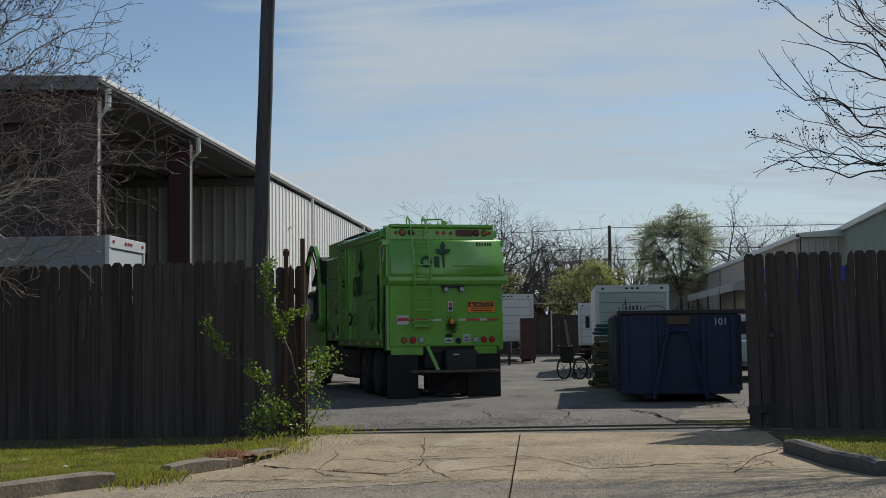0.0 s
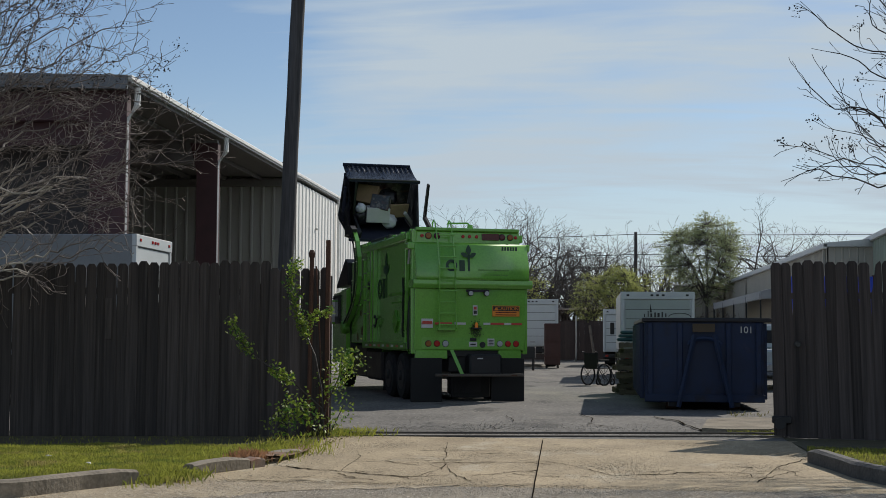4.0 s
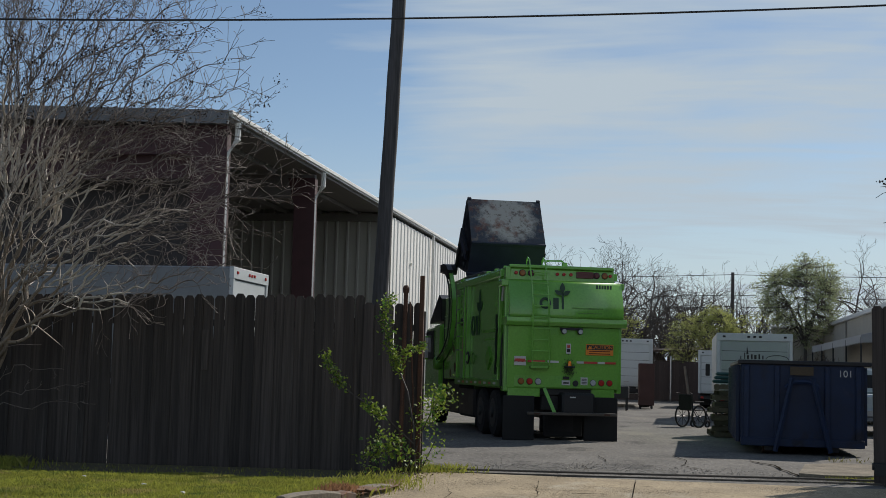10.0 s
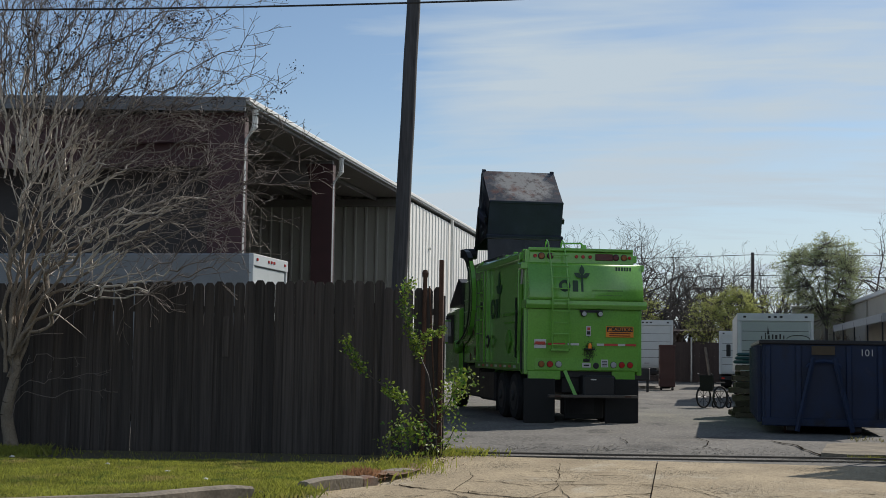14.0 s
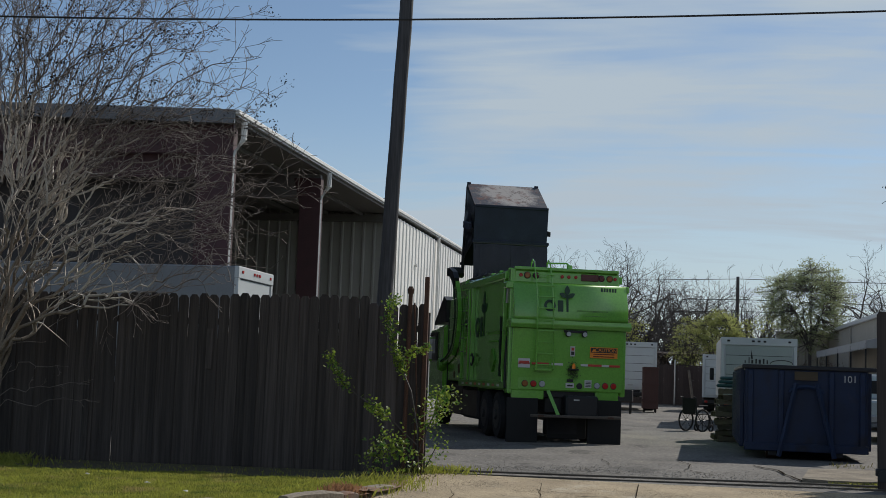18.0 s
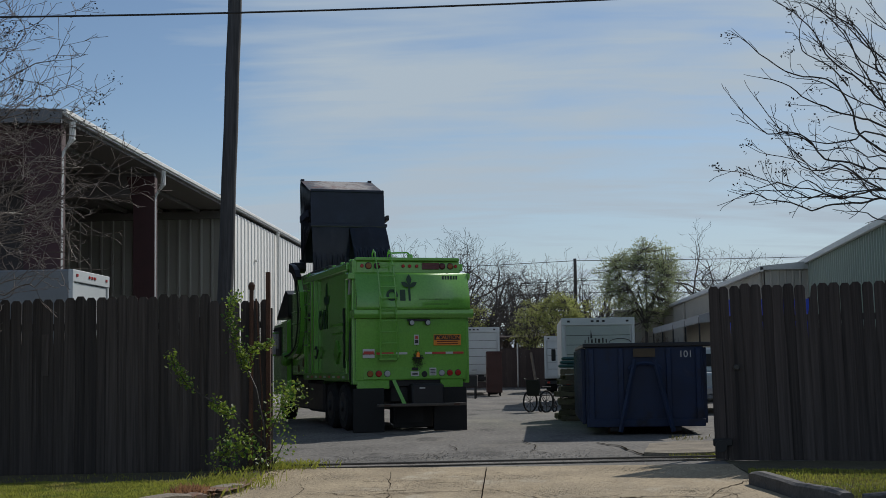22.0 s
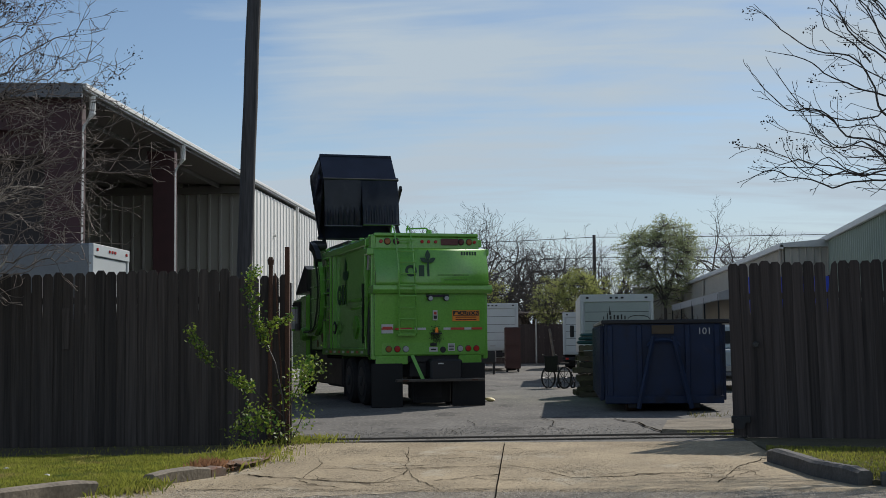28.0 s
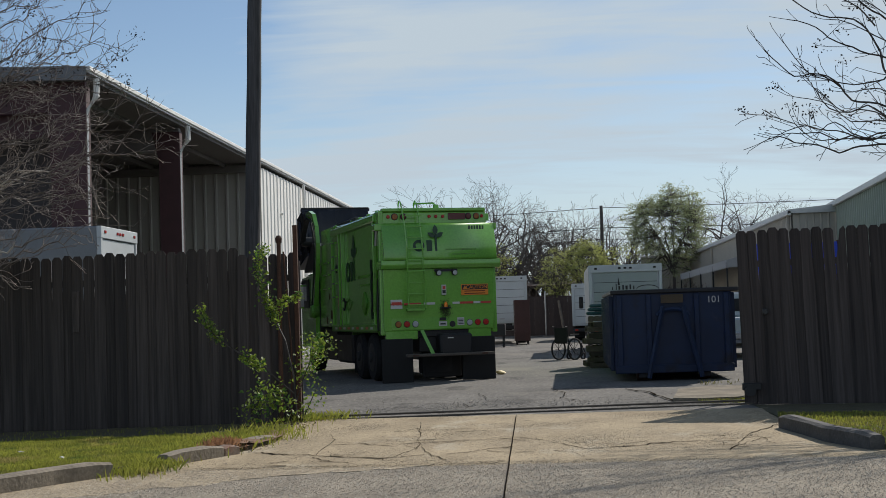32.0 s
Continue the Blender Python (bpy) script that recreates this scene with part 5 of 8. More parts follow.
def pickup(label, at):
    t = thing("pickup_truck", label, "truck", at)
    bm = bmesh.new()
    prism(bm, [(0, 0.55), (5.3, 0.5), (5.35, 0.95), (4.0, 1.1), (0.0, 1.08)], -0.95, 0.95, 0.06)
    part("body", bm, "white", t)
    bm = bmesh.new()
    prism(bm, [(1.9, 1.08), (4.0, 1.1), (3.3, 1.75), (2.1, 1.78)], -0.82, 0.82, 0.06)
    part("cab", bm, "white", t)
    part("rear_window", bx(-0.6, 0.6, 1.93, 1.96, 1.25, 1.6), "glass", t)
    part("bumper", bx(-0.95, 0.95, -0.15, 0.05, 0.5, 0.7, bev=0.03), "metal", t)
    for s in (-1, 1):
        part("tail_lamp", bx(s * 0.85 - 0.07, s * 0.85 + 0.07, -0.02, 0.03, 0.75, 1.02, bev=0.01), "red_lens", t)
        for y in (1.1, 4.4):
            wheel(t, s * 0.82, y, 0.38, 0.24)
    return t


pickup("white pickup truck parked behind the dumpster", pose(5.05, 36.5, 0, 0, 0, -2))
pickup("white pickup truck parked by the tan shed", pose(6.6, 47, 0, 0, 0, 0))


# ---- right side buildings ----
def build_right():
    t = thing("tan_shed", "long low tan metal building with a grey awning", "building")
    X, Y0, Y1, Z = 10.0, 56.8, 112.0, 5.15
    bm = bmesh.new()
    ribbed(bm, Y1 - Y0, Z, 0.3, 0.03)
    part("side_wall", bm, "siding_tan", t, at=pose(X, Y1, 0, 0, 0, -90))
    bm = bmesh.new()
    ribbed(bm, 14, Z, 0.3, 0.03)
    part("front_wall", bm, "siding_tan", t, at=pose(X + 0.06, Y0, 0))
    part("back_wall", bx(X, X + 14, Y1, Y1 + 0.1, 0, Z), "siding_tan", t)
    bm = bmesh.new()
    prism(bm, [(0.15, Z), (0.15, Z + 0.16), (-7, Z + 0.75), (-14, Z + 0.1), (-14, Z)], 0, Y1 - Y0 + 0.4)
    part("roof", bm, "roof", t, at=pose(X, Y0 - 0.2, 0, 0, 0, 90))
    part("gutter", bx(X - 0.2, X - 0.02, Y0 - 0.2, Y1, Z - 0.08, Z + 0.12, bev=0.02), "trim", t)
    for y in (57.0, 69.5, 84, 97):
        part("downspout", bx(X - 0.14, X - 0.04, y, y + 0.1, 0, Z, bev=0.01), "siding_tan", t)
    v = part("vent", bx(X - 0.12, X - 0.02, 68.2, 68.8, 4.0, 4.5), "trim", t)
    part("louvre", bx(X - 0.14, X - 0.12, 68.3, 68.7, 4.05, 4.45), "black", v)
    for y in (62, 75):
        part("door", bx(X - 0.06, X - 0.02, y, y + 1.0, 0, 2.1), "trim", t)
    for y in (65.0, 78.0, 81.0):
        part("window", bx(X - 0.06, X - 0.02, y, y + 1.2, 1.0, 2.0), "glass", t)
    # awning on posts
    a = part("awning", prism(bmesh.new(), [(0, 0), (0, 0.05), (-2.0, -0.5), (-2.0, -0.55)], 0, 22), "awning", t, "grey canvas awning with a scalloped edge", at=Matrix(((0, 1, 0, X - 0.05), (1, 0, 0, 61.5), (0, 0, 1, 4.0), (0, 0, 0, 1))))
    bm = bmesh.new()
    for k in range(44):
        y = 61.5 + k * 0.5
        box(bm, X - 2.09, X - 2.05, y + 0.01, y + 0.49, 3.12 + 0.05 * (k % 2), 3.5)
    part("valance", bm, "awning", t)
    part("awning_end", prism(bmesh.new(), [(0, 0), (-2.0, -0.5), (-2.0, -0.85), (0, -0.8)], 0, 0.03), "awning", t, at=Matrix(((0, 1, 0, X - 0.05), (1, 0, 0, 61.46), (0, 0, 1, 4.0), (0, 0, 0, 1))))
    for y in (61.7, 67, 72.5, 78, 83.2):
        part("awning_post", bx(X - 2.1, X - 2.03, y, y + 0.07, 0, 3.4), "black", t)
    far = thing("far_shed", "low grey ribbed shed beyond the yard", "building")
    bm = bmesh.new()
    ribbed(bm, 3.4, 5.05, 0.5, 0.05, 0.16)
    part("front_wall", bm, "siding_tan", far, at=pose(6.4, 96, 0))
    part("roof", prism(bmesh.new(), [(-0.2, 5.05), (-0.2, 5.15), (4.0, 5.35), (4.0, 5.25)], 6.3, 9.84), "roof", far, at=pose(0, 96, 0))
    g = thing("green_shed", "pale green ribbed metal building with a light eave", "building")
    d = Vector((12.0 - 11.3, 59.1 - 47.6))
    yaw = math.degrees(math.atan2(d.y, d.x))
    ln = 40.0
    bm = bmesh.new()
    ribbed(bm, ln, 5.45, 0.42, 0.06, 0.16)
    part("side_wall", bm, "siding_green", g, at=pose(12.0, 59.0, 0, 0, 0, yaw - 180))
    u = Vector((d.x, d.y)).normalized()
    m = pose(12.0, 59.0, 0, 0, 0, yaw - 180)
    part("gutter", bx(0, ln, -0.2, -0.06, 5.38, 5.6, bev=0.02), "trim", g, at=m)
    bm = bmesh.new()
    prism(bm, [(-0.1, 5.45), (-0.1, 5.55), (6, 6.3), (12, 5.55), (12, 5.45)], 0, ln)
    part("roof", bm, "roof", g, at=m)
    part("end_wall", bx(0, 0.1, 0.06, 12, 0, 5.45), "siding_green", g, at=m)
    part("end_wall", bx(ln - 0.1, ln, 0.06, 12, 0, 5.45), "siding_green", g, at=m)
    b = thing("blue_tarp", "bright blue tarp hung behind the gate leaf", "tarp")
    bm = bmesh.new()
    for k in range(12):
        box(bm, 3.05 + k * 0.1, 3.15 + k * 0.1, 20.4 + 0.03 * (k % 2), 20.42 + 0.03 * (k % 2), 1.55, 2.28)
    part("cloth", bm, "bluetarp", b)
    part("prop", bx(3.0, 3.05, 20.45, 20.5, 0.0, 2.3), "rust", b)
    part("prop", bx(4.25, 4.3, 20.45, 20.5, 0.0, 2.3), "rust", b)


build_right()


# ---- boards nailed on the fence, weeds and litter on the lawn ----
def fence_extras():
    f = thing("fence_batten", "pair of dark boards nailed upright on the fence", "board")
    for x, z0, z1 in ((-7.98, 0.0, 2.1), (-6.35, 1.3, 1.85)):
        part("board", bx(-0.045, 0.045, -0.02, 0.0, z0, z1, bev=0.004), "fence", f, at=pose(x, fy_left(x) - 0.016, 0, 0, 0, 8.6))
    rng = random.Random(41)
    for x, y in ((-8.1, 15.2), (-8.2, 14.3), (-5.6, 13.9), (-6.6, 14.6), (-4.9, 13.2)):
        q = thing("paper_scrap", "small white paper scrap in the grass", "litter")
        bm = bmesh.new()
        bmesh.ops.create_icosphere(bm, subdivisions=1, radius=0.028)
        for v in bm.verts:
            v.co = Vector((v.co.x * 1.5, v.co.y, v.co.z * 0.6)) * (1 + 0.5 * noise.noise(v.co * 60 + Vector((x, y, 0))))
        part("paper", bm, "white_plain", q, at=pose(x, y, 0.075, 0, 0, rng.uniform(0, 180)))


def trunk_tuft(rng):
    return (rng.gauss(-8.8, 0.3), rng.gauss(16.35, 0.25))


def edge_litter():
    """Loose gravel and dead leaves along the kerb gap and the track."""
    rng = random.Random(77)
    vs, fs = [], []
    spots = [(-4.0, 12.9, 0.28, 0.25, 160), (-3.3, 14.6, 0.2, 0.6, 160), (-2.9, 18.5, 0.5, 0.25, 140), (0.0, 18.9, 1.6, 0.25, 260), (2.3, 19.6, 0.4, 0.3, 90)]
    for cx, cy, sx, sy, n in spots:
        for _ in range(n):
            x, y, r = rng.gauss(cx, sx), rng.gauss(cy, sy), rng.uniform(0.004, 0.01)
            z = 0.022 if y > 12.3 else 0.004
            i = len(vs)
            vs += [(x - r, y - r, z), (x + r, y - r * 0.7, z), (x + r * 0.6, y + r, z), (x - r * 0.8, y + r * 0.8, z), (x, y, z + r * 0.9)]
            fs += [(i, i + 1, i + 4), (i + 1, i + 2, i + 4), (i + 2, i + 3, i + 4), (i + 3, i, i + 4)]
    for _ in range(5200):
        x, y, r = rng.uniform(-3.0, 2.4), 19.0 + 0.152 * rng.uniform(-2, 2) + abs(rng.gauss(0, 1.1)), rng.uniform(0.004, 0.011)
        if rng.random() > 0.55 + 0.9 * noise.noise(Vector((x * 1.1, y * 0.7, 3.0))):
            continue
        i, z = len(vs), 0.01
        vs += [(x - r, y - r, z), (x + r, y - r * 0.7, z), (x + r * 0.6, y + r, z), (x - r * 0.8, y + r * 0.8, z), (x, y, z + r * 0.9)]
        fs += [(i, i + 1, i + 4), (i + 1, i + 2, i + 4), (i + 2, i + 3, i + 4), (i + 3, i, i + 4)]
    ob = raw("gravel", vs, fs, "gravel")
    tagged(ob, "loose gravel and crumbs scattered on the drive", "gravel", kind="stuff")


def stone_chips(name, label, x0, x1, y0, y1, n, r0, r1, tall, z, material, seed):
    """Small stones standing out of a worn surface."""
    g = np.random.RandomState(seed)
    x, y, r = g.uniform(x0, x1, n), g.uniform(y0, y1, n), g.uniform(r0, r1, n)
    turn = g.uniform(0, 6.28, n)
    cols = []
    for k in range(4):
        a = turn + k * 1.5708 + g.uniform(-0.3, 0.3, n)
        q = r * g.uniform(0.75, 1.25, n)
        cols.append(np.stack((x + q * np.cos(a), y + q * np.sin(a), np.full(n, z - 0.002)), 1))
    cols.append(np.stack((x + r * g.uniform(-0.3, 0.3, n), y + r * g.uniform(-0.3, 0.3, n), z + r * tall * g.uniform(0.5, 1.3, n)), 1))
    vs = np.stack(cols, 1).reshape(-1, 3)
    i = np.arange(n)[:, None] * 5
    fs = np.concatenate([i + np.array(q) for q in ((0, 1, 4), (1, 2, 4), (2, 3, 4), (3, 0, 4))], 0)
    ob = raw(name, vs.tolist(), fs.tolist(), material)
    tagged(ob, label, "gravel", kind="stuff")


stone_chips("road_chips", "pale and dark stone chips in the street's surface", -5.5, 4.6, 8.6, 12.4, 60000, 0.0035, 0.008, 0.35, 0.006, "road_chips", 1)
stone_chips("sand_grains", "worn out grains on the concrete apron", -3.6, 2.9, 12.3, 18.3, 42000, 0.003, 0.0068, 0.5, 0.012, "apron_chips", 2)
stone_chips("leaf_litter", "dead leaves and crumbs along the kerb gap", -4.12, -3.62, 12.1, 13.0, 260, 0.008, 0.018, 0.5, 0.016, "litter", 3)
stone_chips("leaf_litter", "dead leaves and crumbs by the gate post", -4.1, -3.1, 16.3, 18.4, 420, 0.008, 0.02, 0.5, 0.016, "litter", 4)
fence_extras()
grass("grass_tuft", trunk_tuft, 1500, 9, 0.04, 0.14, "green weeds round the tree's foot", 0.01)
edge_litter()


# ---- the refuse truck, seen from behind ----
TRUCK = pose(-2.353, 28.637, 0, 0, 0, 20)


def lamp(parent, name, x, y, z, r, material, label=""):
    part(name, disc(bmesh.new(), (x, y, z), (0, -1, 0), r, 0.03, 16, 0.1), material, parent, label)


def leaf_blade(bm, x0, z0, ang, ln, w, y):
    """A flat pointed leaf in the x-z plane."""
    d, n = Vector((math.cos(ang), 0, math.sin(ang))), Vector((-math.sin(ang), 0, math.cos(ang)))
    o = Vector((x0, y, z0))
    up = [o + d * ln * t + n * w * math.sin(math.pi * t) for t in (0, 0.25, 0.5, 0.75, 1)]
    lo = [o + d * ln * t - n * w * math.sin(math.pi * t) for t in (0.75, 0.5, 0.25)]
    vs = [bm.verts.new(p) for p in up + lo]
    vb = [bm.verts.new(p + Vector((0, 0.004, 0))) for p in up + lo]
    bm.faces.new(vs); bm.faces.new(vb[::-1])
    for i in range(len(vs)):
        bm.faces.new((vs[i], vb[i], vb[(i + 1) % len(vs)], vs[(i + 1) % len(vs)]))


def logo_mark(parent, m, s, bars=True):
    """A plain emblem: an open ring, two blocks and a sprig of three leaves."""
    g = part("emblem", bx(-0.2 * s, -0.02 * s, 0, 0.004, 0.0, 0.36 * s, bev=0.002), "logo", parent, "dark green plain emblem", at=m)
    bm = bmesh.new()
    for k in range(18):
        a, b = radians(20 * k), radians(20 * (k + 1))
        q = [bm.verts.new((s * (-0.46 + r * math.cos(t)), 0, s * (0.18 + r * math.sin(t)))) for r, t in ((0.1, a), (0.19, a), (0.19, b), (0.1, b))]
        bm.faces.new(q)
    bmesh.ops.remove_doubles(bm, verts=bm.verts, dist=0.001)
    part("emblem_ring", bm, "logo", g)
    part("emblem_stalk", bx(0.08 * s, 0.15 * s, 0, 0.004, 0.0, 0.55 * s), "logo", g)
    bm = bmesh.new()
    leaf_blade(bm, 0.11 * s, 0.5 * s, radians(90), 0.36 * s, 0.09 * s, 0)
    leaf_blade(bm, 0.11 * s, 0.45 * s, radians(150), 0.3 * s, 0.075 * s, 0)
    leaf_blade(bm, 0.11 * s, 0.45 * s, radians(30), 0.3 * s, 0.075 * s, 0)
    part("emblem_leaf", bm, "logo", g)
    if bars:
        bm = bmesh.new()
        box(bm, 0.42 * s, 1.45 * s, 0, 0.003, 0.02 * s, 0.07 * s)
        box(bm, 0.62 * s, 1.4 * s, 0, 0.003, -0.12 * s, -0.09 * s)
        part("emblem_bar", bm, "green_dark", g)
    return g


def build_truck():
    t = thing("garbage_truck", "lime green front-loading garbage truck seen from behind", "garbage truck", TRUCK)
    H = 1.25
    # tailgate: light panel, bulged upper door, ledge, lower panel
    part("lamp_panel", prism(bmesh.new(), [(0.1, 3.62), (0.04, 3.58), (0.02, 3.34), (0.5, 3.34), (0.5, 3.62)], -H + 0.02, H - 0.16, 0.012), "green", t)
    prof = [(0.02 - 0.25 * math.sin(radians(6 + 92 * k / 14)), 3.34 - 0.78 * k / 14) for k in range(15)] + [(0.55, 2.56), (0.55, 3.34)]
    tg = part("tailgate", prism(bmesh.new(), prof, -H + 0.02, H - 0.02), "green", t)
    for p in tg.data.polygons:
        p.use_smooth = abs(p.normal.x) < 0.5 and p.normal.y < -0.3
    part("ledge", prism(bmesh.new(), [(-0.18, 2.38), (-0.24, 2.46), (-0.22, 2.56), (0.3, 2.56), (0.3, 2.38)], -H - 0.04, H + 0.06, 0.012), "green", t)
    lp = part("lower_panel", prism(bmesh.new(), [(-0.1, 2.38), (-0.02, 1.08), (0.55, 1.08), (0.55, 2.38)], -H + 0.03, H - 0.05, 0.012), "green", t)
    part("top_rail", bx(-H + 0.05, H - 0.17, 0.0, 0.14, 3.6, 3.67, bev=0.015), "green", t)
    for s in (-1, 1):
        part("hinge_ear", bx(s * H - 0.12, s * H + 0.06, -0.02, 0.3, 3.2, 3.34, bev=0.02), "green", t)
        part("edge_post", bx(s * (H - 0.03) - 0.055, s * (H - 0.03) + 0.055, 0.02, 0.2, 1.0, 3.62 if s < 0 else 3.34, bev=0.02), "green", t)
    # skirt
    for x0, x1 in ((-1.19, -0.5), (0.62, 1.12)):
        part("skirt", bx(x0, x1, -0.02, 0.1, 0.9, 1.08, bev=0.012), "green", t)
    part("skirt", bx(-0.5, 0.62, 0.05, 0.1, 0.95, 1.08), "black", t)
    # lamps on the upper bar
    for x, r, m in ((-1.06, 0.038, "red_lens"), (-0.92, 0.062, "amber_lens"), (-0.73, 0.058, "dark_lens"), (-0.165, 0.036, "red_lens"), (-0.02, 0.036, "red_lens"), (0.135, 0.036, "red_lens"), (0.7, 0.06, "dark_lens"), (0.88, 0.06, "amber_lens"), (1.0, 0.036, "red_lens")):
        if r > 0.05:
            part("lamp_rim", disc(bmesh.new(), (x, 0.04, 3.49), (0, -1, 0), r + 0.014, 0.02), "black", t)
        lamp(t, "marker_lamp", x, 0.03, 3.49, r, m)
    part("sign_box", bx(0.25, 0.63, 0.0, 0.05, 3.42, 3.56, bev=0.008), "dark_lens", t, "dark red maker's plate")
    # tail lamps
    for x, r, m in ((-0.92, 0.062, "amber_lens"), (-0.735, 0.062, "red_lens"), (-0.55, 0.062, "clear_lens"), (0.64, 0.06, "clear_lens"), (0.82, 0.06, "red_lens"), (1.0, 0.06, "red_lens")):
        rim = part("lamp_rim", disc(bmesh.new(), (x, -0.02, 1.22), (0, -1, 0), r + 0.016, 0.02), "black", t)
        part("tail_lamp", disc(bmesh.new(), (x, -0.036, 1.22), (0, -1, 0), r, 0.025, 16, 0.1), m, rim)
    part("socket", disc(bmesh.new(), (0.26, -0.02, 1.2), (0, -1, 0), 0.065, 0.03), "black", t)
    pl = part("plate", bx(-0.04, 0.14, -0.045, -0.03, 1.16, 1.26), "white_plain", t, "small pale plate")
    part("plate_bar", bx(-0.01, 0.11, -0.05, -0.045, 1.19, 1.22), "sign_black", pl)
    part("lamp_beam", bx(-1.06, 1.17, -0.037, 0.05, 1.1, 1.35, bev=0.008), "green", t)
    part("plate_lamp", bx(-0.02, 0.12, -0.07, -0.03, 1.28, 1.34, bev=0.01), "black", t)
    st = part("sticker", bx(0.37, 0.52, -0.042, -0.03, 1.17, 1.33), "white_plain", t, "pale notice sticker")
    for k in range(4):
        part("sticker_bar", bx(0.39, 0.5, -0.046, -0.042, 1.19 + 0.032 * k, 1.205 + 0.032 * k), "hub", st)
    st = part("sticker", bx(0.03, 0.13, -0.095, -0.075, 1.82, 2.03), "white_plain", t, "small warning sticker")
    part("sticker_bar", bx(0.05, 0.11, -0.1, -0.095, 1.94, 2.0), "red_tape", st)
    part("sticker_bar", bx(0.045, 0.115, -0.1, -0.095, 1.85, 1.92), "sign_black", st)
    st = part("sticker", bx(-1.08, -0.83, -0.075, -0.05, 1.55, 1.74), "white_plain", t, "white and red notice sticker")
    part("sticker_bar", bx(-1.06, -0.85, -0.08, -0.075, 1.63, 1.69), "red_tape", st)
    # work lamps under the ledge
    for x in (-0.05, 0.3):
        l = part("work_lamp", disc(bmesh.new(), (x, -0.16, 2.28), (0, -1, 0), 0.06, 0.06), "black", t)
        part("lens", disc(bmesh.new(), (x, -0.22, 2.28), (0, -1, 0), 0.048, 0.01), "clear_lens", l)
    part("lamp_bracket", bx(-0.12, 0.37, -0.14, -0.1, 2.31, 2.36), "black", t)
    # orange caution sign
    sg = part("caution_sign", bx(0.46, 1.06, -0.09, -0.065, 1.8, 2.03, bev=0.004), "orange", t, "orange sign with a black heading")
    part("sign_band", bx(0.475, 1.045, -0.094, -0.09, 1.915, 2.015), "sign_black", sg)
    words("CAUTION", 0.105, "orange", sg, pose(0.8, -0.097, 1.965, 90, 0, 0))
    bm = bmesh.new()
    prism(bm, [(0, 0), (0.09, 0), (0.045, 0.075)], 0, 0.004)
    part("sign_mark", bm, "orange", sg, at=Matrix(((0, 1, 0, 0.495), (1, 0, 0, -0.099), (0, 0, 1, 1.928), (0, 0, 0, 1))))
    for k in range(2):
        part("sign_bar", bx(0.53, 0.99, -0.094, -0.09, 1.875 - 0.05 * k, 1.892 - 0.05 * k), "dark_lens", sg)
    # amber beacon on a small bracket above the tow pin
    be = part("beacon", pipe(bmesh.new(), [(0.1, -0.13, 1.56), (0.1, -0.13, 1.63), (0.1, -0.13, 1.67)], [0.038, 0.036, 0.016], 12), "lit_amber", t, "lit amber beacon")
    part("beacon_base", bx(0.0, 0.2, -0.19, -0.03, 1.525, 1.56, bev=0.006), "black", be)
    # soot above the tow pin
    rng = random.Random(3)
    vs, fs = [], []
    for k in range(420):
        x, z, r = rng.gauss(0.1, 0.06), rng.gauss(1.5, 0.085), rng.uniform(0.004, 0.013)
        i = len(vs)
        for q in range(6):
            zz = z + r * math.sin(q * math.pi / 3) * rng.uniform(0.6, 1.4)
            vs.append((x + r * math.cos(q * math.pi / 3) * rng.uniform(0.6, 1.3), -0.0455 - 0.00002 * k - (zz - 1.08) * 0.0615, zz))
        fs.append(tuple(range(i, i + 6)))
    tagged(raw("soot_stain", vs, fs, "soot", t), kind="stuff")
    # reflective tape in red and white
    for k, (x0, x1) in enumerate(((-1.08, -0.83), (-0.79, -0.42), (-0.36, -0.12), (0.27, 0.42), (0.43, 0.72), (0.73, 0.88), (0.89, 1.12))):
        part("tape", bx(x0, x1, -0.075, -0.055, 1.62, 1.665), "red_tape" if k in (0, 1, 4, 6) else "white_plain", t)
    # rear number, unreadable: dark bars
    for k in range(6):
        part("number_bar", bx(0.66 + k * 0.06, 0.70 + k * 0.06, 0.0, 0.004, 3.2, 3.28), "logo", t, at=pose(0, -0.09, 0))
    logo_mark(t, pose(-0.17, -0.226, 2.74, -6, 0, 0), 0.66)
    # ladder with curved tops
    lad = part("ladder", bx(-0.75, -0.37, -0.18, -0.06, 1.5, 1.54), "green", t, "green steel ladder")
    for x0, x1 in ((-0.79, -0.72), (-0.45, -0.35)):
        bm = bmesh.new()
        pipe(bm, [(x0, 0.22, 3.62), (x0, 0.2, 3.76), (x0, 0.1, 3.83), (x0, -0.02, 3.78), (x0 + 0.02, -0.16, 3.4), (x0 + 0.03, -0.3, 2.85), (x0 + 0.04, -0.3, 2.45), (x1, -0.2, 2.0), (x1, -0.18, 1.55), (x1, -0.06, 1.5)], 0.017, 6)
        part("ladder_rail", bm, "green", lad)
    for k in range(9):
        z = 1.62 + 0.235 * k
        y = -0.19 if z < 2.3 else (-0.3 if z < 2.9 else -0.3 + (z - 2.9) * 0.25)
        part("rung", pipe(bmesh.new(), [(-0.74, y, z), (-0.38, y, z)], 0.014, 6), "green", lad)
    # top handrail bits
    part("top_bar", pipe(bmesh.new(), [(-0.45, 0.25, 3.78), (0.0, 0.3, 3.8), (0.12, 0.3, 3.7)], 0.02, 6), "green", t)
    part("top_lug", bx(0.0, 0.1, 0.2, 0.3, 3.66, 3.76, bev=0.01), "green", t)
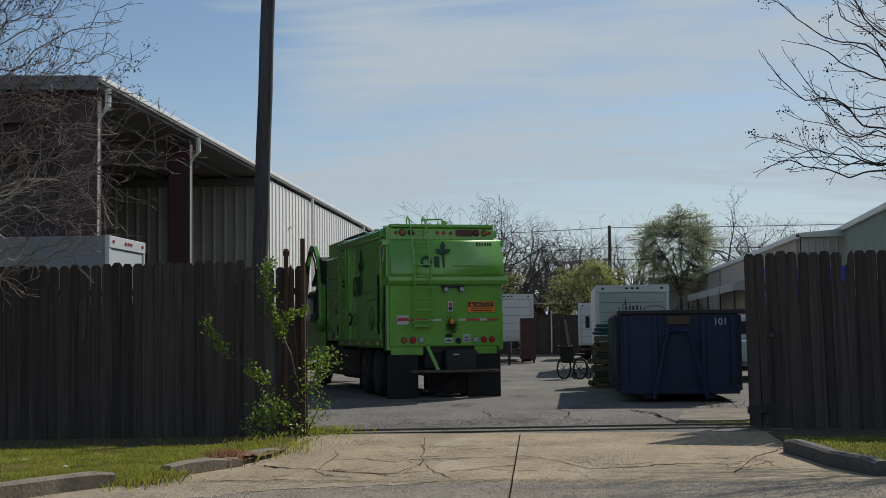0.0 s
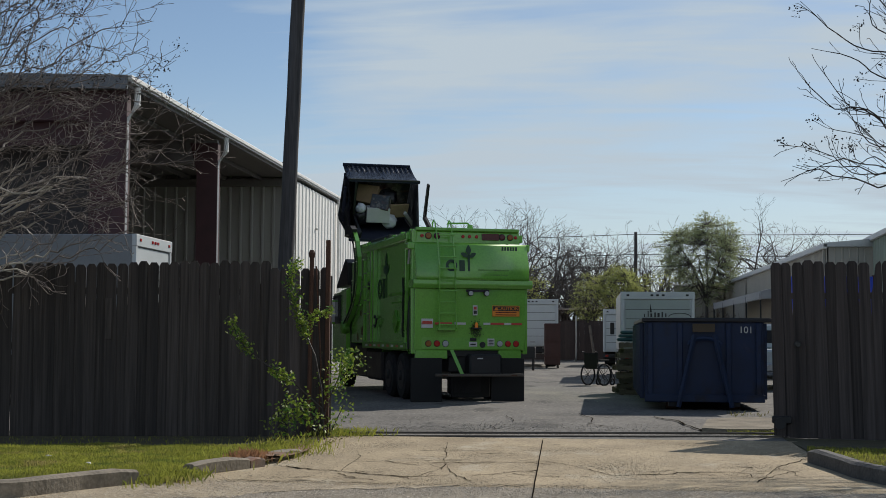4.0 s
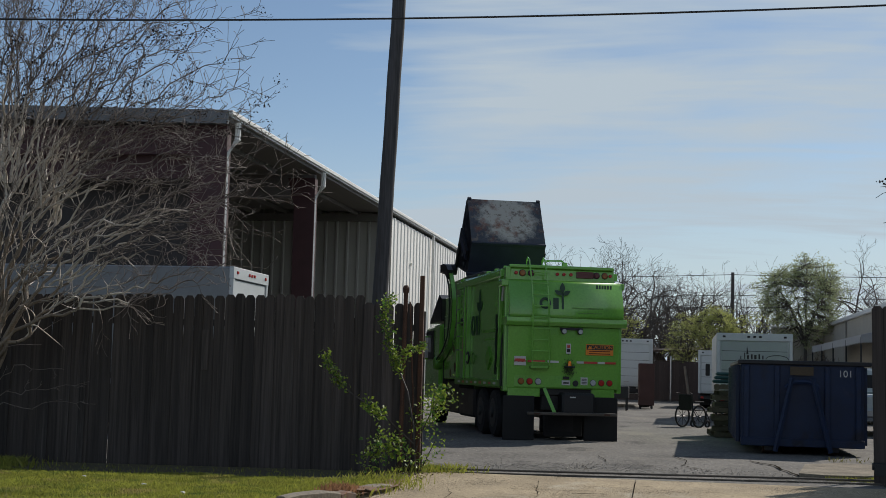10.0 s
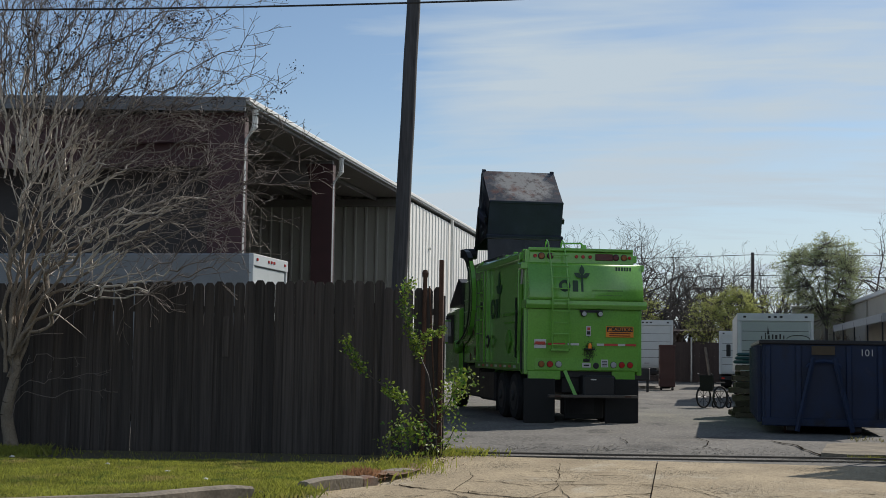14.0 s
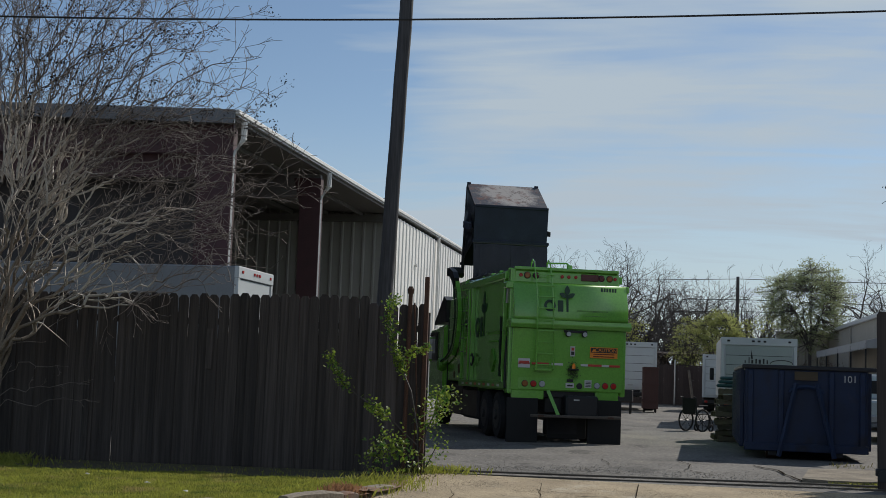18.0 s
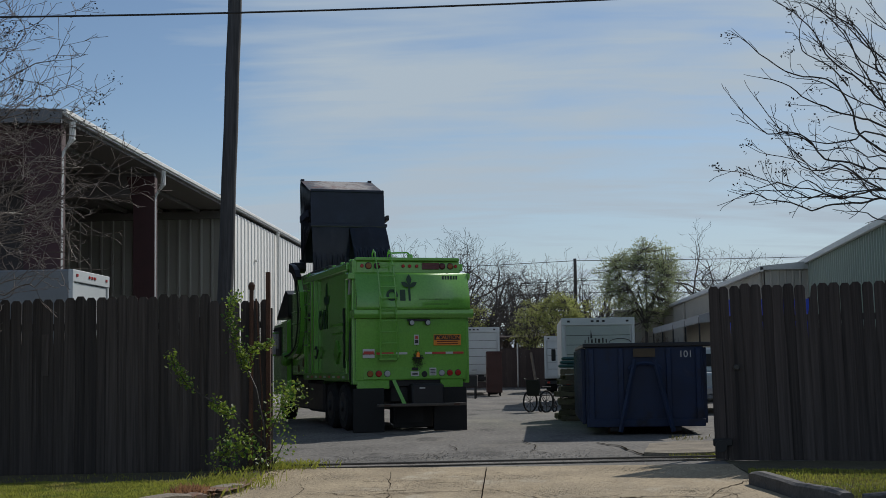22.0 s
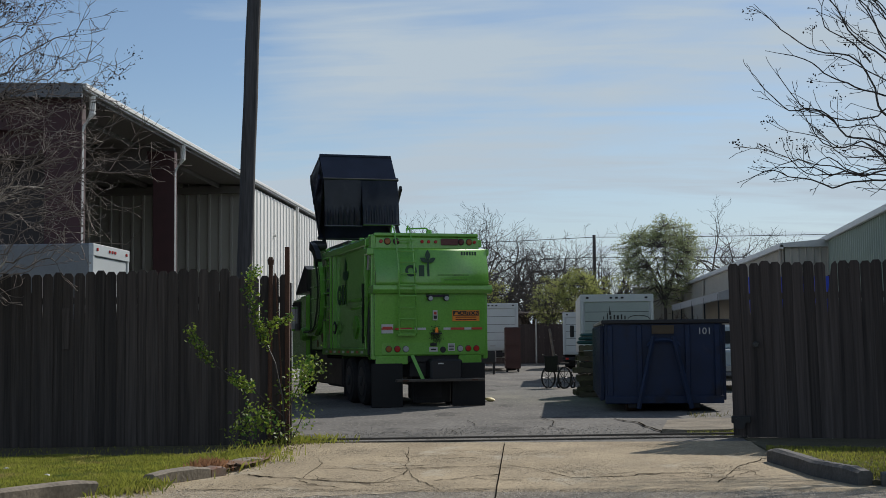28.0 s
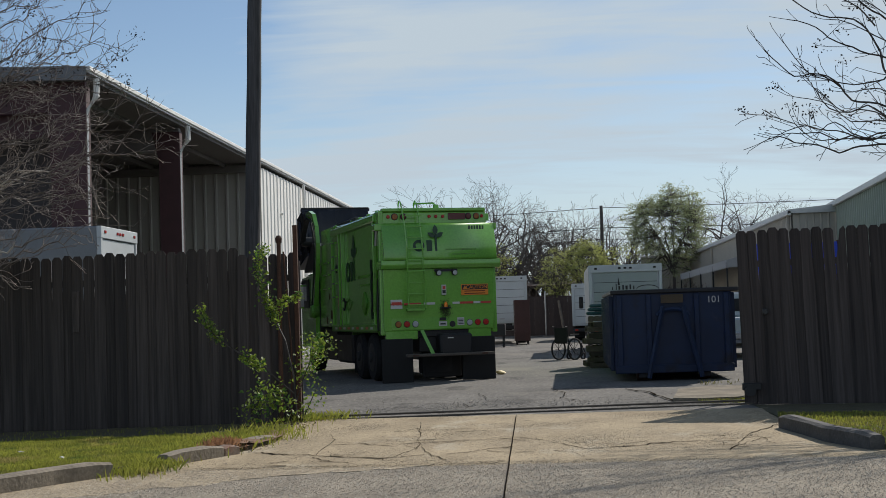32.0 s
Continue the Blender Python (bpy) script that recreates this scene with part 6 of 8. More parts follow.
    # rear underside: flaps, box, step bar, strut
    for x0, x1, z0 in ((-1.29, -0.62, 0.004), (0.46, 1.19, 0.004)):
        part("mud_flap", bx(x0, x1, -0.04, 0.0, z0, 0.92, bev=0.01), "rubber", t)
    part("centre_flap", bx(-0.33, 0.52, 0.3, 0.33, 0.08, 0.62, bev=0.01), "rubber", t)
    part("tank_box", bx(-0.08, 0.62, -0.28, 0.12, 0.56, 1.0, bev=0.04), "black", t)
    part("box_label", bx(0.08, 0.2, -0.29, -0.28, 0.9, 0.925), "white_plain", t)
    bar = part("step_bar", bx(-0.83, 1.08, -0.36, -0.22, 0.535, 0.595, bev=0.012), "rail", t, "dusty steel step bar")
    for x in (-0.7, 0.8):
        part("tape", bx(x, x + 0.13, -0.364, -0.36, 0.55, 0.58), "rust", bar, "worn faded tape")
    bm = bmesh.new()
    pipe(bm, [(-0.42, -0.05, 1.08), (-0.24, -0.3, 0.55)], 0.05, 4)
    part("strut", bm, "green", t)
    part("under_frame", bx(-0.45, 0.45, 0.1, 9.5, 0.62, 0.95, bev=0.02), "black", t)
    part("rear_axle_box", bx(-0.3, 0.35, 0.3, 0.8, 0.15, 0.6, bev=0.03), "black", t)
    # body
    part("body_shell", prism(bmesh.new(), [(0.45, 1.12), (5.5, 1.12), (5.5, 3.5), (5.1, 3.66), (0.45, 3.56)], -H + 0.06, H - 0.06, 0.02), "green", t)
    for s in (-1, 1):
        xs = s * (H - 0.02)
        part("top_tube", bx(xs - 0.07, xs + 0.07, 0.45, 5.4, 3.42, 3.58, bev=0.02), "green", t)
        part("bottom_rail", bx(xs - 0.05, xs + 0.05, 0.45, 5.5, 1.08, 1.24, bev=0.015), "green_dark", t)
        for y in (0.62, 4.1, 4.45):
            part("body_post", bx(xs - 0.05, xs + 0.05, y, y + 0.14, 1.2, 3.45, bev=0.015), "green", t)
        bm = bmesh.new()
        pipe(bm, [(xs + s * 0.05, 0.5, 1.5), (xs + s * 0.05, 0.3, 2.9)], 0.05, 8)
        part("tailgate_cylinder", bm, "green_dark", t)
        bm = bmesh.new()
        pipe(bm, [(xs + s * 0.05, 0.3, 2.9), (xs + s * 0.04, 0.22, 3.3)], 0.03, 8)
        part("cylinder_rod", bm, "metal", t)
        for k in range(9):
            part("side_tape", bx(xs + s * 0.05 - 0.004, xs + s * 0.05 + 0.004, 0.8 + 0.5 * k, 1.05 + 0.5 * k, 1.13, 1.18), "red_tape" if k % 2 else "white_plain", t)
        for k in range(5):
            z = 1.9 + 0.33 * k
            part("step", bx(xs - 0.02, xs + s * 0.1 + 0.02, 4.75, 5.2, z, z + 0.035), "green", t)
        part("fender", prism(bmesh.new(), [(0.5, 1.0), (0.65, 1.14), (3.2, 1.14), (3.35, 1.0), (3.2, 1.06), (0.65, 1.06)], s * 0.55, s * 1.22), "green_dark", t)
    # left side details: emblem, hose reel, grille plate, warning panel
    logo_mark(t, Matrix(((0, 1, 0, -H + 0.046), (-1, 0, 0, 3.15), (0, 0, 1, 2.25), (0, 0, 0, 1))), 1.25)
    bm = bmesh.new()
    pipe(bm, [(-1.26, 4.0 + 0.14 * math.cos(2 * math.pi * k / 12), 1.72 + 0.14 * math.sin(2 * math.pi * k / 12)) for k in range(13)], 0.018, 6, False)
    part("hose_loop", bm, "black", t)
    bm = bmesh.new()
    pipe(bm, [(-1.26, 3.9, 1.64), (-1.27, 3.7, 1.78)], 0.02, 6)
    part("hose_end", bm, "black", t)
    bm = bmesh.new()
    box(bm, -0.02, 0.02, -0.19, 0.19, -0.19, 0.19, bev=0.01)
    part("diamond_plate", bm, "green_dark", t, "grimy diamond placard holder", at=pose(-1.21, 1.9, 1.7, 45, 0, 0))
    bm = bmesh.new()
    pipe(bm, [(-1.3, 0.72 + 0.04 * math.sin(k * 1.9), 1.35 + 0.16 * k) for k in range(9)], 0.026, 6)
    part("hydraulic_hose", bm, "rubber", t)
    part("red_panel", bx(-1.24, -1.2, 4.6, 4.8, 1.6, 2.2), "red_tape", t)
    part("filler_cap", disc(bmesh.new(), (-1.2, 4.9, 2.6), (-1, 0, 0), 0.1, 0.06), "black", t)
    # hopper side sheet with grab rungs, dents and worn red patches
    part("hopper_panel", bx(-1.24, -1.17, 5.55, 7.2, 1.2, 3.3, bev=0.02), "green", t)
    for z in (2.15, 2.5, 2.8):
        part("grab_rung", pipe(bmesh.new(), [(-1.28, 5.75, z), (-1.3, 6.4, z), (-1.28, 7.0, z)], 0.022, 6), "green", t)
    for y, z, r in ((5.7, 1.5, 0.12), (6.3, 1.35, 0.1), (5.9, 1.95, 0.08)):
        part("worn_patch", disc(bmesh.new(), (-1.24, y, z), (-1, 0, 0), r, 0.008, 9), "rust", t)
    part("hinge_bar", bx(-1.27, -1.19, 0.36, 0.46, 1.1, 3.3, bev=0.015), "black", t)
    # top hopper edge and cover
    part("hopper_lip", bx(-1.15, 1.15, 5.4, 5.55, 3.4, 3.72, bev=0.02), "green", t)
    for s in (-1, 1):
        part("hopper_side", bx(s * 1.12 - 0.05, s * 1.12 + 0.05, 5.5, 7.3, 1.2, 3.7, bev=0.02), "green", t)
    part("hopper_floor", bx(-1.1, 1.1, 5.5, 7.3, 1.2, 1.4), "green_dark", t)
    part("hopper_front", bx(-1.15, 1.15, 7.25, 7.35, 1.2, 3.55), "green", t)
    part("roof_bar", bx(-1.1, -0.6, 3.2, 5.6, 3.66, 3.74, bev=0.01), "hub", t, "grey top cover")
    part("roof_rail", bx(-1.12, -1.0, 0.6, 4.2, 3.58, 3.66, bev=0.01), "green", t)
    for k in range(4):
        part("roof_lug", bx(-1.12, -1.03, 0.9 + 0.9 * k, 1.02 + 0.9 * k, 3.65, 3.7, bev=0.01), "green", t)
    # cab
    bm = bmesh.new()
    prism(bm, [(7.5, 0.6), (9.7, 0.6), (9.75, 1.6), (9.6, 2.58), (7.5, 2.64)], -1.32, 1.24, 0.06)
    part("cab", bm, "green", t)
    for s in (-1, 1):
        xw = -1.335 if s < 0 else 1.255
        w = part("cab_window", bx(xw - 0.02, xw + 0.02, 8.35, 9.45, 1.7, 2.48, bev=0.01), "black", t, "black-framed cab window")
        part("pane", bx(xw - 0.028, xw + 0.028, 8.6, 9.2, 1.9, 2.38, bev=0.004), "glass", w)
        mr = part("mirror", bx(s * 1.42 - 0.1, s * 1.42 + 0.1, 9.1, 9.2, 1.7, 2.35, bev=0.03), "green", t)
        part("mirror_glass", bx(s * 1.42 - 0.08, s * 1.42 + 0.08, 9.085, 9.1, 1.75, 2.3), "metal", mr)
        part("mirror_arm", pipe(bmesh.new(), [(s * 1.15, 9.2, 2.4), (s * 1.42, 9.15, 2.4)], 0.02, 6), "black", t)
    # tanks and guards low along both sides
    for s in (-1, 1):
        part("side_tank", bx(s * 0.9 - 0.25, s * 0.9 + 0.25, 3.7, 5.6, 0.32, 1.05, bev=0.06), "black", t)
        part("side_guard_panel", bx(s * 1.0 - 0.12, s * 1.0 + 0.12, 5.7, 7.9, 0.35, 1.15, bev=0.04), "black", t)
        part("front_flap", bx(s * 0.85 - 0.32, s * 0.85 + 0.32, 3.36, 3.39, 0.12, 1.0), "rubber", t)
    # dark visor and louvred back of the cab
    part("cab_visor", prism(bmesh.new(), [(7.5, 2.72), (7.5, 3.3), (7.9, 3.42), (9.2, 2.76), (9.2, 2.68)], -1.3, 1.2, 0.01), "black", t)
    part("cab_back", bx(-1.22, 1.22, 7.42, 7.5, 0.9, 2.75, bev=0.01), "black", t)
    for s in (-1, 1):
        for y in (1.35, 2.65):
            wheel(t, s * 0.92, y, 0.52, 0.55, "rear_wheel")
        wheel(t, s * 1.02, 8.9, 0.52, 0.32, "front_wheel")
    # right side: bright exhaust guard
    bm = bmesh.new()
    pipe(bm, [(1.3, 3.3, 0.75), (1.3, 3.3, 2.3), (1.3, 3.1, 2.5)], 0.07, 10)
    part("side_guard", bm, "trim", t)
    return t


truck = build_truck()


# the two lifting arms: a gooseneck turning on its pivot, with a fork at its end
ARM_PIVOT, ARM_TIP = (7.6, 1.6), (2.3, -0.95)


def beam(bm, pts, x0, x1, wide):
    """A flat curved beam along points in y and z."""
    up, lo = [], []
    for i, (y, z) in enumerate(pts):
        a, b = pts[max(i - 1, 0)], pts[min(i + 1, len(pts) - 1)]
        d = Vector((b[0] - a[0], b[1] - a[1])).normalized()
        w = wide if i < len(pts) - 2 else wide * 0.8
        up.append((y - d.y * w, z + d.x * w)); lo.append((y + d.y * w, z - d.x * w))
    rings = [[bm.verts.new(c) for c in ((x0, *u), (x1, *u), (x1, *l), (x0, *l))] for u, l in zip(up, lo)]
    for a, b in zip(rings, rings[1:]):
        for k in range(4):
            bm.faces.new((a[k], a[(k + 1) % 4], b[(k + 1) % 4], b[k]))
    bm.faces.new(rings[0]); bm.faces.new(rings[-1])
    return bm


GOOSE = [(-0.1, -0.15), (0.1, 0.05), (0.35, 0.3), (0.75, 0.66), (1.15, 0.98), (1.5, 1.12), (1.95, 1.1), (2.35, 0.86), (2.6, 0.45), (2.66, 0.0)]
arms, forks = [], []
for s in (-1, 1):
    ar = part("lift_arm", beam(bmesh.new(), GOOSE, s * 1.27, s * 1.37, 0.075), "green", truck, "green curved lifting arm", at=pose(0, *ARM_PIVOT))
    part("arm_head", beam(bmesh.new(), [(2.67, 0.06), (2.64, -0.25), (2.52, -0.6), ARM_TIP], s * 1.28, s * 1.41, 0.13), "black", ar)
    part("arm_hose", pipe(bmesh.new(), [(s * 1.4, y - 0.08, z - 0.1 - 0.03 * (k % 2)) for k, (y, z) in enumerate(GOOSE[1:])], 0.022, 6), "rubber", ar, "black hydraulic hose")
    part("arm_pin", disc(bmesh.new(), (s * 1.24, 0, 0), (s, 0, 0), 0.18, 0.2), "green_dark", ar)
    fk = part("fork", prism(bmesh.new(), [(-0.1, 0.08), (0.08, 0.1), (0.1, -1.08), (1.0, -1.12), (1.0, -1.24), (-0.05, -1.26)], s * 0.97, s * 1.03), "black", ar, "black steel fork", at=pose(0, *ARM_TIP))
    part("fork_hub", disc(bmesh.new(), (s * 1.0, 0, 0), (s, 0, 0), 0.14, 0.36), "black", fk)
    arms.append(ar)
    forks.append(fk)


# ---- the lifted bin with two hinged lids ----
BW = 0.95
PROFILE = [(-0.72, -0.7), (-0.62, -0.82), (0.68, -0.3), (0.72, 0.58), (-0.72, 1.3)]


def build_bin():
    t = thing("front_load_bin", "battered black steel front-load bin with two plastic lids", "dumpster")
    (ay, az), (by, bz), (cy, cz), (dy, dz), (ey, ez) = PROFILE

    def plate(name, p, q, material, th=0.03, label="", x=BW):
        p, q = Vector((0, *p)), Vector((0, *q))
        d = (q - p).normalized()
        n = Vector((0, -d.z, d.y)) * th
        bm = bmesh.new()
        prism(bm, [(v.y, v.z) for v in (p, q, q + n, p + n)], -x, x)
        return part(name, bm, material, t, label)

    plate("heel_plate", (ay, az), (by, bz), "bin")
    plate("floor_plate", (by, bz), (cy, cz), "bin_floor", 0.03, "scraped and rusty floor plate")
    plate("far_wall", (cy, cz), (dy, dz), "bin")
    plate("near_wall", (ey, ez), (ay, az), "bin")
    for s in (-1, 1):
        bm = bmesh.new()
        nu, nv = 16, 14
        grid = []
        for i in range(nu + 1):
            u = i / nu
            lo = Vector((0, *PROFILE[0])).lerp(Vector((0, *PROFILE[1])), u / 0.07) if u < 0.07 else Vector((0, *PROFILE[1])).lerp(Vector((0, *PROFILE[2])), (u - 0.07) / 0.93)
            hi = Vector((0, *PROFILE[4])).lerp(Vector((0, *PROFILE[3])), u)
            col = []
            for j in range(nv + 1):
                p = lo.lerp(hi, j / nv)
                edge = min(1.0, 4 * min(u, 1 - u, j / nv, 1 - j / nv))
                dent = (0.11 * noise.noise(Vector((s * 3, p.y * 2.2, p.z * 2.2))) + 0.03 * noise.noise(Vector((s * 5, p.y * 6, p.z * 4)))) * edge
                col.append(bm.verts.new((s * BW + dent, p.y, p.z)))
            grid.append(col)
        for a, b in zip(grid, grid[1:]):
            for j in range(nv):
                bm.faces.new((a[j], b[j], b[j + 1], a[j + 1]))
        bmesh.ops.solidify(bm, geom=bm.faces[:], thickness=0.02)
        part("side_wall", bm, "bin_side", t, "dented steel side", smooth=True)
        # fork pocket and dented stiffener
        part("fork_pocket", bx(s * (BW + 0.035) - 0.03, s * (BW + 0.035) + 0.03, -0.5, 0.45, 0.15, 0.33, bev=0.01), "bin", t)
        part("corner_lug", bx(s * (BW - 0.05) - 0.05, s * (BW - 0.05) + 0.05, -0.66, -0.59, -0.86, -0.78, bev=0.01), "bin", t)
    part("rim", bx(-BW - 0.03, BW + 0.05, 0.69, 0.77, 0.53, 0.61, bev=0.012), "bin", t)
    part("rim", bx(-BW - 0.03, BW + 0.03, -0.77, -0.69, 1.25, 1.33, bev=0.012), "bin", t)
    part("floor_edge", bx(-BW, BW, 0.65, 0.71, -0.35, -0.28, bev=0.012), "bin", t)
    return t


def lid_mesh(w, ln):
    """A lid lying along -y from its hinge at the origin, with ribs that fade toward the hinge."""
    bm = bmesh.new()
    nx, ny = 28, 14
    g = []
    for j in range(ny + 1):
        v = j / ny
        row = []
        for i in range(nx + 1):
            u = i / nx
            rib = 0.03 * (1 if (i % 4) in (1, 2) else 0) * min(1.0, max(0.0, (v - 0.58) * 7)) * (1 if 0 < i < nx else 0)
            bow = 0.05 * math.sin(math.pi * v) + 0.03 * noise.noise(Vector((u * 3, v * 2, w * 9)))
            row.append(bm.verts.new(((u - 0.5) * w, -v * ln, rib + bow)))
        g.append(row)
    for j in range(ny):
        for i in range(nx):
            bm.faces.new((g[j][i], g[j][i + 1], g[j + 1][i + 1], g[j + 1][i]))
    geom = bm.faces[:]
    bmesh.ops.solidify(bm, geom=geom, thickness=0.012)
    box(bm, -w / 2, w / 2, -ln - 0.02, -ln + 0.02, -0.04, 0.05, bev=0.01)
    return bm


bin_thing = build_bin()
lids = []
for s in (-1, 1):
    lids.append(part("lid", lid_mesh(0.952, 1.21), "lid", bin_thing, "ribbed black plastic lid", at=pose(s * 0.477, 0.76, 0.6)))


part("hinge_rod", pipe(bmesh.new(), [(-0.97, 0.77, 0.615), (0.97, 0.77, 0.615)], 0.022, 8), "hub", bin_thing, "worn steel hinge rod")


# ---- trees ----
class Twigs:
    """Collects thin three-sided branches as plain lists."""

    def __init__(self, seed):
        self.v, self.f, self.tips, self.r = [], [], [], random.Random(seed)
        self.lv, self.lf, self.hv, self.hf, self.split = [], [], [], [], False

    def seg(self, p, q, r0, r1, n=3, limb=False):
        V, F = (self.v, self.f)
        if limb and self.split:
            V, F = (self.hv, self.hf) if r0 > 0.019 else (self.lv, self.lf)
        d = (q - p)
        if d.length < 1e-5:
            return
        d.normalize()
        u = d.cross(Vector((0.3, 0.2, 0.93))).normalized()
        w = d.cross(u)
        i = len(V)
        for c, r in ((p, r0), (q, r1)):
            for k in range(n):
                a = 2 * math.pi * k / n
                V.append(tuple(c + u * (r * math.cos(a)) + w * (r * math.sin(a))))
        for k in range(n):
            F.append((i + k, i + (k + 1) % n, i + n + (k + 1) % n, i + n + k))

    def grow(self, p, d, ln, r, depth, lift=0.1, wander=0.25, spread=0.6, kids=(2, 3), shrink=0.72, rmin=0.0025, steps=4, sides=5):
        rng = self.r
        d = d.normalized()
        rr = r
        end = max(r * 0.62, rmin)
        for k in range(steps):
            q = p + d * (ln / steps)
            r2 = r + (end - r) * (k + 1) / steps
            self.seg(p, q, rr, r2, sides if r > 0.02 else 3, depth > 0)
            p, rr = q, r2
            d = (d + Vector((rng.gauss(0, wander), rng.gauss(0, wander), rng.gauss(0, wander) + lift)) * 0.35).normalized()
            if depth > 0 and k >= 1 and k < steps - 1 and rng.random() < 0.75:
                side = (d + Vector((rng.gauss(0, spread), rng.gauss(0, spread), rng.gauss(0, spread * 0.7)))).normalized()
                self.grow(p, side, ln * shrink * rng.uniform(0.5, 0.9), r2 * 0.6, depth - 1, lift, wander, spread, kids, shrink, rmin, max(2, steps - 1), sides)
        if depth > 0:
            for _ in range(rng.randint(*kids)):
                side = (d + Vector((rng.gauss(0, spread), rng.gauss(0, spread), rng.gauss(0, spread * 0.7)))).normalized()
                self.grow(p, side, ln * shrink * rng.uniform(0.7, 1.1), rr * 0.75, depth - 1, lift, wander, spread, kids, shrink, rmin, max(2, steps - 1), sides)
        else:
            self.tips.append((p, d))

    def wand(self, p, d, ln, r, level, lift=0.1, rmin=0.003, density=0.5, step=0.085, wild=0.2, limb=True):
        """A crooked shoot with side shoots on both sides, thinning to its tip; low wood stays pale further out, as if
        sunlit.
        """
        rng = self.r
        d = d.normalized()
        n = max(3, int(ln / step))
        bend = Vector((rng.gauss(0, 1), rng.gauss(0, 1), rng.gauss(0, 1))) * (0.035 * wild / 0.2)
        r0 = r
        for k in range(n):
            u = (k + 1) / n
            d = d + bend + Vector((0, 0, lift * 0.1))
            if rng.random() < 0.4:
                d = d + Vector((rng.gauss(0, wild), rng.gauss(0, wild), rng.gauss(0, wild)))
            d.normalize()
            q = p + d * (ln / n)
            r1 = max(r * (1 - 0.75 * u), rmin)
            # below 4.2 m thinner wood gets the pale colour, for sun glints
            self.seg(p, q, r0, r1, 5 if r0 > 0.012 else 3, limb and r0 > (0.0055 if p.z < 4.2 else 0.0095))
            p, r0 = q, r1
            if level > 0 and k >= 1 and rng.random() < density:
                out = Vector((rng.gauss(0, 1), rng.gauss(0, 1), rng.gauss(0.25, 1)))
                out = (out - d * out.dot(d)).normalized()
                g = d + out * rng.uniform(0.45, 1.1)
                self.wand(p, g, ln * rng.uniform(0.28, 0.62) * (1.15 - 0.55 * u), max(r1 * 0.62, rmin), level - 1, lift, rmin, density, step * 0.85, wild, limb)
        self.tips.append((p, d))

    def limb(self, pts, r0, r1, side, level=2, lift=0.1, rmin=0.003, density=0.5, bare=0.15, wob=0.03, step=0.1, wild=0.2):
        """A main limb led by a few points, set with shoots."""
        rng = self.r
        pts = [Vector(p) for p in pts]
        line = []
        for i in range(len(pts) - 1):
            a, b, c, e = pts[max(i - 1, 0)], pts[i], pts[i + 1], pts[min(i + 2, len(pts) - 1)]
            n = max(2, int((c - b).length / step))
            for k in range(n):
                u = k / n
                line.append(0.5 * (2 * b + (c - a) * u + (2 * a - 5 * b + 4 * c - e) * u * u + (3 * b - a - 3 * c + e) * u ** 3))
        line.append(pts[-1])
        off = Vector((0, 0, 0))
        n = len(line) - 1
        p, ra = line[0], r0
        for k in range(1, n + 1):
            u = k / n
            off = off * 0.9 + Vector((rng.gauss(0, wob), rng.gauss(0, wob), rng.gauss(0, wob)))
            q = line[k] + off * min(1, 4 * u)
            rb = r0 + (r1 - r0) * u ** 0.8
            self.seg(p, q, ra, rb, 7 if ra > 0.02 else 5, ra > 0.011)
            d = (q - p).normalized()
            p, ra = q, rb
            if u > bare and rng.random() < density * 1.5:
                out = Vector((rng.gauss(0, 1), rng.gauss(0, 1), rng.gauss(0.35, 0.9)))
                out = (out - d * out.dot(d)).normalized()
                self.wand(p, d + out * rng.uniform(0.4, 1.0), side * rng.uniform(0.5, 1.25), max(rb * 0.55, rmin), level, lift, rmin, density, step * 0.85, wild)
        self.wand(p, d, side * 0.7, ra, 1, lift, rmin, density, step * 0.85, wild)


def clump(tips, rng, n, size, material, name, parent, label="", spread=0.1, chance=1.0):
    """Small leaves or pods, as folded quads, round branch tips."""
    vs, fs = [], []
    for p, d in tips:
        if rng.random() > chance:
            continue
        for _ in range(n):
            c = p + Vector((rng.gauss(0, spread), rng.gauss(0, spread), rng.gauss(0, spread)))
            a = Vector((rng.gauss(0, 1), rng.gauss(0, 1), rng.gauss(0, 1))).normalized()
            b = a.cross(Vector((rng.gauss(0, 1), rng.gauss(0, 1), rng.gauss(0, 1)))).normalized()
            s = size * rng.uniform(0.6, 1.4)
            i = len(vs)
            vs += [tuple(c - a * s), tuple(c + b * s * 0.6), tuple(c + a * s), tuple(c - b * s * 0.6)]
            fs += [(i, i + 1, i + 2), (i, i + 2, i + 3)]
    return raw(name, vs, fs, material, parent, label)


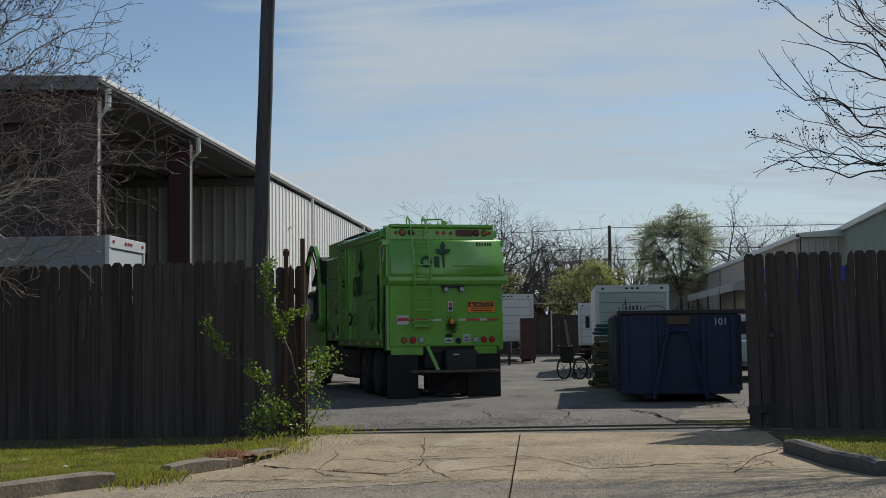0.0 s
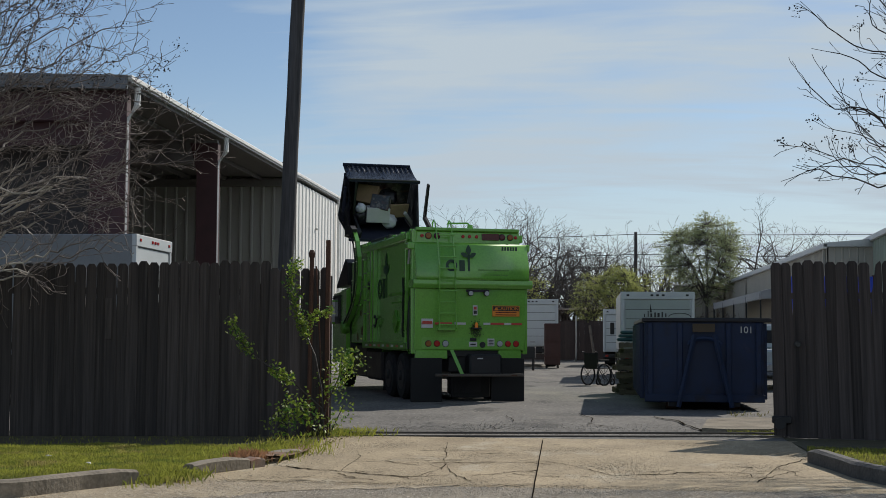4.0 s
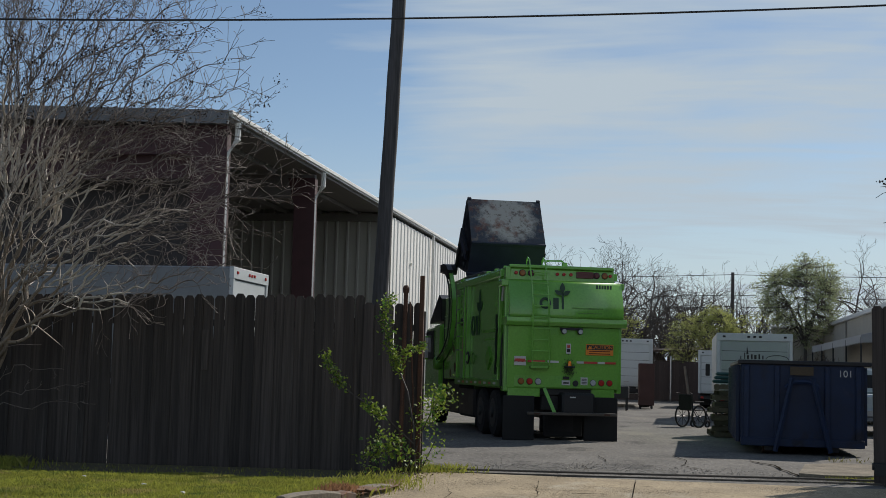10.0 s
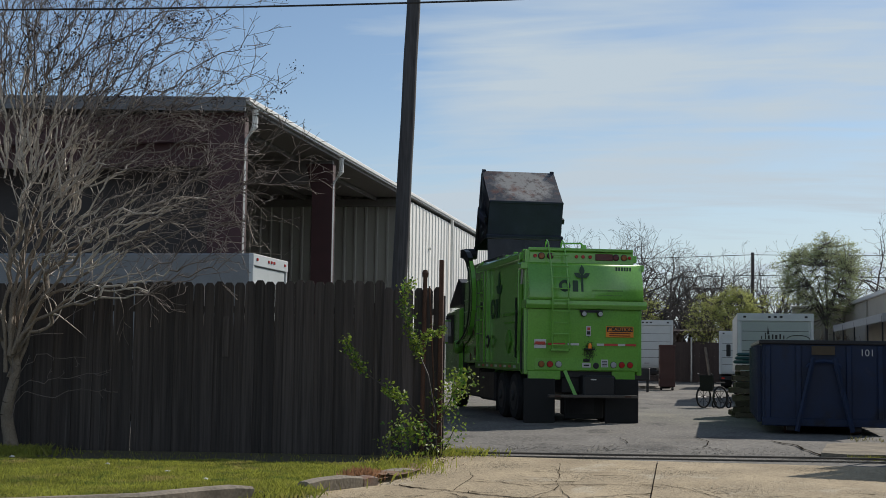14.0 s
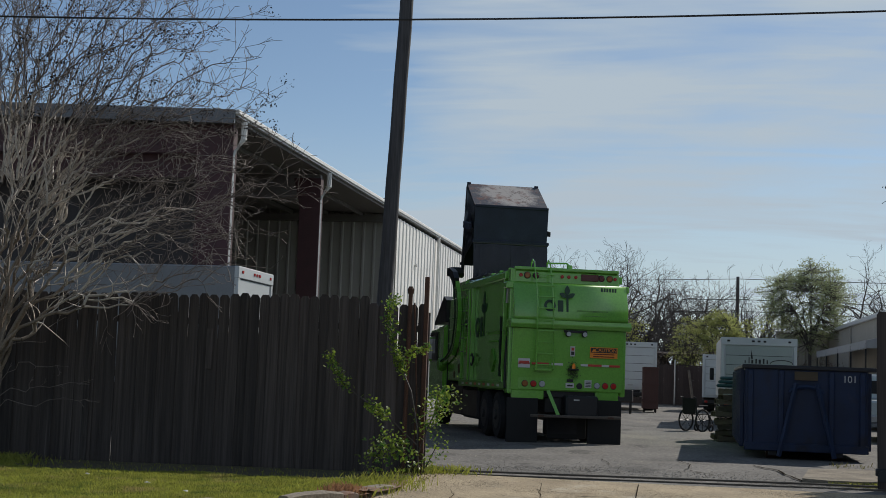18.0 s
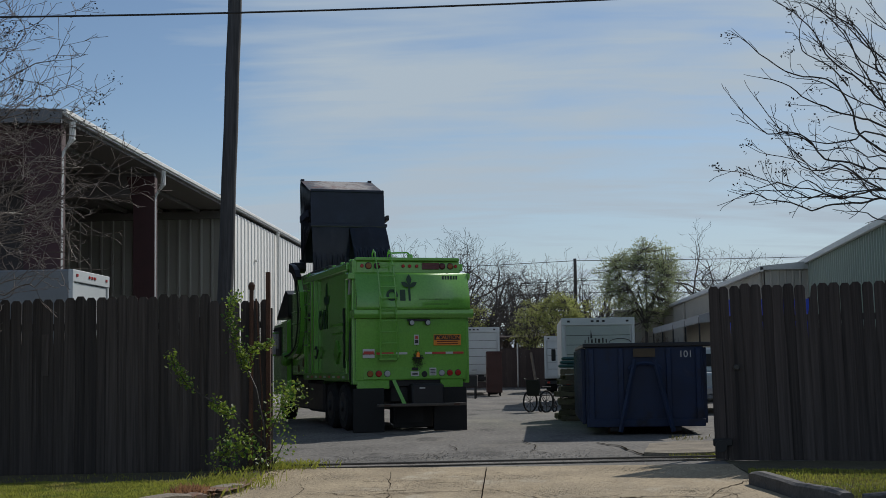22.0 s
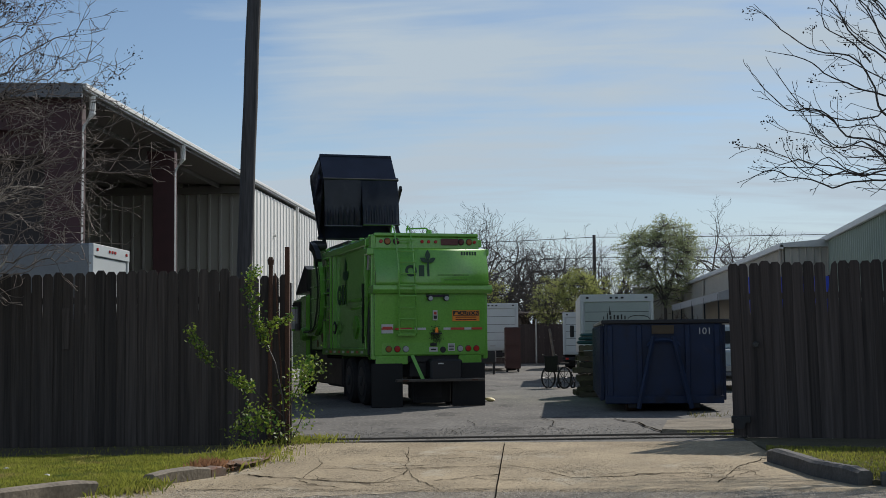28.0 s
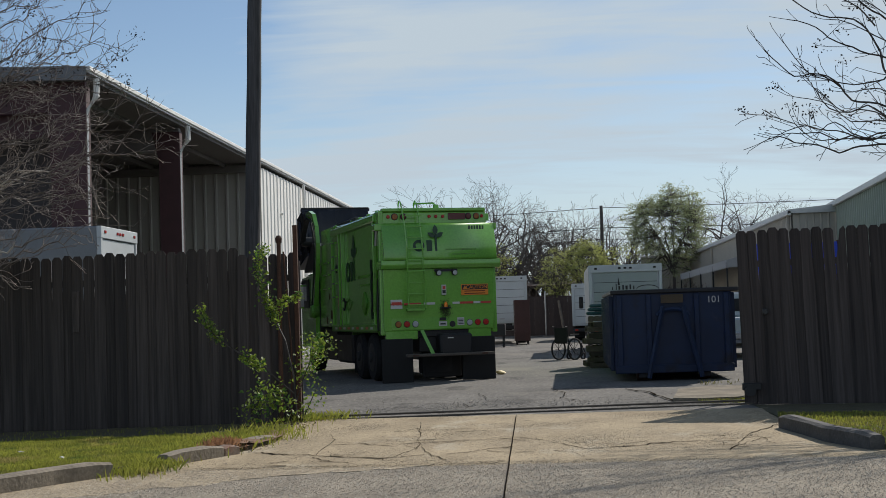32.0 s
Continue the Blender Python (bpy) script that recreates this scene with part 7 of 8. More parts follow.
def bare_tree(base, fork, limbs, seed, label, bark, twig_bark, limb_bark, r, pods_from, pod_share, rule):
    """A leafless tree: trunk, stems, then limbs led by a few points and set with shoots."""
    t = thing("bare_tree", label, "tree")
    a = Twigs(seed)
    b, f = Vector(base), Vector(fork)
    n = 8
    at = lambda u: b.lerp(f, u) + Vector((0.04 * math.sin(7 * u + seed), 0.03 * math.cos(6 * u), 0))
    for i in range(n):
        u0, u1 = i / n, (i + 1) / n
        flare = 1.35 if i == 0 else 1.15 - 0.4 * u0
        a.seg(at(u0), at(u1), r * flare, r * (1.15 - 0.4 * u1), 11)
    w = Twigs(seed + 9)
    w.split = True
    for pts, r0, r1, side in limbs:
        w.limb(pts, r0, r1, side, **rule)
    n = len(a.v)
    raw("trunk", a.v + w.hv, a.f + [tuple(i + n for i in f) for f in w.hf], bark, t, "smooth trunk and stems", True)
    raw("twig_fan", w.v, w.f, twig_bark, t, "fine crooked bare twigs", True)
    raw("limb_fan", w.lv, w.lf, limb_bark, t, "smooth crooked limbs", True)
    tips = [q for q in w.tips if pods_from(q[0])]
    tagged(clump(tips, random.Random(seed), 18, 0.017, "pods", "seed_head", t, "dark dry seed pods", 0.05, pod_share), kind="stuff")
    return t


def plant_bare_trees():
    rng = random.Random(17)
    # crape myrtle: a wide fan of limbs, each by a few points in x and z, low ones first
    fan = [((-8.64, 1.63), (-7.93, 2.08), (-7.07, 2.27), (-5.84, 2.72)), ((-8.64, 1.71), (-8.01, 2.16), (-7.16, 2.68), (-5.93, 3.05)), ((-8.64, 1.78), (-7.94, 2.38), (-6.86, 2.98), (-5.55, 3.16)), ((-8.57, 1.93), (-8.03, 2.53), (-7.09, 3.05), (-5.45, 3.3)), ((-8.65, 2.08), (-8.12, 2.76), (-7.26, 3.28), (-5.3, 3.5)), ((-8.35, 2.53), (-7.41, 3.13), (-6.32, 3.46), (-5.3, 3.95)), ((-8.66, 2.16), (-8.2, 2.83), (-7.5, 3.43), (-5.9, 4.0)), ((-8.66, 2.31), (-8.29, 3.06), (-7.67, 3.73), (-5.8, 4.4)), ((-8.71, 2.46), (-8.3, 3.36), (-7.61, 4.11), (-5.9, 4.8)), ((-8.75, 2.46), (-8.39, 3.44), (-7.77, 4.27), (-5.85, 5.45)), ((-8.79, 2.53), (-8.47, 3.59), (-7.94, 4.57), (-6.5, 6.4)), ((-8.84, 2.61), (-8.6, 3.67), (-8.27, 4.73), (-7.4, 6.7)), ((-8.88, 2.68), (-8.77, 3.82), (-8.61, 4.97), (-8.2, 6.9)), ((-8.93, 2.76), (-8.93, 3.83), (-8.94, 5.06), (-8.9, 7.0)), ((-9.05, 2.68), (-9.22, 3.83), (-9.43, 4.99), (-9.8, 7.0)), ((-9.3, 2.0), (-10.0, 2.84), (-10.9, 3.85), (-12.0, 4.6)), ((-9.38, 1.85), (-10.0, 2.3), (-10.6, 2.6), (-11.4, 2.9))]
    limbs = []
    for k in range(78):
        lead = k < 17
        y0, dy = 16.7 + rng.gauss(0, 0.06), rng.gauss(0, 0.5)
        foot = (-8.93 + rng.gauss(0, 0.035), y0, 0.95 + 0.4 * rng.random())
        if lead:
            line = fan[k]
        else:
            # side limbs fill the fan between two leading limbs
            i, u = (rng.randrange(14) if k < 46 else rng.randrange(7, 14)), rng.random()
            a, b = fan[i], fan[i + 1]
            line = [(p[0] + (q[0] - p[0]) * u + rng.gauss(0, 0.1) * n, p[1] + (q[1] - p[1]) * u + rng.gauss(0, 0.1) * n) for n, (p, q) in enumerate(zip(a, b))]
            e = rng.uniform(0.55, 1.0)
            line[3] = (line[2][0] + (line[3][0] - line[2][0]) * e, line[2][1] + (line[3][1] - line[2][1]) * e)
        pts = [(x, y0 + dy * (0.15, 0.45, 0.75, 1.0)[n], z) for n, (x, z) in enumerate(line)]
        limbs.append(([foot] + pts if lead else pts[1:], 0.03 if lead else 0.016, 0.005, 0.62 if lead else 0.55))
    # low shoots before the fence and one that hangs
    for k, (dx, z) in enumerate(((0.55, 1.55), (0.95, 1.12), (1.2, 0.98), (1.35, 0.75))):
        limbs.append((((-8.85, 16.55, 0.45 + 0.2 * (3 - k)), (-8.6, 16.5, z - 0.05), (-8.8 + dx, 16.5, z + 0.08)), 0.006, 0.0035, 0.13))
    limbs.append((((-7.2, 16.6, 2.45), (-7.1, 16.55, 2.2), (-6.95, 16.55, 1.7)), 0.008, 0.0035, 0.12))
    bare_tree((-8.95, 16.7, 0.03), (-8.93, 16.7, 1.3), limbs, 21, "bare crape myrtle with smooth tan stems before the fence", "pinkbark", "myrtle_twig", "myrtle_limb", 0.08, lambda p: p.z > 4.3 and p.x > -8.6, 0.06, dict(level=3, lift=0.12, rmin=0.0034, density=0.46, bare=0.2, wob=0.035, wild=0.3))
    # the tree beyond the gate leaf: long low limbs that turn up at the end
    reach = [((4.59, 3.34), (4.18, 3.32), (3.73, 3.3), (3.56, 3.25), (3.33, 3.36), (3.02, 3.41), (2.84, 3.47), (2.63, 3.4)), ((4.59, 3.45), (4.22, 3.45), (3.9, 3.38), (3.69, 3.45), (3.51, 3.41), (3.34, 3.53), (2.91, 3.51)), ((4.32, 3.36), (3.97, 3.42), (3.55, 3.43), (3.23, 3.45), (3.02, 3.63), (2.74, 3.73), (2.55, 3.78)), ((4.6, 3.74), (4.33, 3.73), (4.05, 3.85), (3.74, 3.91), (3.6, 4.11), (3.46, 4.22), (3.25, 4.27), (3.04, 4.25), (2.69, 4.6)), ((4.61, 3.89), (4.27, 4.1), (4.1, 4.26), (4.07, 4.48), (3.84, 4.85), (3.7, 4.93), (3.38, 5), (3.06, 5.2), (2.82, 5.44)), ((4.62, 4.35), (4.29, 4.48), (4.01, 4.56), (3.73, 4.67), (3.52, 4.78), (3.24, 4.97), (2.99, 5.05)), ((4.63, 4.58), (4.37, 4.77), (4.16, 4.99), (3.88, 5.18), (3.68, 5.55), (3.47, 5.81), (3.23, 5.97)), ((4.64, 4.87), (4.45, 5.28), (4.18, 5.65), (3.94, 5.77), (3.76, 5.88)), ((4.65, 5.17), (4.32, 5.46), (4.04, 5.77), (3.84, 5.99)), ((4.62, 4.4), (4.43, 4.66), (4.23, 4.95), (4.03, 5.4), (3.76, 5.7)), ((4.45, 4.22), (4.13, 4.16), (3.78, 4.12), (3.5, 4.17), (3.29, 4.24)), ((4.58, 3.07), (4.38, 3.11), (4.25, 3.22), (4.07, 3.25)), ((4.46, 3.46), (4.12, 3.65), (3.91, 3.8), (3.7, 3.73), (3.45, 3.8), (3.32, 4.02)), ((4.01, 4.78), (3.81, 5.04), (3.46, 5.26), (3.47, 5.63), (3.56, 5.7)), ((3.64, 4.08), (3.43, 4.24), (3.25, 4.27), (3.05, 4.5), (2.91, 4.74)), ((3.97, 3.38), (3.69, 3.48), (3.48, 3.62), (3.23, 3.45))]
    limbs = []
    for k in range(26):
        g = reach[k % 16]
        extra = k >= 16
        dx, dz, dy = (rng.uniform(0.35, 1.0), rng.gauss(0.0, 0.25), rng.gauss(0, 0.5)) if extra else (0.12, 0, rng.gauss(0, 0.12))
        pts = [(x + dx, 17.3 + dy, z + dz) for x, z in g]
        if g[0][0] > 4.4:
            z0 = 2.2 + 0.42 * (g[0][1] - 3.2)
            pts = [(7.65, 17.25, z0), (6.2, 17.28, 0.45 * z0 + 0.55 * g[0][1] - 0.1)] + pts
            limbs.append((pts, 0.036 if not extra else 0.024, 0.006, 0.36))
        else:
            limbs.append((pts, 0.011, 0.0045, 0.34))
    for k in range(7):
        a = rng.uniform(-1.4, 1.4)
        e = Vector((7.7 + 2.6 * math.cos(a), 17.2 + 2.2 * math.sin(a), 3.2 + rng.uniform(1.5, 4)))
        limbs.append((((7.7, 17.2, 2.9), (7.9, 17.2, 3.9), tuple(e)), 0.05, 0.006, 0.7))
    # the rest of the crown, over the verge and the street
    for k in range(18):
        e = (rng.uniform(5.4, 9.6), rng.uniform(14.4, 18.4), rng.uniform(4.6, 7.6))
        limbs.append((((7.7, 17.2, 2.6 + 0.05 * k), (7.7 + 0.45 * (e[0] - 7.7), 17.2 + 0.35 * (e[1] - 17.2), 0.5 * (3.4 + e[2])), e), 0.045, 0.008, 0.5))
    bare_tree((7.9, 17.1, 0.0), (7.65, 17.25, 3.6), limbs, 31, "bare tree with dark twigs reaching over the street", "bark", "twig", "twig", 0.16, lambda p: p.x < 4.6, 0.09, dict(level=2, lift=0.2, rmin=0.0042, density=0.36, bare=0.3, wob=0.008, wild=0.22))


plant_bare_trees()


def far_tree(base, height, seed, label, width=0.6, trunk_r=0.22):
    """A leafless tree with a few strong limbs and a thin rounded head."""
    t = thing("tree", label, "tree")
    a = Twigs(seed)
    rng = a.r
    p = Vector(base)
    q = p + Vector((rng.gauss(0, 0.2), 0, height * 0.24))
    tr = Twigs(seed + 1)
    tr.seg(p, q, trunk_r, trunk_r * 0.8, 8)
    raw("trunk", tr.v, tr.f, "farbark", t)
    for k in range(6):
        ang = 2 * math.pi * (k + rng.random() * 0.6) / 6
        out = width * rng.uniform(0.3, 1.0)
        d = Vector((math.cos(ang) * out, math.sin(ang) * out, 1))
        a.grow(q - Vector((0, 0, height * 0.05 * rng.random())), d, height * 0.34, trunk_r * 0.62, 5, 0.1, 0.5, width * 0.85, (2, 2), 0.7, 0.0085, 5)
    raw("limb_mass", a.v, a.f, "farbark", t, "bare dark limbs")
    return t


for k, (x, y, h, wd) in enumerate(((-3.6, 92, 11.0, 0.75), (-5.4, 93, 10.6, 0.6), (-2.0, 96, 9.0, 0.8), (0.2, 97, 9.4, 0.6), (3.5, 100, 8.6, 0.6), (5.6, 104, 8.6, 0.55), (12.5, 95, 11.0, 0.7), (15.4, 98, 8.8, 0.6), (17.0, 106, 8.8, 0.6), (-0.8, 90, 7.2, 0.75), (-7.5, 98, 9.5, 0.6), (1.9, 106, 8.8, 0.6), (10.6, 106, 7.0, 0.6), (-4.0, 108, 9.0, 0.6))):
    far_tree((x, y, 0), h, 100 + k, "bare grey winter tree beyond the yard", wd)


def crown_tree(base, fork, centre, size, n, seed, label, leaves, leafsize, per):
    """A tree with limbs to many leafy clumps inside an uneven round crown."""
    t = thing("tree", label, "tree")
    rng = random.Random(seed)
    b, f, c = Vector(base), Vector(fork), Vector(centre)
    tr = Twigs(seed)
    tr.seg(b, f, 0.14, 0.1, 8)
    raw("trunk", tr.v, tr.f, "farbark", t)
    w = Twigs(seed + 1)
    mains = []
    for k in range(11):
        ang = 2 * math.pi * k / 11 + rng.gauss(0, 0.2)
        reach = rng.uniform(0.35, 0.9)
        e = c + Vector((math.cos(ang) * size[0] * reach, math.sin(ang) * size[1] * reach, size[2] * rng.uniform(-0.25, 0.85) * (1.1 - 0.5 * reach)))
        p, r0 = f, 0.06
        for i in range(1, 9):
            u = i / 8
            q = f.lerp(e, u) + Vector((rng.gauss(0, 0.07), rng.gauss(0, 0.07), 0.35 * math.sin(math.pi * u)))
            w.seg(p, q, r0, 0.055 * (1 - u) + 0.016, 5)
            mains.append(q)
            p, r0 = q, 0.055 * (1 - u) + 0.016
    vs, fs = [], []
    for k in range(n):
        d = Vector((rng.gauss(0, 1), rng.gauss(0, 1), rng.gauss(0.15, 1))).normalized() * rng.uniform(0.25, 1.0) ** 0.5
        lump = 0.92 + 0.24 * noise.noise(d * 2.1 + Vector((seed, 0, 0)))
        q = c + Vector((d.x * size[0], d.y * size[1], d.z * size[2])) * lump
        near = min(mains, key=lambda m: (m - q).length)
        mid = near.lerp(q, 0.5) + Vector((0, 0, -0.08))
        w.seg(near, mid, 0.026, 0.018); w.seg(mid, q, 0.018, 0.009)
        wide, flat = leafsize * rng.uniform(2.4, 4.6), leafsize * rng.uniform(1.0, 2.0)
        for _ in range(int(per * rng.uniform(0.4, 1.5))):
            o = q + Vector((rng.gauss(0, wide), rng.gauss(0, wide), rng.gauss(0, flat)))
            u1 = Vector((rng.gauss(0, 1), rng.gauss(0, 1), rng.gauss(0, 0.6))).normalized()
            u2 = u1.cross(Vector((rng.gauss(0, 1), rng.gauss(0, 1), rng.gauss(0, 1)))).normalized()
            z = leafsize * rng.uniform(0.5, 1.3)
            i = len(vs)
            vs += [tuple(o - u1 * z), tuple(o + u2 * z * 0.6), tuple(o + u1 * z), tuple(o - u2 * z * 0.6)]
            fs += [(i, i + 1, i + 2), (i, i + 2, i + 3)]
    raw("limb_mass", w.v, w.f, "farbark", t, "dark limbs")
    raw("crown", vs, fs, leaves, t, "thin new spring leaves")


crown_tree((8.3, 92, 0), (8.3, 92, 3.6), (8.1, 92, 6.75), (3.3, 3.0, 3.25), 1250, 140, "round-crowned tree with thin new green leaves", "spring", 0.05, 24)
crown_tree((2.1, 83.6, 0), (2.1, 83.6, 1.8), (2.15, 83.6, 4.15), (1.55, 1.4, 1.9), 330, 160, "bushy tree in yellow green leaf", "willow", 0.05, 30)
crown_tree((0.6, 84.4, 0), (0.6, 84.4, 1.6), (0.5, 84.4, 3.7), (1.4, 1.2, 1.75), 260, 163, "thinner bushy tree in yellow green leaf", "willow", 0.05, 18)
crown_tree((-3.9, 90, 0), (-3.9, 90, 1.5), (-3.6, 90, 4.0), (1.5, 1.4, 2.2), 80, 161, "bushy tree in yellow green leaf", "willow", 0.085, 20)
crown_tree((5.2, 97, 0), (5.2, 97, 1.5), (5.2, 97, 4.3), (2.2, 1.4, 2.2), 70, 162, "thin young tree with first leaves", "willow", 0.09, 14)


def far_scrub():
    rng = random.Random(4)
    t = Twigs(5)
    for k in range(240):
        x, y = rng.uniform(-60, 60), rng.uniform(96, 118)
        t.grow(Vector((x, y, 0)), Vector((rng.gauss(0, 0.3), 0, 1)), rng.uniform(0.9, 1.7), 0.03, 4, 0.1, 0.35, 0.6, (2, 3), 0.75, 0.012, 3)
    for k in range(95):
        x, y = rng.uniform(-12, 12), rng.uniform(84.5, 92)
        t.grow(Vector((x, y, 0)), Vector((rng.gauss(0, 0.3), 0, 1)), rng.uniform(0.8, 1.35), 0.03, 4, 0.1, 0.35, 0.6, (2, 3), 0.75, 0.012, 3)
    ob = raw("far_scrub", t.v, t.f, "scrub")
    tagged(ob, "grey brown leafless scrub beyond the back fence", "scrub", kind="stuff")
    far = Twigs(6)
    for k in range(90):
        x, y = rng.uniform(-160, 160), rng.uniform(150, 210)
        far.grow(Vector((x, y, 0)), Vector((rng.gauss(0, 0.2), 0, 1)), rng.uniform(3, 4.5), 0.14, 4, 0.1, 0.3, 0.6, (2, 3), 0.72, 0.03, 3)
    ob = raw("far_wood", far.v, far.f, "scrub")
    tagged(ob, "distant leafless woods on the horizon", "woods", kind="stuff")


far_scrub()


def back_yard():
    f = thing("back_fence", "dark wooden fence closing the yard", "fence")
    ms = picket_mesh(0.288, 1.0, 0.03, "back_wood")
    rng = random.Random(2)
    for k in range(64):
        x = -9.0 + k * 0.29
        share("picket", ms, f, pose(x, 82, 0.05) @ Matrix.Diagonal((1, 1, 2.35 + rng.gauss(0, 0.03), 1)))
    for z in (0.5, 1.9):
        part("rail", bx(-9, 9.6, 82.02, 82.08, z, z + 0.1), "fence", f)
    q = thing("leaning_board", "pale plank leaning on the back fence", "plank")
    bm = bmesh.new()
    pipe(bm, [(0.75, 80.9, 0), (0.45, 81.8, 2.1)], 0.08, 4)
    part("plank", bm, "pallet", q)
    p = utility_pole("steel_post", (-0.35, 81.6, 0), (-0.35, 81.6, 2.7), 0.05, 0.05, "metal", "thin grey steel post at the back fence")
    b = thing("low_roof", "low flat brown roof beyond the back fence", "roof")
    part("roof_sheet", prism(bmesh.new(), [(0, 3.0), (0, 3.15), (6, 3.5), (6, 3.35)], -3.5, 3.2), "back_wood", b, at=pose(0.6, 86, 0, 0, 0, 0))
    for x in (-2.6, 3.4):
        part("roof_post", bx(x, x + 0.12, 86.1, 86.22, 0, 3.0), "siding_tan", b)


back_yard()
fp = utility_pole("utility_pole", (3.66, 95, 0), (3.73, 95, 8.75), 0.15, 0.11, "farbark", "far dark wooden utility pole with a transformer")
part("transformer", pipe(bmesh.new(), [(3.35, 94.9, 5.0), (3.35, 94.9, 5.9)], 0.22, 12), "hub", fp)
utility_pole("utility_pole", (7.0, 99, 0), (7.0, 99, 7.0), 0.12, 0.1, "farbark", "far short wooden utility pole")
cable("far_cable", [(-60, 96, 8.2), (3.72, 95, 8.6), (60, 95, 9.9)], 0.022, "thin far power line", 0.5)
cable("far_cable", [(-60, 96, 7.0), (3.72, 95, 7.2), (60, 95, 8.3)], 0.022, "thin far power line", 0.6)
cable("far_cable", [(-60, 96, 6.2), (3.72, 95, 6.4), (60, 95, 7.2)], 0.018, "thin far power line", 0.6)


# ---- vines and weeds at the gate ----
def vine(name, pts, seed, n, size, label, spread, bare=0.25):
    t = thing(name, label, "vine")
    rng = random.Random(seed)
    bm = bmesh.new()
    pipe(bm, pts, [0.012 - 0.008 * i / (len(pts) - 1) for i in range(len(pts))], 5)
    part("stem", bm, "twig", t)
    vs, fs = [], []
    dark_v, dark_f = [], []
    for k in range(n):
        s = rng.uniform(bare, 1.0) * (len(pts) - 1)
        i = min(int(s), len(pts) - 2)
        p = Vector(pts[i]).lerp(Vector(pts[i + 1]), s - i)
        c = p + Vector((rng.gauss(0, spread), rng.gauss(0, spread), rng.gauss(0, spread)))
        nrm = (Vector((rng.gauss(0, 0.5), rng.gauss(-0.4, 0.5), rng.gauss(0.6, 0.4)))).normalized()
        a = nrm.cross(Vector((rng.gauss(0, 1), rng.gauss(0, 1), rng.gauss(0, 1)))).normalized()
        b = nrm.cross(a)
        z = size * rng.uniform(0.6, 1.3)
        V, F = (vs, fs) if rng.random() < 0.75 else (dark_v, dark_f)
        j = len(V)
        V += [tuple(c - a * z), tuple(c - a * z * 0.2 + b * z * 0.62), tuple(c + a * z * 0.35 + b * z * 0.45 + nrm * z * 0.1), tuple(c + a * z * 1.1), tuple(c + a * z * 0.35 - b * z * 0.45 + nrm * z * 0.1), tuple(c - a * z * 0.2 - b * z * 0.62)]
        F += [(j, j + 1, j + 2, j + 3), (j, j + 3, j + 4, j + 5)]
    raw("leaves", vs, fs, "leaf", t, "bright green leaves")
    raw("leaves", dark_v, dark_f, "leafdeep", t, "deep green leaves")


def wp(x, z, y=17.6):
    k = y / 17.9
    return (x * k, y, max(0.02, 1.35 + (z - 1.35) * k))


vine("climbing_vine", [wp(-3.42, 0.1), wp(-3.45, 0.62), wp(-3.55, 1.1), wp(-3.68, 1.38), wp(-3.76, 1.56), wp(-3.84, 1.83), wp(-3.9, 2.13), wp(-3.82, 2.38)], 1, 552, 0.024, "leafy vine climbing the fence by the gate post", 0.045, 0.42)
vine("climbing_vine", [wp(-3.66, 1.3), wp(-3.64, 1.58), wp(-3.48, 1.67), wp(-3.32, 1.71)], 2, 192, 0.024, "short leafy vine shoot", 0.035, 0.2)
vine("climbing_vine", [wp(-3.45, 0.4), wp(-3.85, 0.75, 17.3), wp(-3.92, 0.78, 17.2), wp(-4.14, 0.93, 17.0)], 3, 179, 0.026, "leafy vine shoot low on the fence", 0.045, 0.55)
vine("climbing_vine", [wp(-4.14, 0.93, 17.0), wp(-4.4, 1.1, 16.9), wp(-4.52, 1.22, 16.8), wp(-4.62, 1.38, 16.7), wp(-4.72, 1.58, 16.7)], 7, 256, 0.023, "leafy vine shoot leaning across the fence", 0.04, 0.3)
vine("climbing_vine", [wp(-3.42, 0.3, 18.05), wp(-3.3, 0.65, 18.0), wp(-3.18, 0.9, 18.0), wp(-3.02, 1.1, 18.0)], 4, 456, 0.024, "bushy vine beside the gate post", 0.1, 0.3)
vine("weed_bush", [wp(-4.05, 0.15, 17.1), wp(-3.9, 0.35, 17.1), wp(-3.75, 0.4, 17.2), wp(-3.5, 0.2, 17.3)], 5, 432, 0.026, "leafy green weed bush at the fence foot", 0.1, 0.0)
vine("weed_bush", [wp(-3.35, 0.0, 18.1), wp(-3.25, 0.25, 18.1), wp(-3.15, 0.45, 18.1)], 6, 144, 0.022, "thin weeds at the gate post", 0.09, 0.1)


# ---- rubbish: in the bin, then down the hopper ----
trash = []


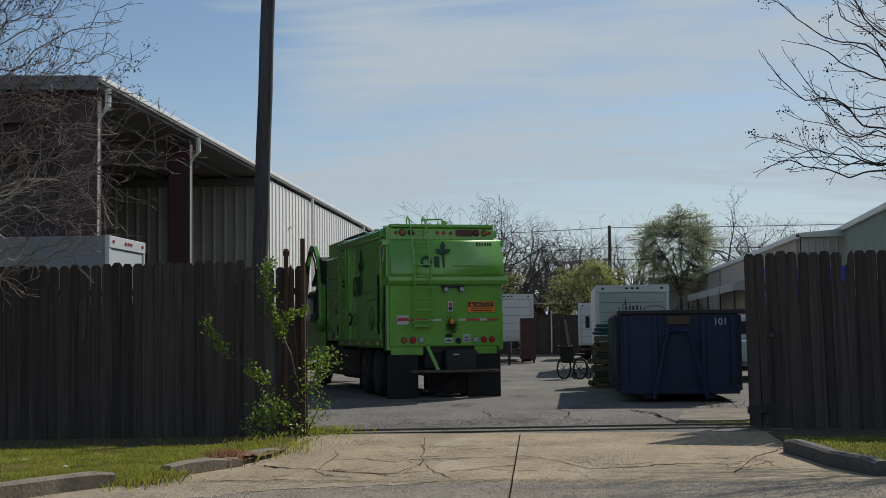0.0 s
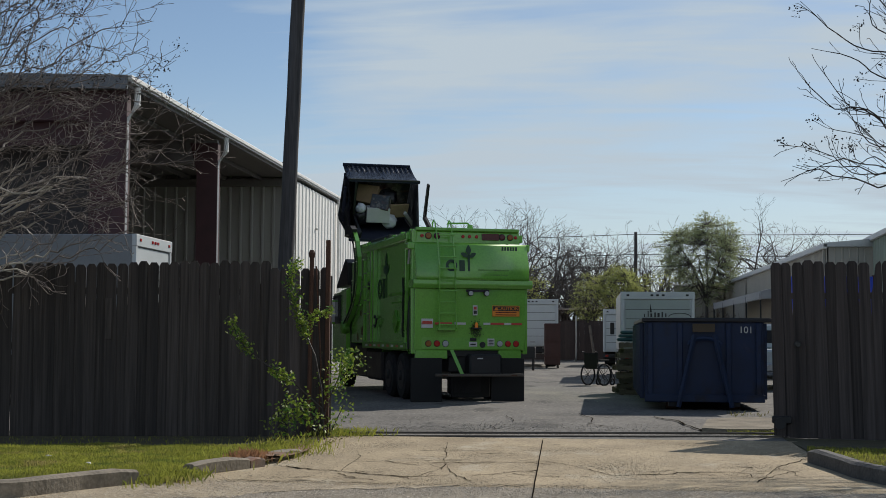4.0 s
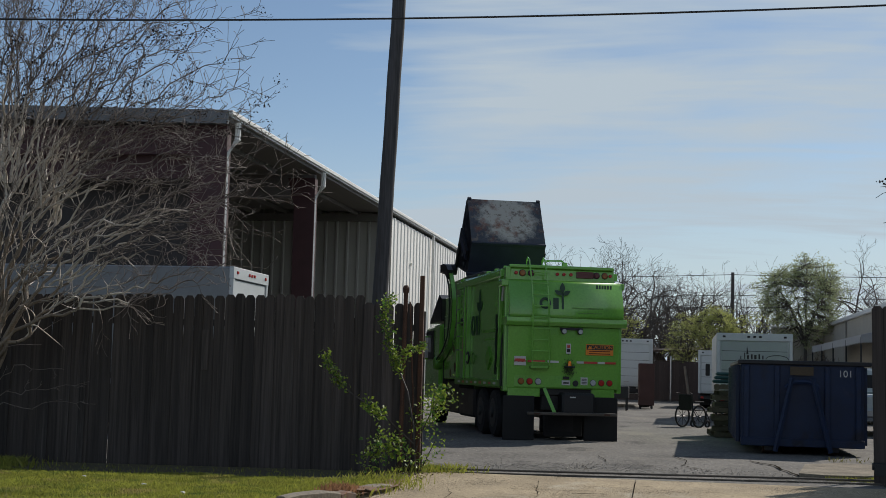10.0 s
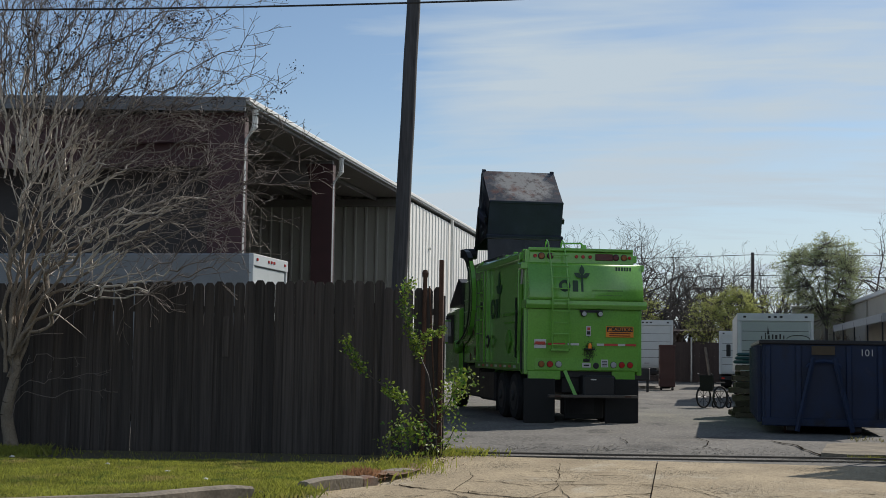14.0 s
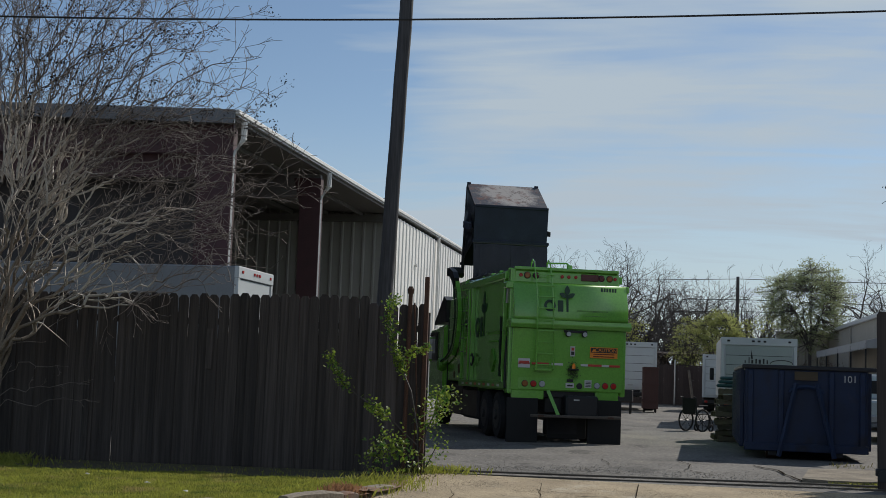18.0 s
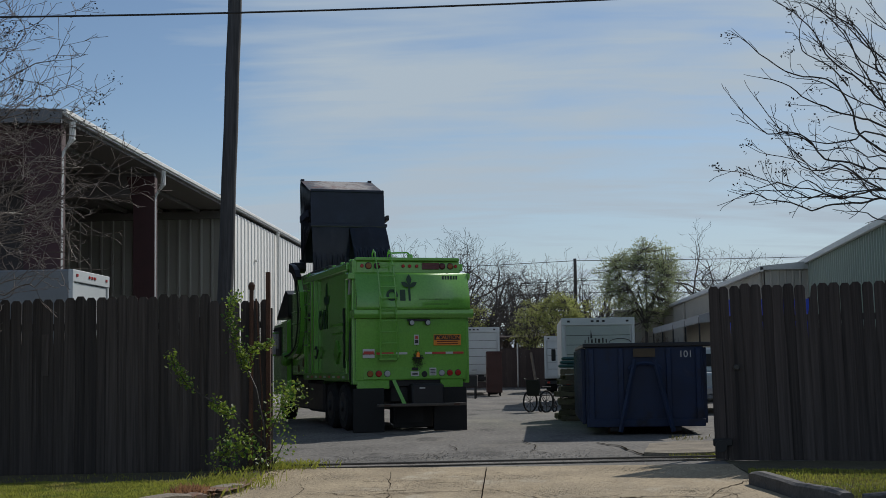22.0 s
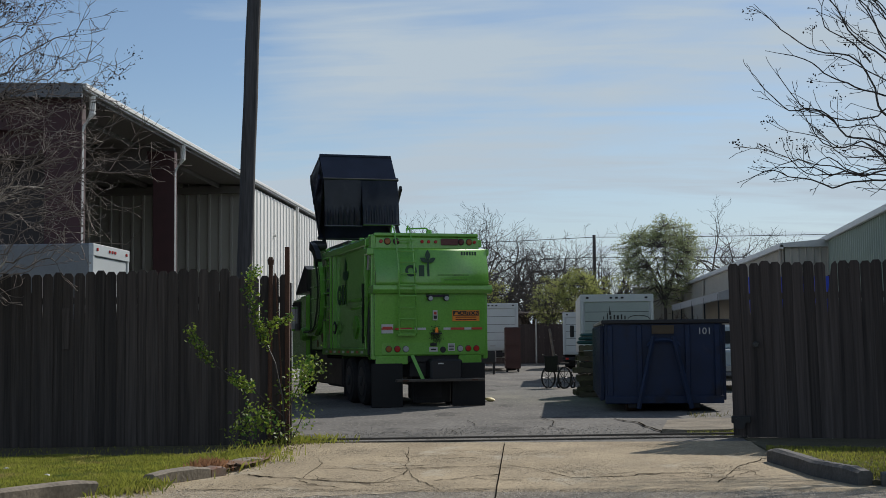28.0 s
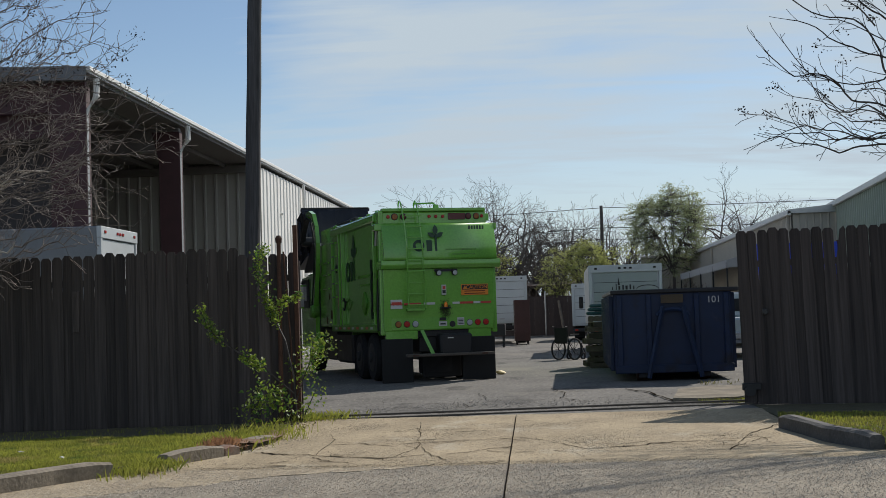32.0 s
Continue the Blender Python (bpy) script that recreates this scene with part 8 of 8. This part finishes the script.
def rubbish():
    rng = random.Random(12)
    spec = [("cardboard_box", "white cardboard box among the rubbish", "box", "white_plain", (0.32, 0.2, 0.22), (-0.1, -0.1, 0.35)),
            ("cardboard_box", "flattened brown cardboard box", "box", "card", (0.28, 0.2, 0.03), (0.5, 0.0, 0.3)),
            ("garbage_bag", "white plastic garbage bag", "bag", "bagwhite", (0.2, 0.2, 0.16), (0.25, -0.3, 0.4)),
            ("garbage_bag", "black plastic garbage bag", "bag", "bagblack", (0.28, 0.25, 0.22), (-0.55, -0.2, 0.3)),
            ("garbage_bag", "black plastic garbage bag", "bag", "bagblack", (0.3, 0.25, 0.22), (0.2, 0.3, 0.1)),
            ("garbage_bag", "white plastic garbage bag", "bag", "bagwhite", (0.14, 0.14, 0.12), (-0.6, 0.1, 0.5)),
            ("cardboard_box", "crushed brown cardboard box", "box", "card", (0.3, 0.25, 0.2), (-0.3, 0.3, 0.0)),
            ("cardboard_box", "grey carton among the rubbish", "box", "bin_floor", (0.25, 0.2, 0.2), (0.0, 0.2, 0.3)),
            ("plank", "pale broken plank among the rubbish", "plank", "white_plain", (0.03, 0.05, 0.4), (0.78, -0.2, 0.4))]
    for nm, lab, cat, m, (a, b, c), off in spec:
        t = thing(nm, lab, cat)
        if "bag" in nm:
            bm = bmesh.new()
            bmesh.ops.create_icosphere(bm, subdivisions=3, radius=1.0)
            for v in bm.verts:
                k = 1 + 0.25 * noise.noise(v.co * 2.3 + Vector((a * 50, 0, 0)))
                v.co = Vector((v.co.x * a * k, v.co.y * b * k, v.co.z * c * k + (0.3 * c if v.co.z > 0.85 else 0)))
            part("sack", bm, m, t, smooth=True)
        else:
            part("carton" if "box" in nm else "board", bx(-a, a, -b, b, -c, c, bev=0.012), m, t)
        trash.append((t, off, rng.uniform(-40, 40), rng.uniform(0, 0.5)))


rubbish()
scrap = thing("food_wrapper", "crumpled yellow paper wrapper on the asphalt", "litter")
bm = bmesh.new()
bmesh.ops.create_icosphere(bm, subdivisions=2, radius=0.09)
for v in bm.verts:
    v.co = Vector((v.co.x * 1.4, v.co.y, v.co.z * 0.5)) * (1 + 0.5 * noise.noise(v.co * 25))
part("paper", bm, "yellow", scrap)


bird = thing("bird", "small dark bird drifting over the yard", "bird")
bm = bmesh.new()
bmesh.ops.create_icosphere(bm, subdivisions=2, radius=0.017)
for v in bm.verts:
    v.co.x *= 1.9
part("body", bm, "rubber", bird, smooth=True)
for s in (-1, 1):
    bm = bmesh.new()
    pipe(bm, [(0.0, s * 0.01, 0.005), (-0.008, s * 0.035, 0.017), (-0.02, s * 0.06, 0.01)], [0.011, 0.008, 0.002], 5)
    part("wing", bm, "rubber", bird)


# ---- movements ----
# bin: seconds, turn, forward and height of its middle in the truck's space
BIN = [
    (0, 15, 11.800, 1.300),
    (1, 30, 11.680, 1.900),
    (2, 62, 11.140, 3.552),
    (2.5, 75, 10.750, 3.824),
    (3, 86, 10.420, 4.231),
    (3.5, 96, 10.000, 4.822),
    (4.5, 130, 7.533, 5.165),
    (5.5, 171, 6.406, 5.507),
    (6, 177, 6.351, 5.434),
    (6.5, 187, 6.258, 5.311),
    (7, 200, 6.138, 5.227),
    (7.5, 211.5, 6.032, 5.117),
    (8, 215, 6.000, 4.943),
    (9, 218.5, 6.000, 4.752),
    (9.5, 219, 6.000, 4.753),
    (10, 217.5, 6.000, 4.762),
    (10.5, 208.75, 6.058, 4.973),
    (11, 186, 6.268, 5.370),
    (11.5, 202.25, 6.118, 5.086),
    (12, 202.5, 6.115, 5.105),
    (12.5, 204.5, 6.097, 5.047),
    (13, 204.5, 6.097, 5.027),
    (13.5, 202, 6.120, 5.087),
    (14, 199.5, 6.143, 5.170),
    (14.5, 183.833, 6.288, 5.410),
    (15.5, 198.5, 6.152, 5.385),
    (16.5, 187.167, 6.257, 5.359),
    (17, 188.5, 6.245, 5.337),
    (17.5, 190, 6.231, 5.265),
    (18, 189.5, 6.235, 5.409),
    (18.5, 207.5, 6.069, 4.986),
    (19, 215.5, 6.000, 4.882),
    (19.5, 218, 6.000, 4.882),
    (20, 215.5, 6.000, 4.852),
    (20.5, 212.25, 6.025, 4.986),
    (21, 196, 6.175, 5.221),
    (21.5, 179.75, 6.325, 5.443),
    (21.8, 171.8, 6.399, 5.459),
    (22, 176.5, 6.355, 5.469),
    (22.5, 194.5, 6.189, 5.271),
    (23, 171.5, 6.402, 5.521),
    (23.5, 191, 6.222, 5.137),
    (24, 188.5, 6.245, 5.387),
    (24.5, 190, 6.231, 5.345),
    (25, 204.5, 6.097, 5.087),
    (25.5, 209.5, 6.051, 4.961),
    (26.5, 205.25, 6.090, 5.258),
    (27.5, 166, 6.452, 5.554),
    (28, 142, 6.920, 5.535),
    (28.5, 147, 6.720, 5.528),
    (29, 157, 6.535, 5.528),
    (29.5, 154, 6.563, 5.532),
    (30, 139, 7.040, 5.527),
    (30.5, 116, 8.800, 5.237),
    (31, 104, 9.600, 4.858),
    (31.5, 92, 10.200, 4.121),
    (32, 80, 10.600, 3.670),
]
# lids: seconds, turn of the left and right lid from closed
LIDS = [
    (0, 268, 268),
    (1, 268, 268),
    (2, 268, 268),
    (2.5, 268, 268),
    (3, 268, 268),
    (3.5, 267, 267),
    (4.5, 262, 262),
    (5.5, 262, 264),
    (6, 262, 260),
    (6.5, 258, 243),
    (7, 244, 172),
    (7.5, 160, 118),
    (8, 127, 128),
    (9, 130.5, 131.5),
    (9.5, 131, 132),
    (10, 129.5, 130.5),
    (10.5, 126.75, 128.75),
    (11, 124, 128),
    (11.5, 114.25, 115.25),
    (12, 114.5, 115.5),
    (12.5, 116.5, 117.5),
    (13, 116.5, 117.5),
    (13.5, 114, 115),
    (14, 111.5, 112.5),
    (14.5, 115.833, 127.833),
    (15.5, 110.5, 111.5),
    (16.5, 99.1667, 100.167),
    (17, 100.5, 101.5),
    (17.5, 102, 103),
    (18, 101.5, 102.5),
    (18.5, 119.5, 120.5),
    (19, 127.5, 128.5),
    (19.5, 130, 131),
    (20, 127.5, 128.5),
    (20.5, 124.25, 125.25),
    (21, 108, 109),
    (21.5, 95.75, 129.75),
    (21.8, 99.8, 133.8),
    (22, 92.5, 120.5),
    (22.5, 106.5, 107.5),
    (23, 83.5, 84.5),
    (23.5, 103, 104),
    (24, 100.5, 101.5),
    (24.5, 102, 103),
    (25, 116.5, 117.5),
    (25.5, 121.5, 122.5),
    (26.5, 117.25, 118.25),
    (27.5, 78, 79),
    (28, 54, 64),
    (28.5, 59, 60),
    (29, 69, 70),
    (29.5, 67, 70),
    (30, 59, 71),
    (30.5, 40, 48),
    (31, 20, 22),
    (31.5, 4, 5),
    (32, 0, 0),
]
# arms: seconds, turn
ARMS = [
    (0, 38.1),
    (1, 46.1),
    (2, 69.4),
    (2.5, 74.8),
    (3, 81.4),
    (3.5, 90.9),
    (4.5, 133),
    (5.5, 134.2),
    (6, 132.5),
    (6.5, 129.5),
    (7, 125.2),
    (7.5, 122.3),
    (8, 122.1),
    (9, 121.4),
    (9.5, 121.1),
    (10, 121.8),
    (10.5, 123.7),
    (11, 129.5),
    (11.5, 125.1),
    (12, 125),
    (12.5, 124.6),
    (13, 124.7),
    (13.5, 125.2),
    (14, 125.6),
    (14.5, 130),
    (15.5, 124.9),
    (16.5, 129.1),
    (17, 128.7),
    (17.5, 128.6),
    (18, 127.9),
    (18.5, 124),
    (19, 122.2),
    (19.5, 121.1),
    (20, 122.3),
    (20.5, 122.6),
    (21, 126.6),
    (21.5, 131.4),
    (21.8, 134.3),
    (22, 132.4),
    (22.5, 126.9),
    (23, 133.9),
    (23.5, 129.1),
    (24, 128.4),
    (24.5, 128.1),
    (25, 124.4),
    (25.5, 123.5),
    (26.5, 123.4),
    (27.5, 135.6),
    (28, 137.7),
    (28.5, 139.6),
    (29, 138.7),
    (29.5, 139.5),
    (30, 136.7),
    (30.5, 109.8),
    (31, 96),
    (31.5, 81.8),
    (32, 73.3),
]


def motions():
    def bin_at(a, y, z):
        return TRUCK @ pose(-0.22 + 0.2 * min(max((a - 130) / 70, 0), 1), y, z, a, 0, 0)

    walk(bin_thing, [(t, bin_at(a, y, z)) for t, a, y, z in BIN])
    for k, lid in enumerate(lids):
        walk(lid, [(row[0], pose((-0.477, 0.477)[k], 0.76, 0.6, -row[1 + k], 0, 0)) for row in LIDS])
    for ar, fk in zip(arms, forks):
        walk(ar, [(t, pose(0, *ARM_PIVOT, a, 0, 0)) for t, a in ARMS])
        walk(fk, [(t, pose(0, *ARM_TIP, b - a, 0, 0)) for (t, a), (_, b, _, _) in zip(ARMS, BIN)])
    for t, off, spin, late in trash:
        rows = [(s, bin_at(a, y, z) @ pose(off[0], off[1], off[2] + (0.5 if s > 5 else 0.25 if s > 4 else 0), spin, spin, 0)) for s, a, y, z in BIN if s <= 5.5]
        last = rows[-1][1]
        for s, dz in ((5.6 + late * 0.3, 0.4), (5.75 + late * 0.3, 1.2), (5.95 + late * 0.3, 2.1)):
            m = last.copy()
            m.translation = last.translation + (TRUCK.to_3x3() @ Vector((0, 0.25 * dz, 0))) - Vector((0, 0, dz))
            rows.append((s, m))
        low = rows[-1][1].copy()
        low.translation = TRUCK @ Vector((off[0] * 0.7, 6.4 + off[1] * 0.5, 1.75 + off[2] * 0.4))
        rows += [(7.0 + late, low), (32.0, low)]
        walk(t, rows)
    walk(bird, [(s, pose(x, y, z, 0, 0, 10)) for s, x, y, z in ((0.0, -40, 45, 30), (3.5, -20, 45, 21), (5.5, -4.17, 45, 5.81), (6.5, -3.85, 45, 5.88), (7.5, -3.5, 45, 5.76), (8.0, -3.2, 45, 5.41), (9.5, -3.6, 42, 0.04), (32.0, -3.6, 42, 0.04))])
    hold, air, ground_at = TRUCK @ pose(0.6, 6.3, 1.9), TRUCK @ pose(1.7, 3.0, 3.6, 80, 20, 0), pose(-1.2, 31.0, 0.05, 5, 8, 30)
    walk(scrap, [(0.0, hold), (25.6, hold), (26.4, TRUCK @ pose(1.5, 5.0, 4.3, 40, 30, 0)), (26.9, air), (27.4, ground_at), (32.0, ground_at)])


motions()
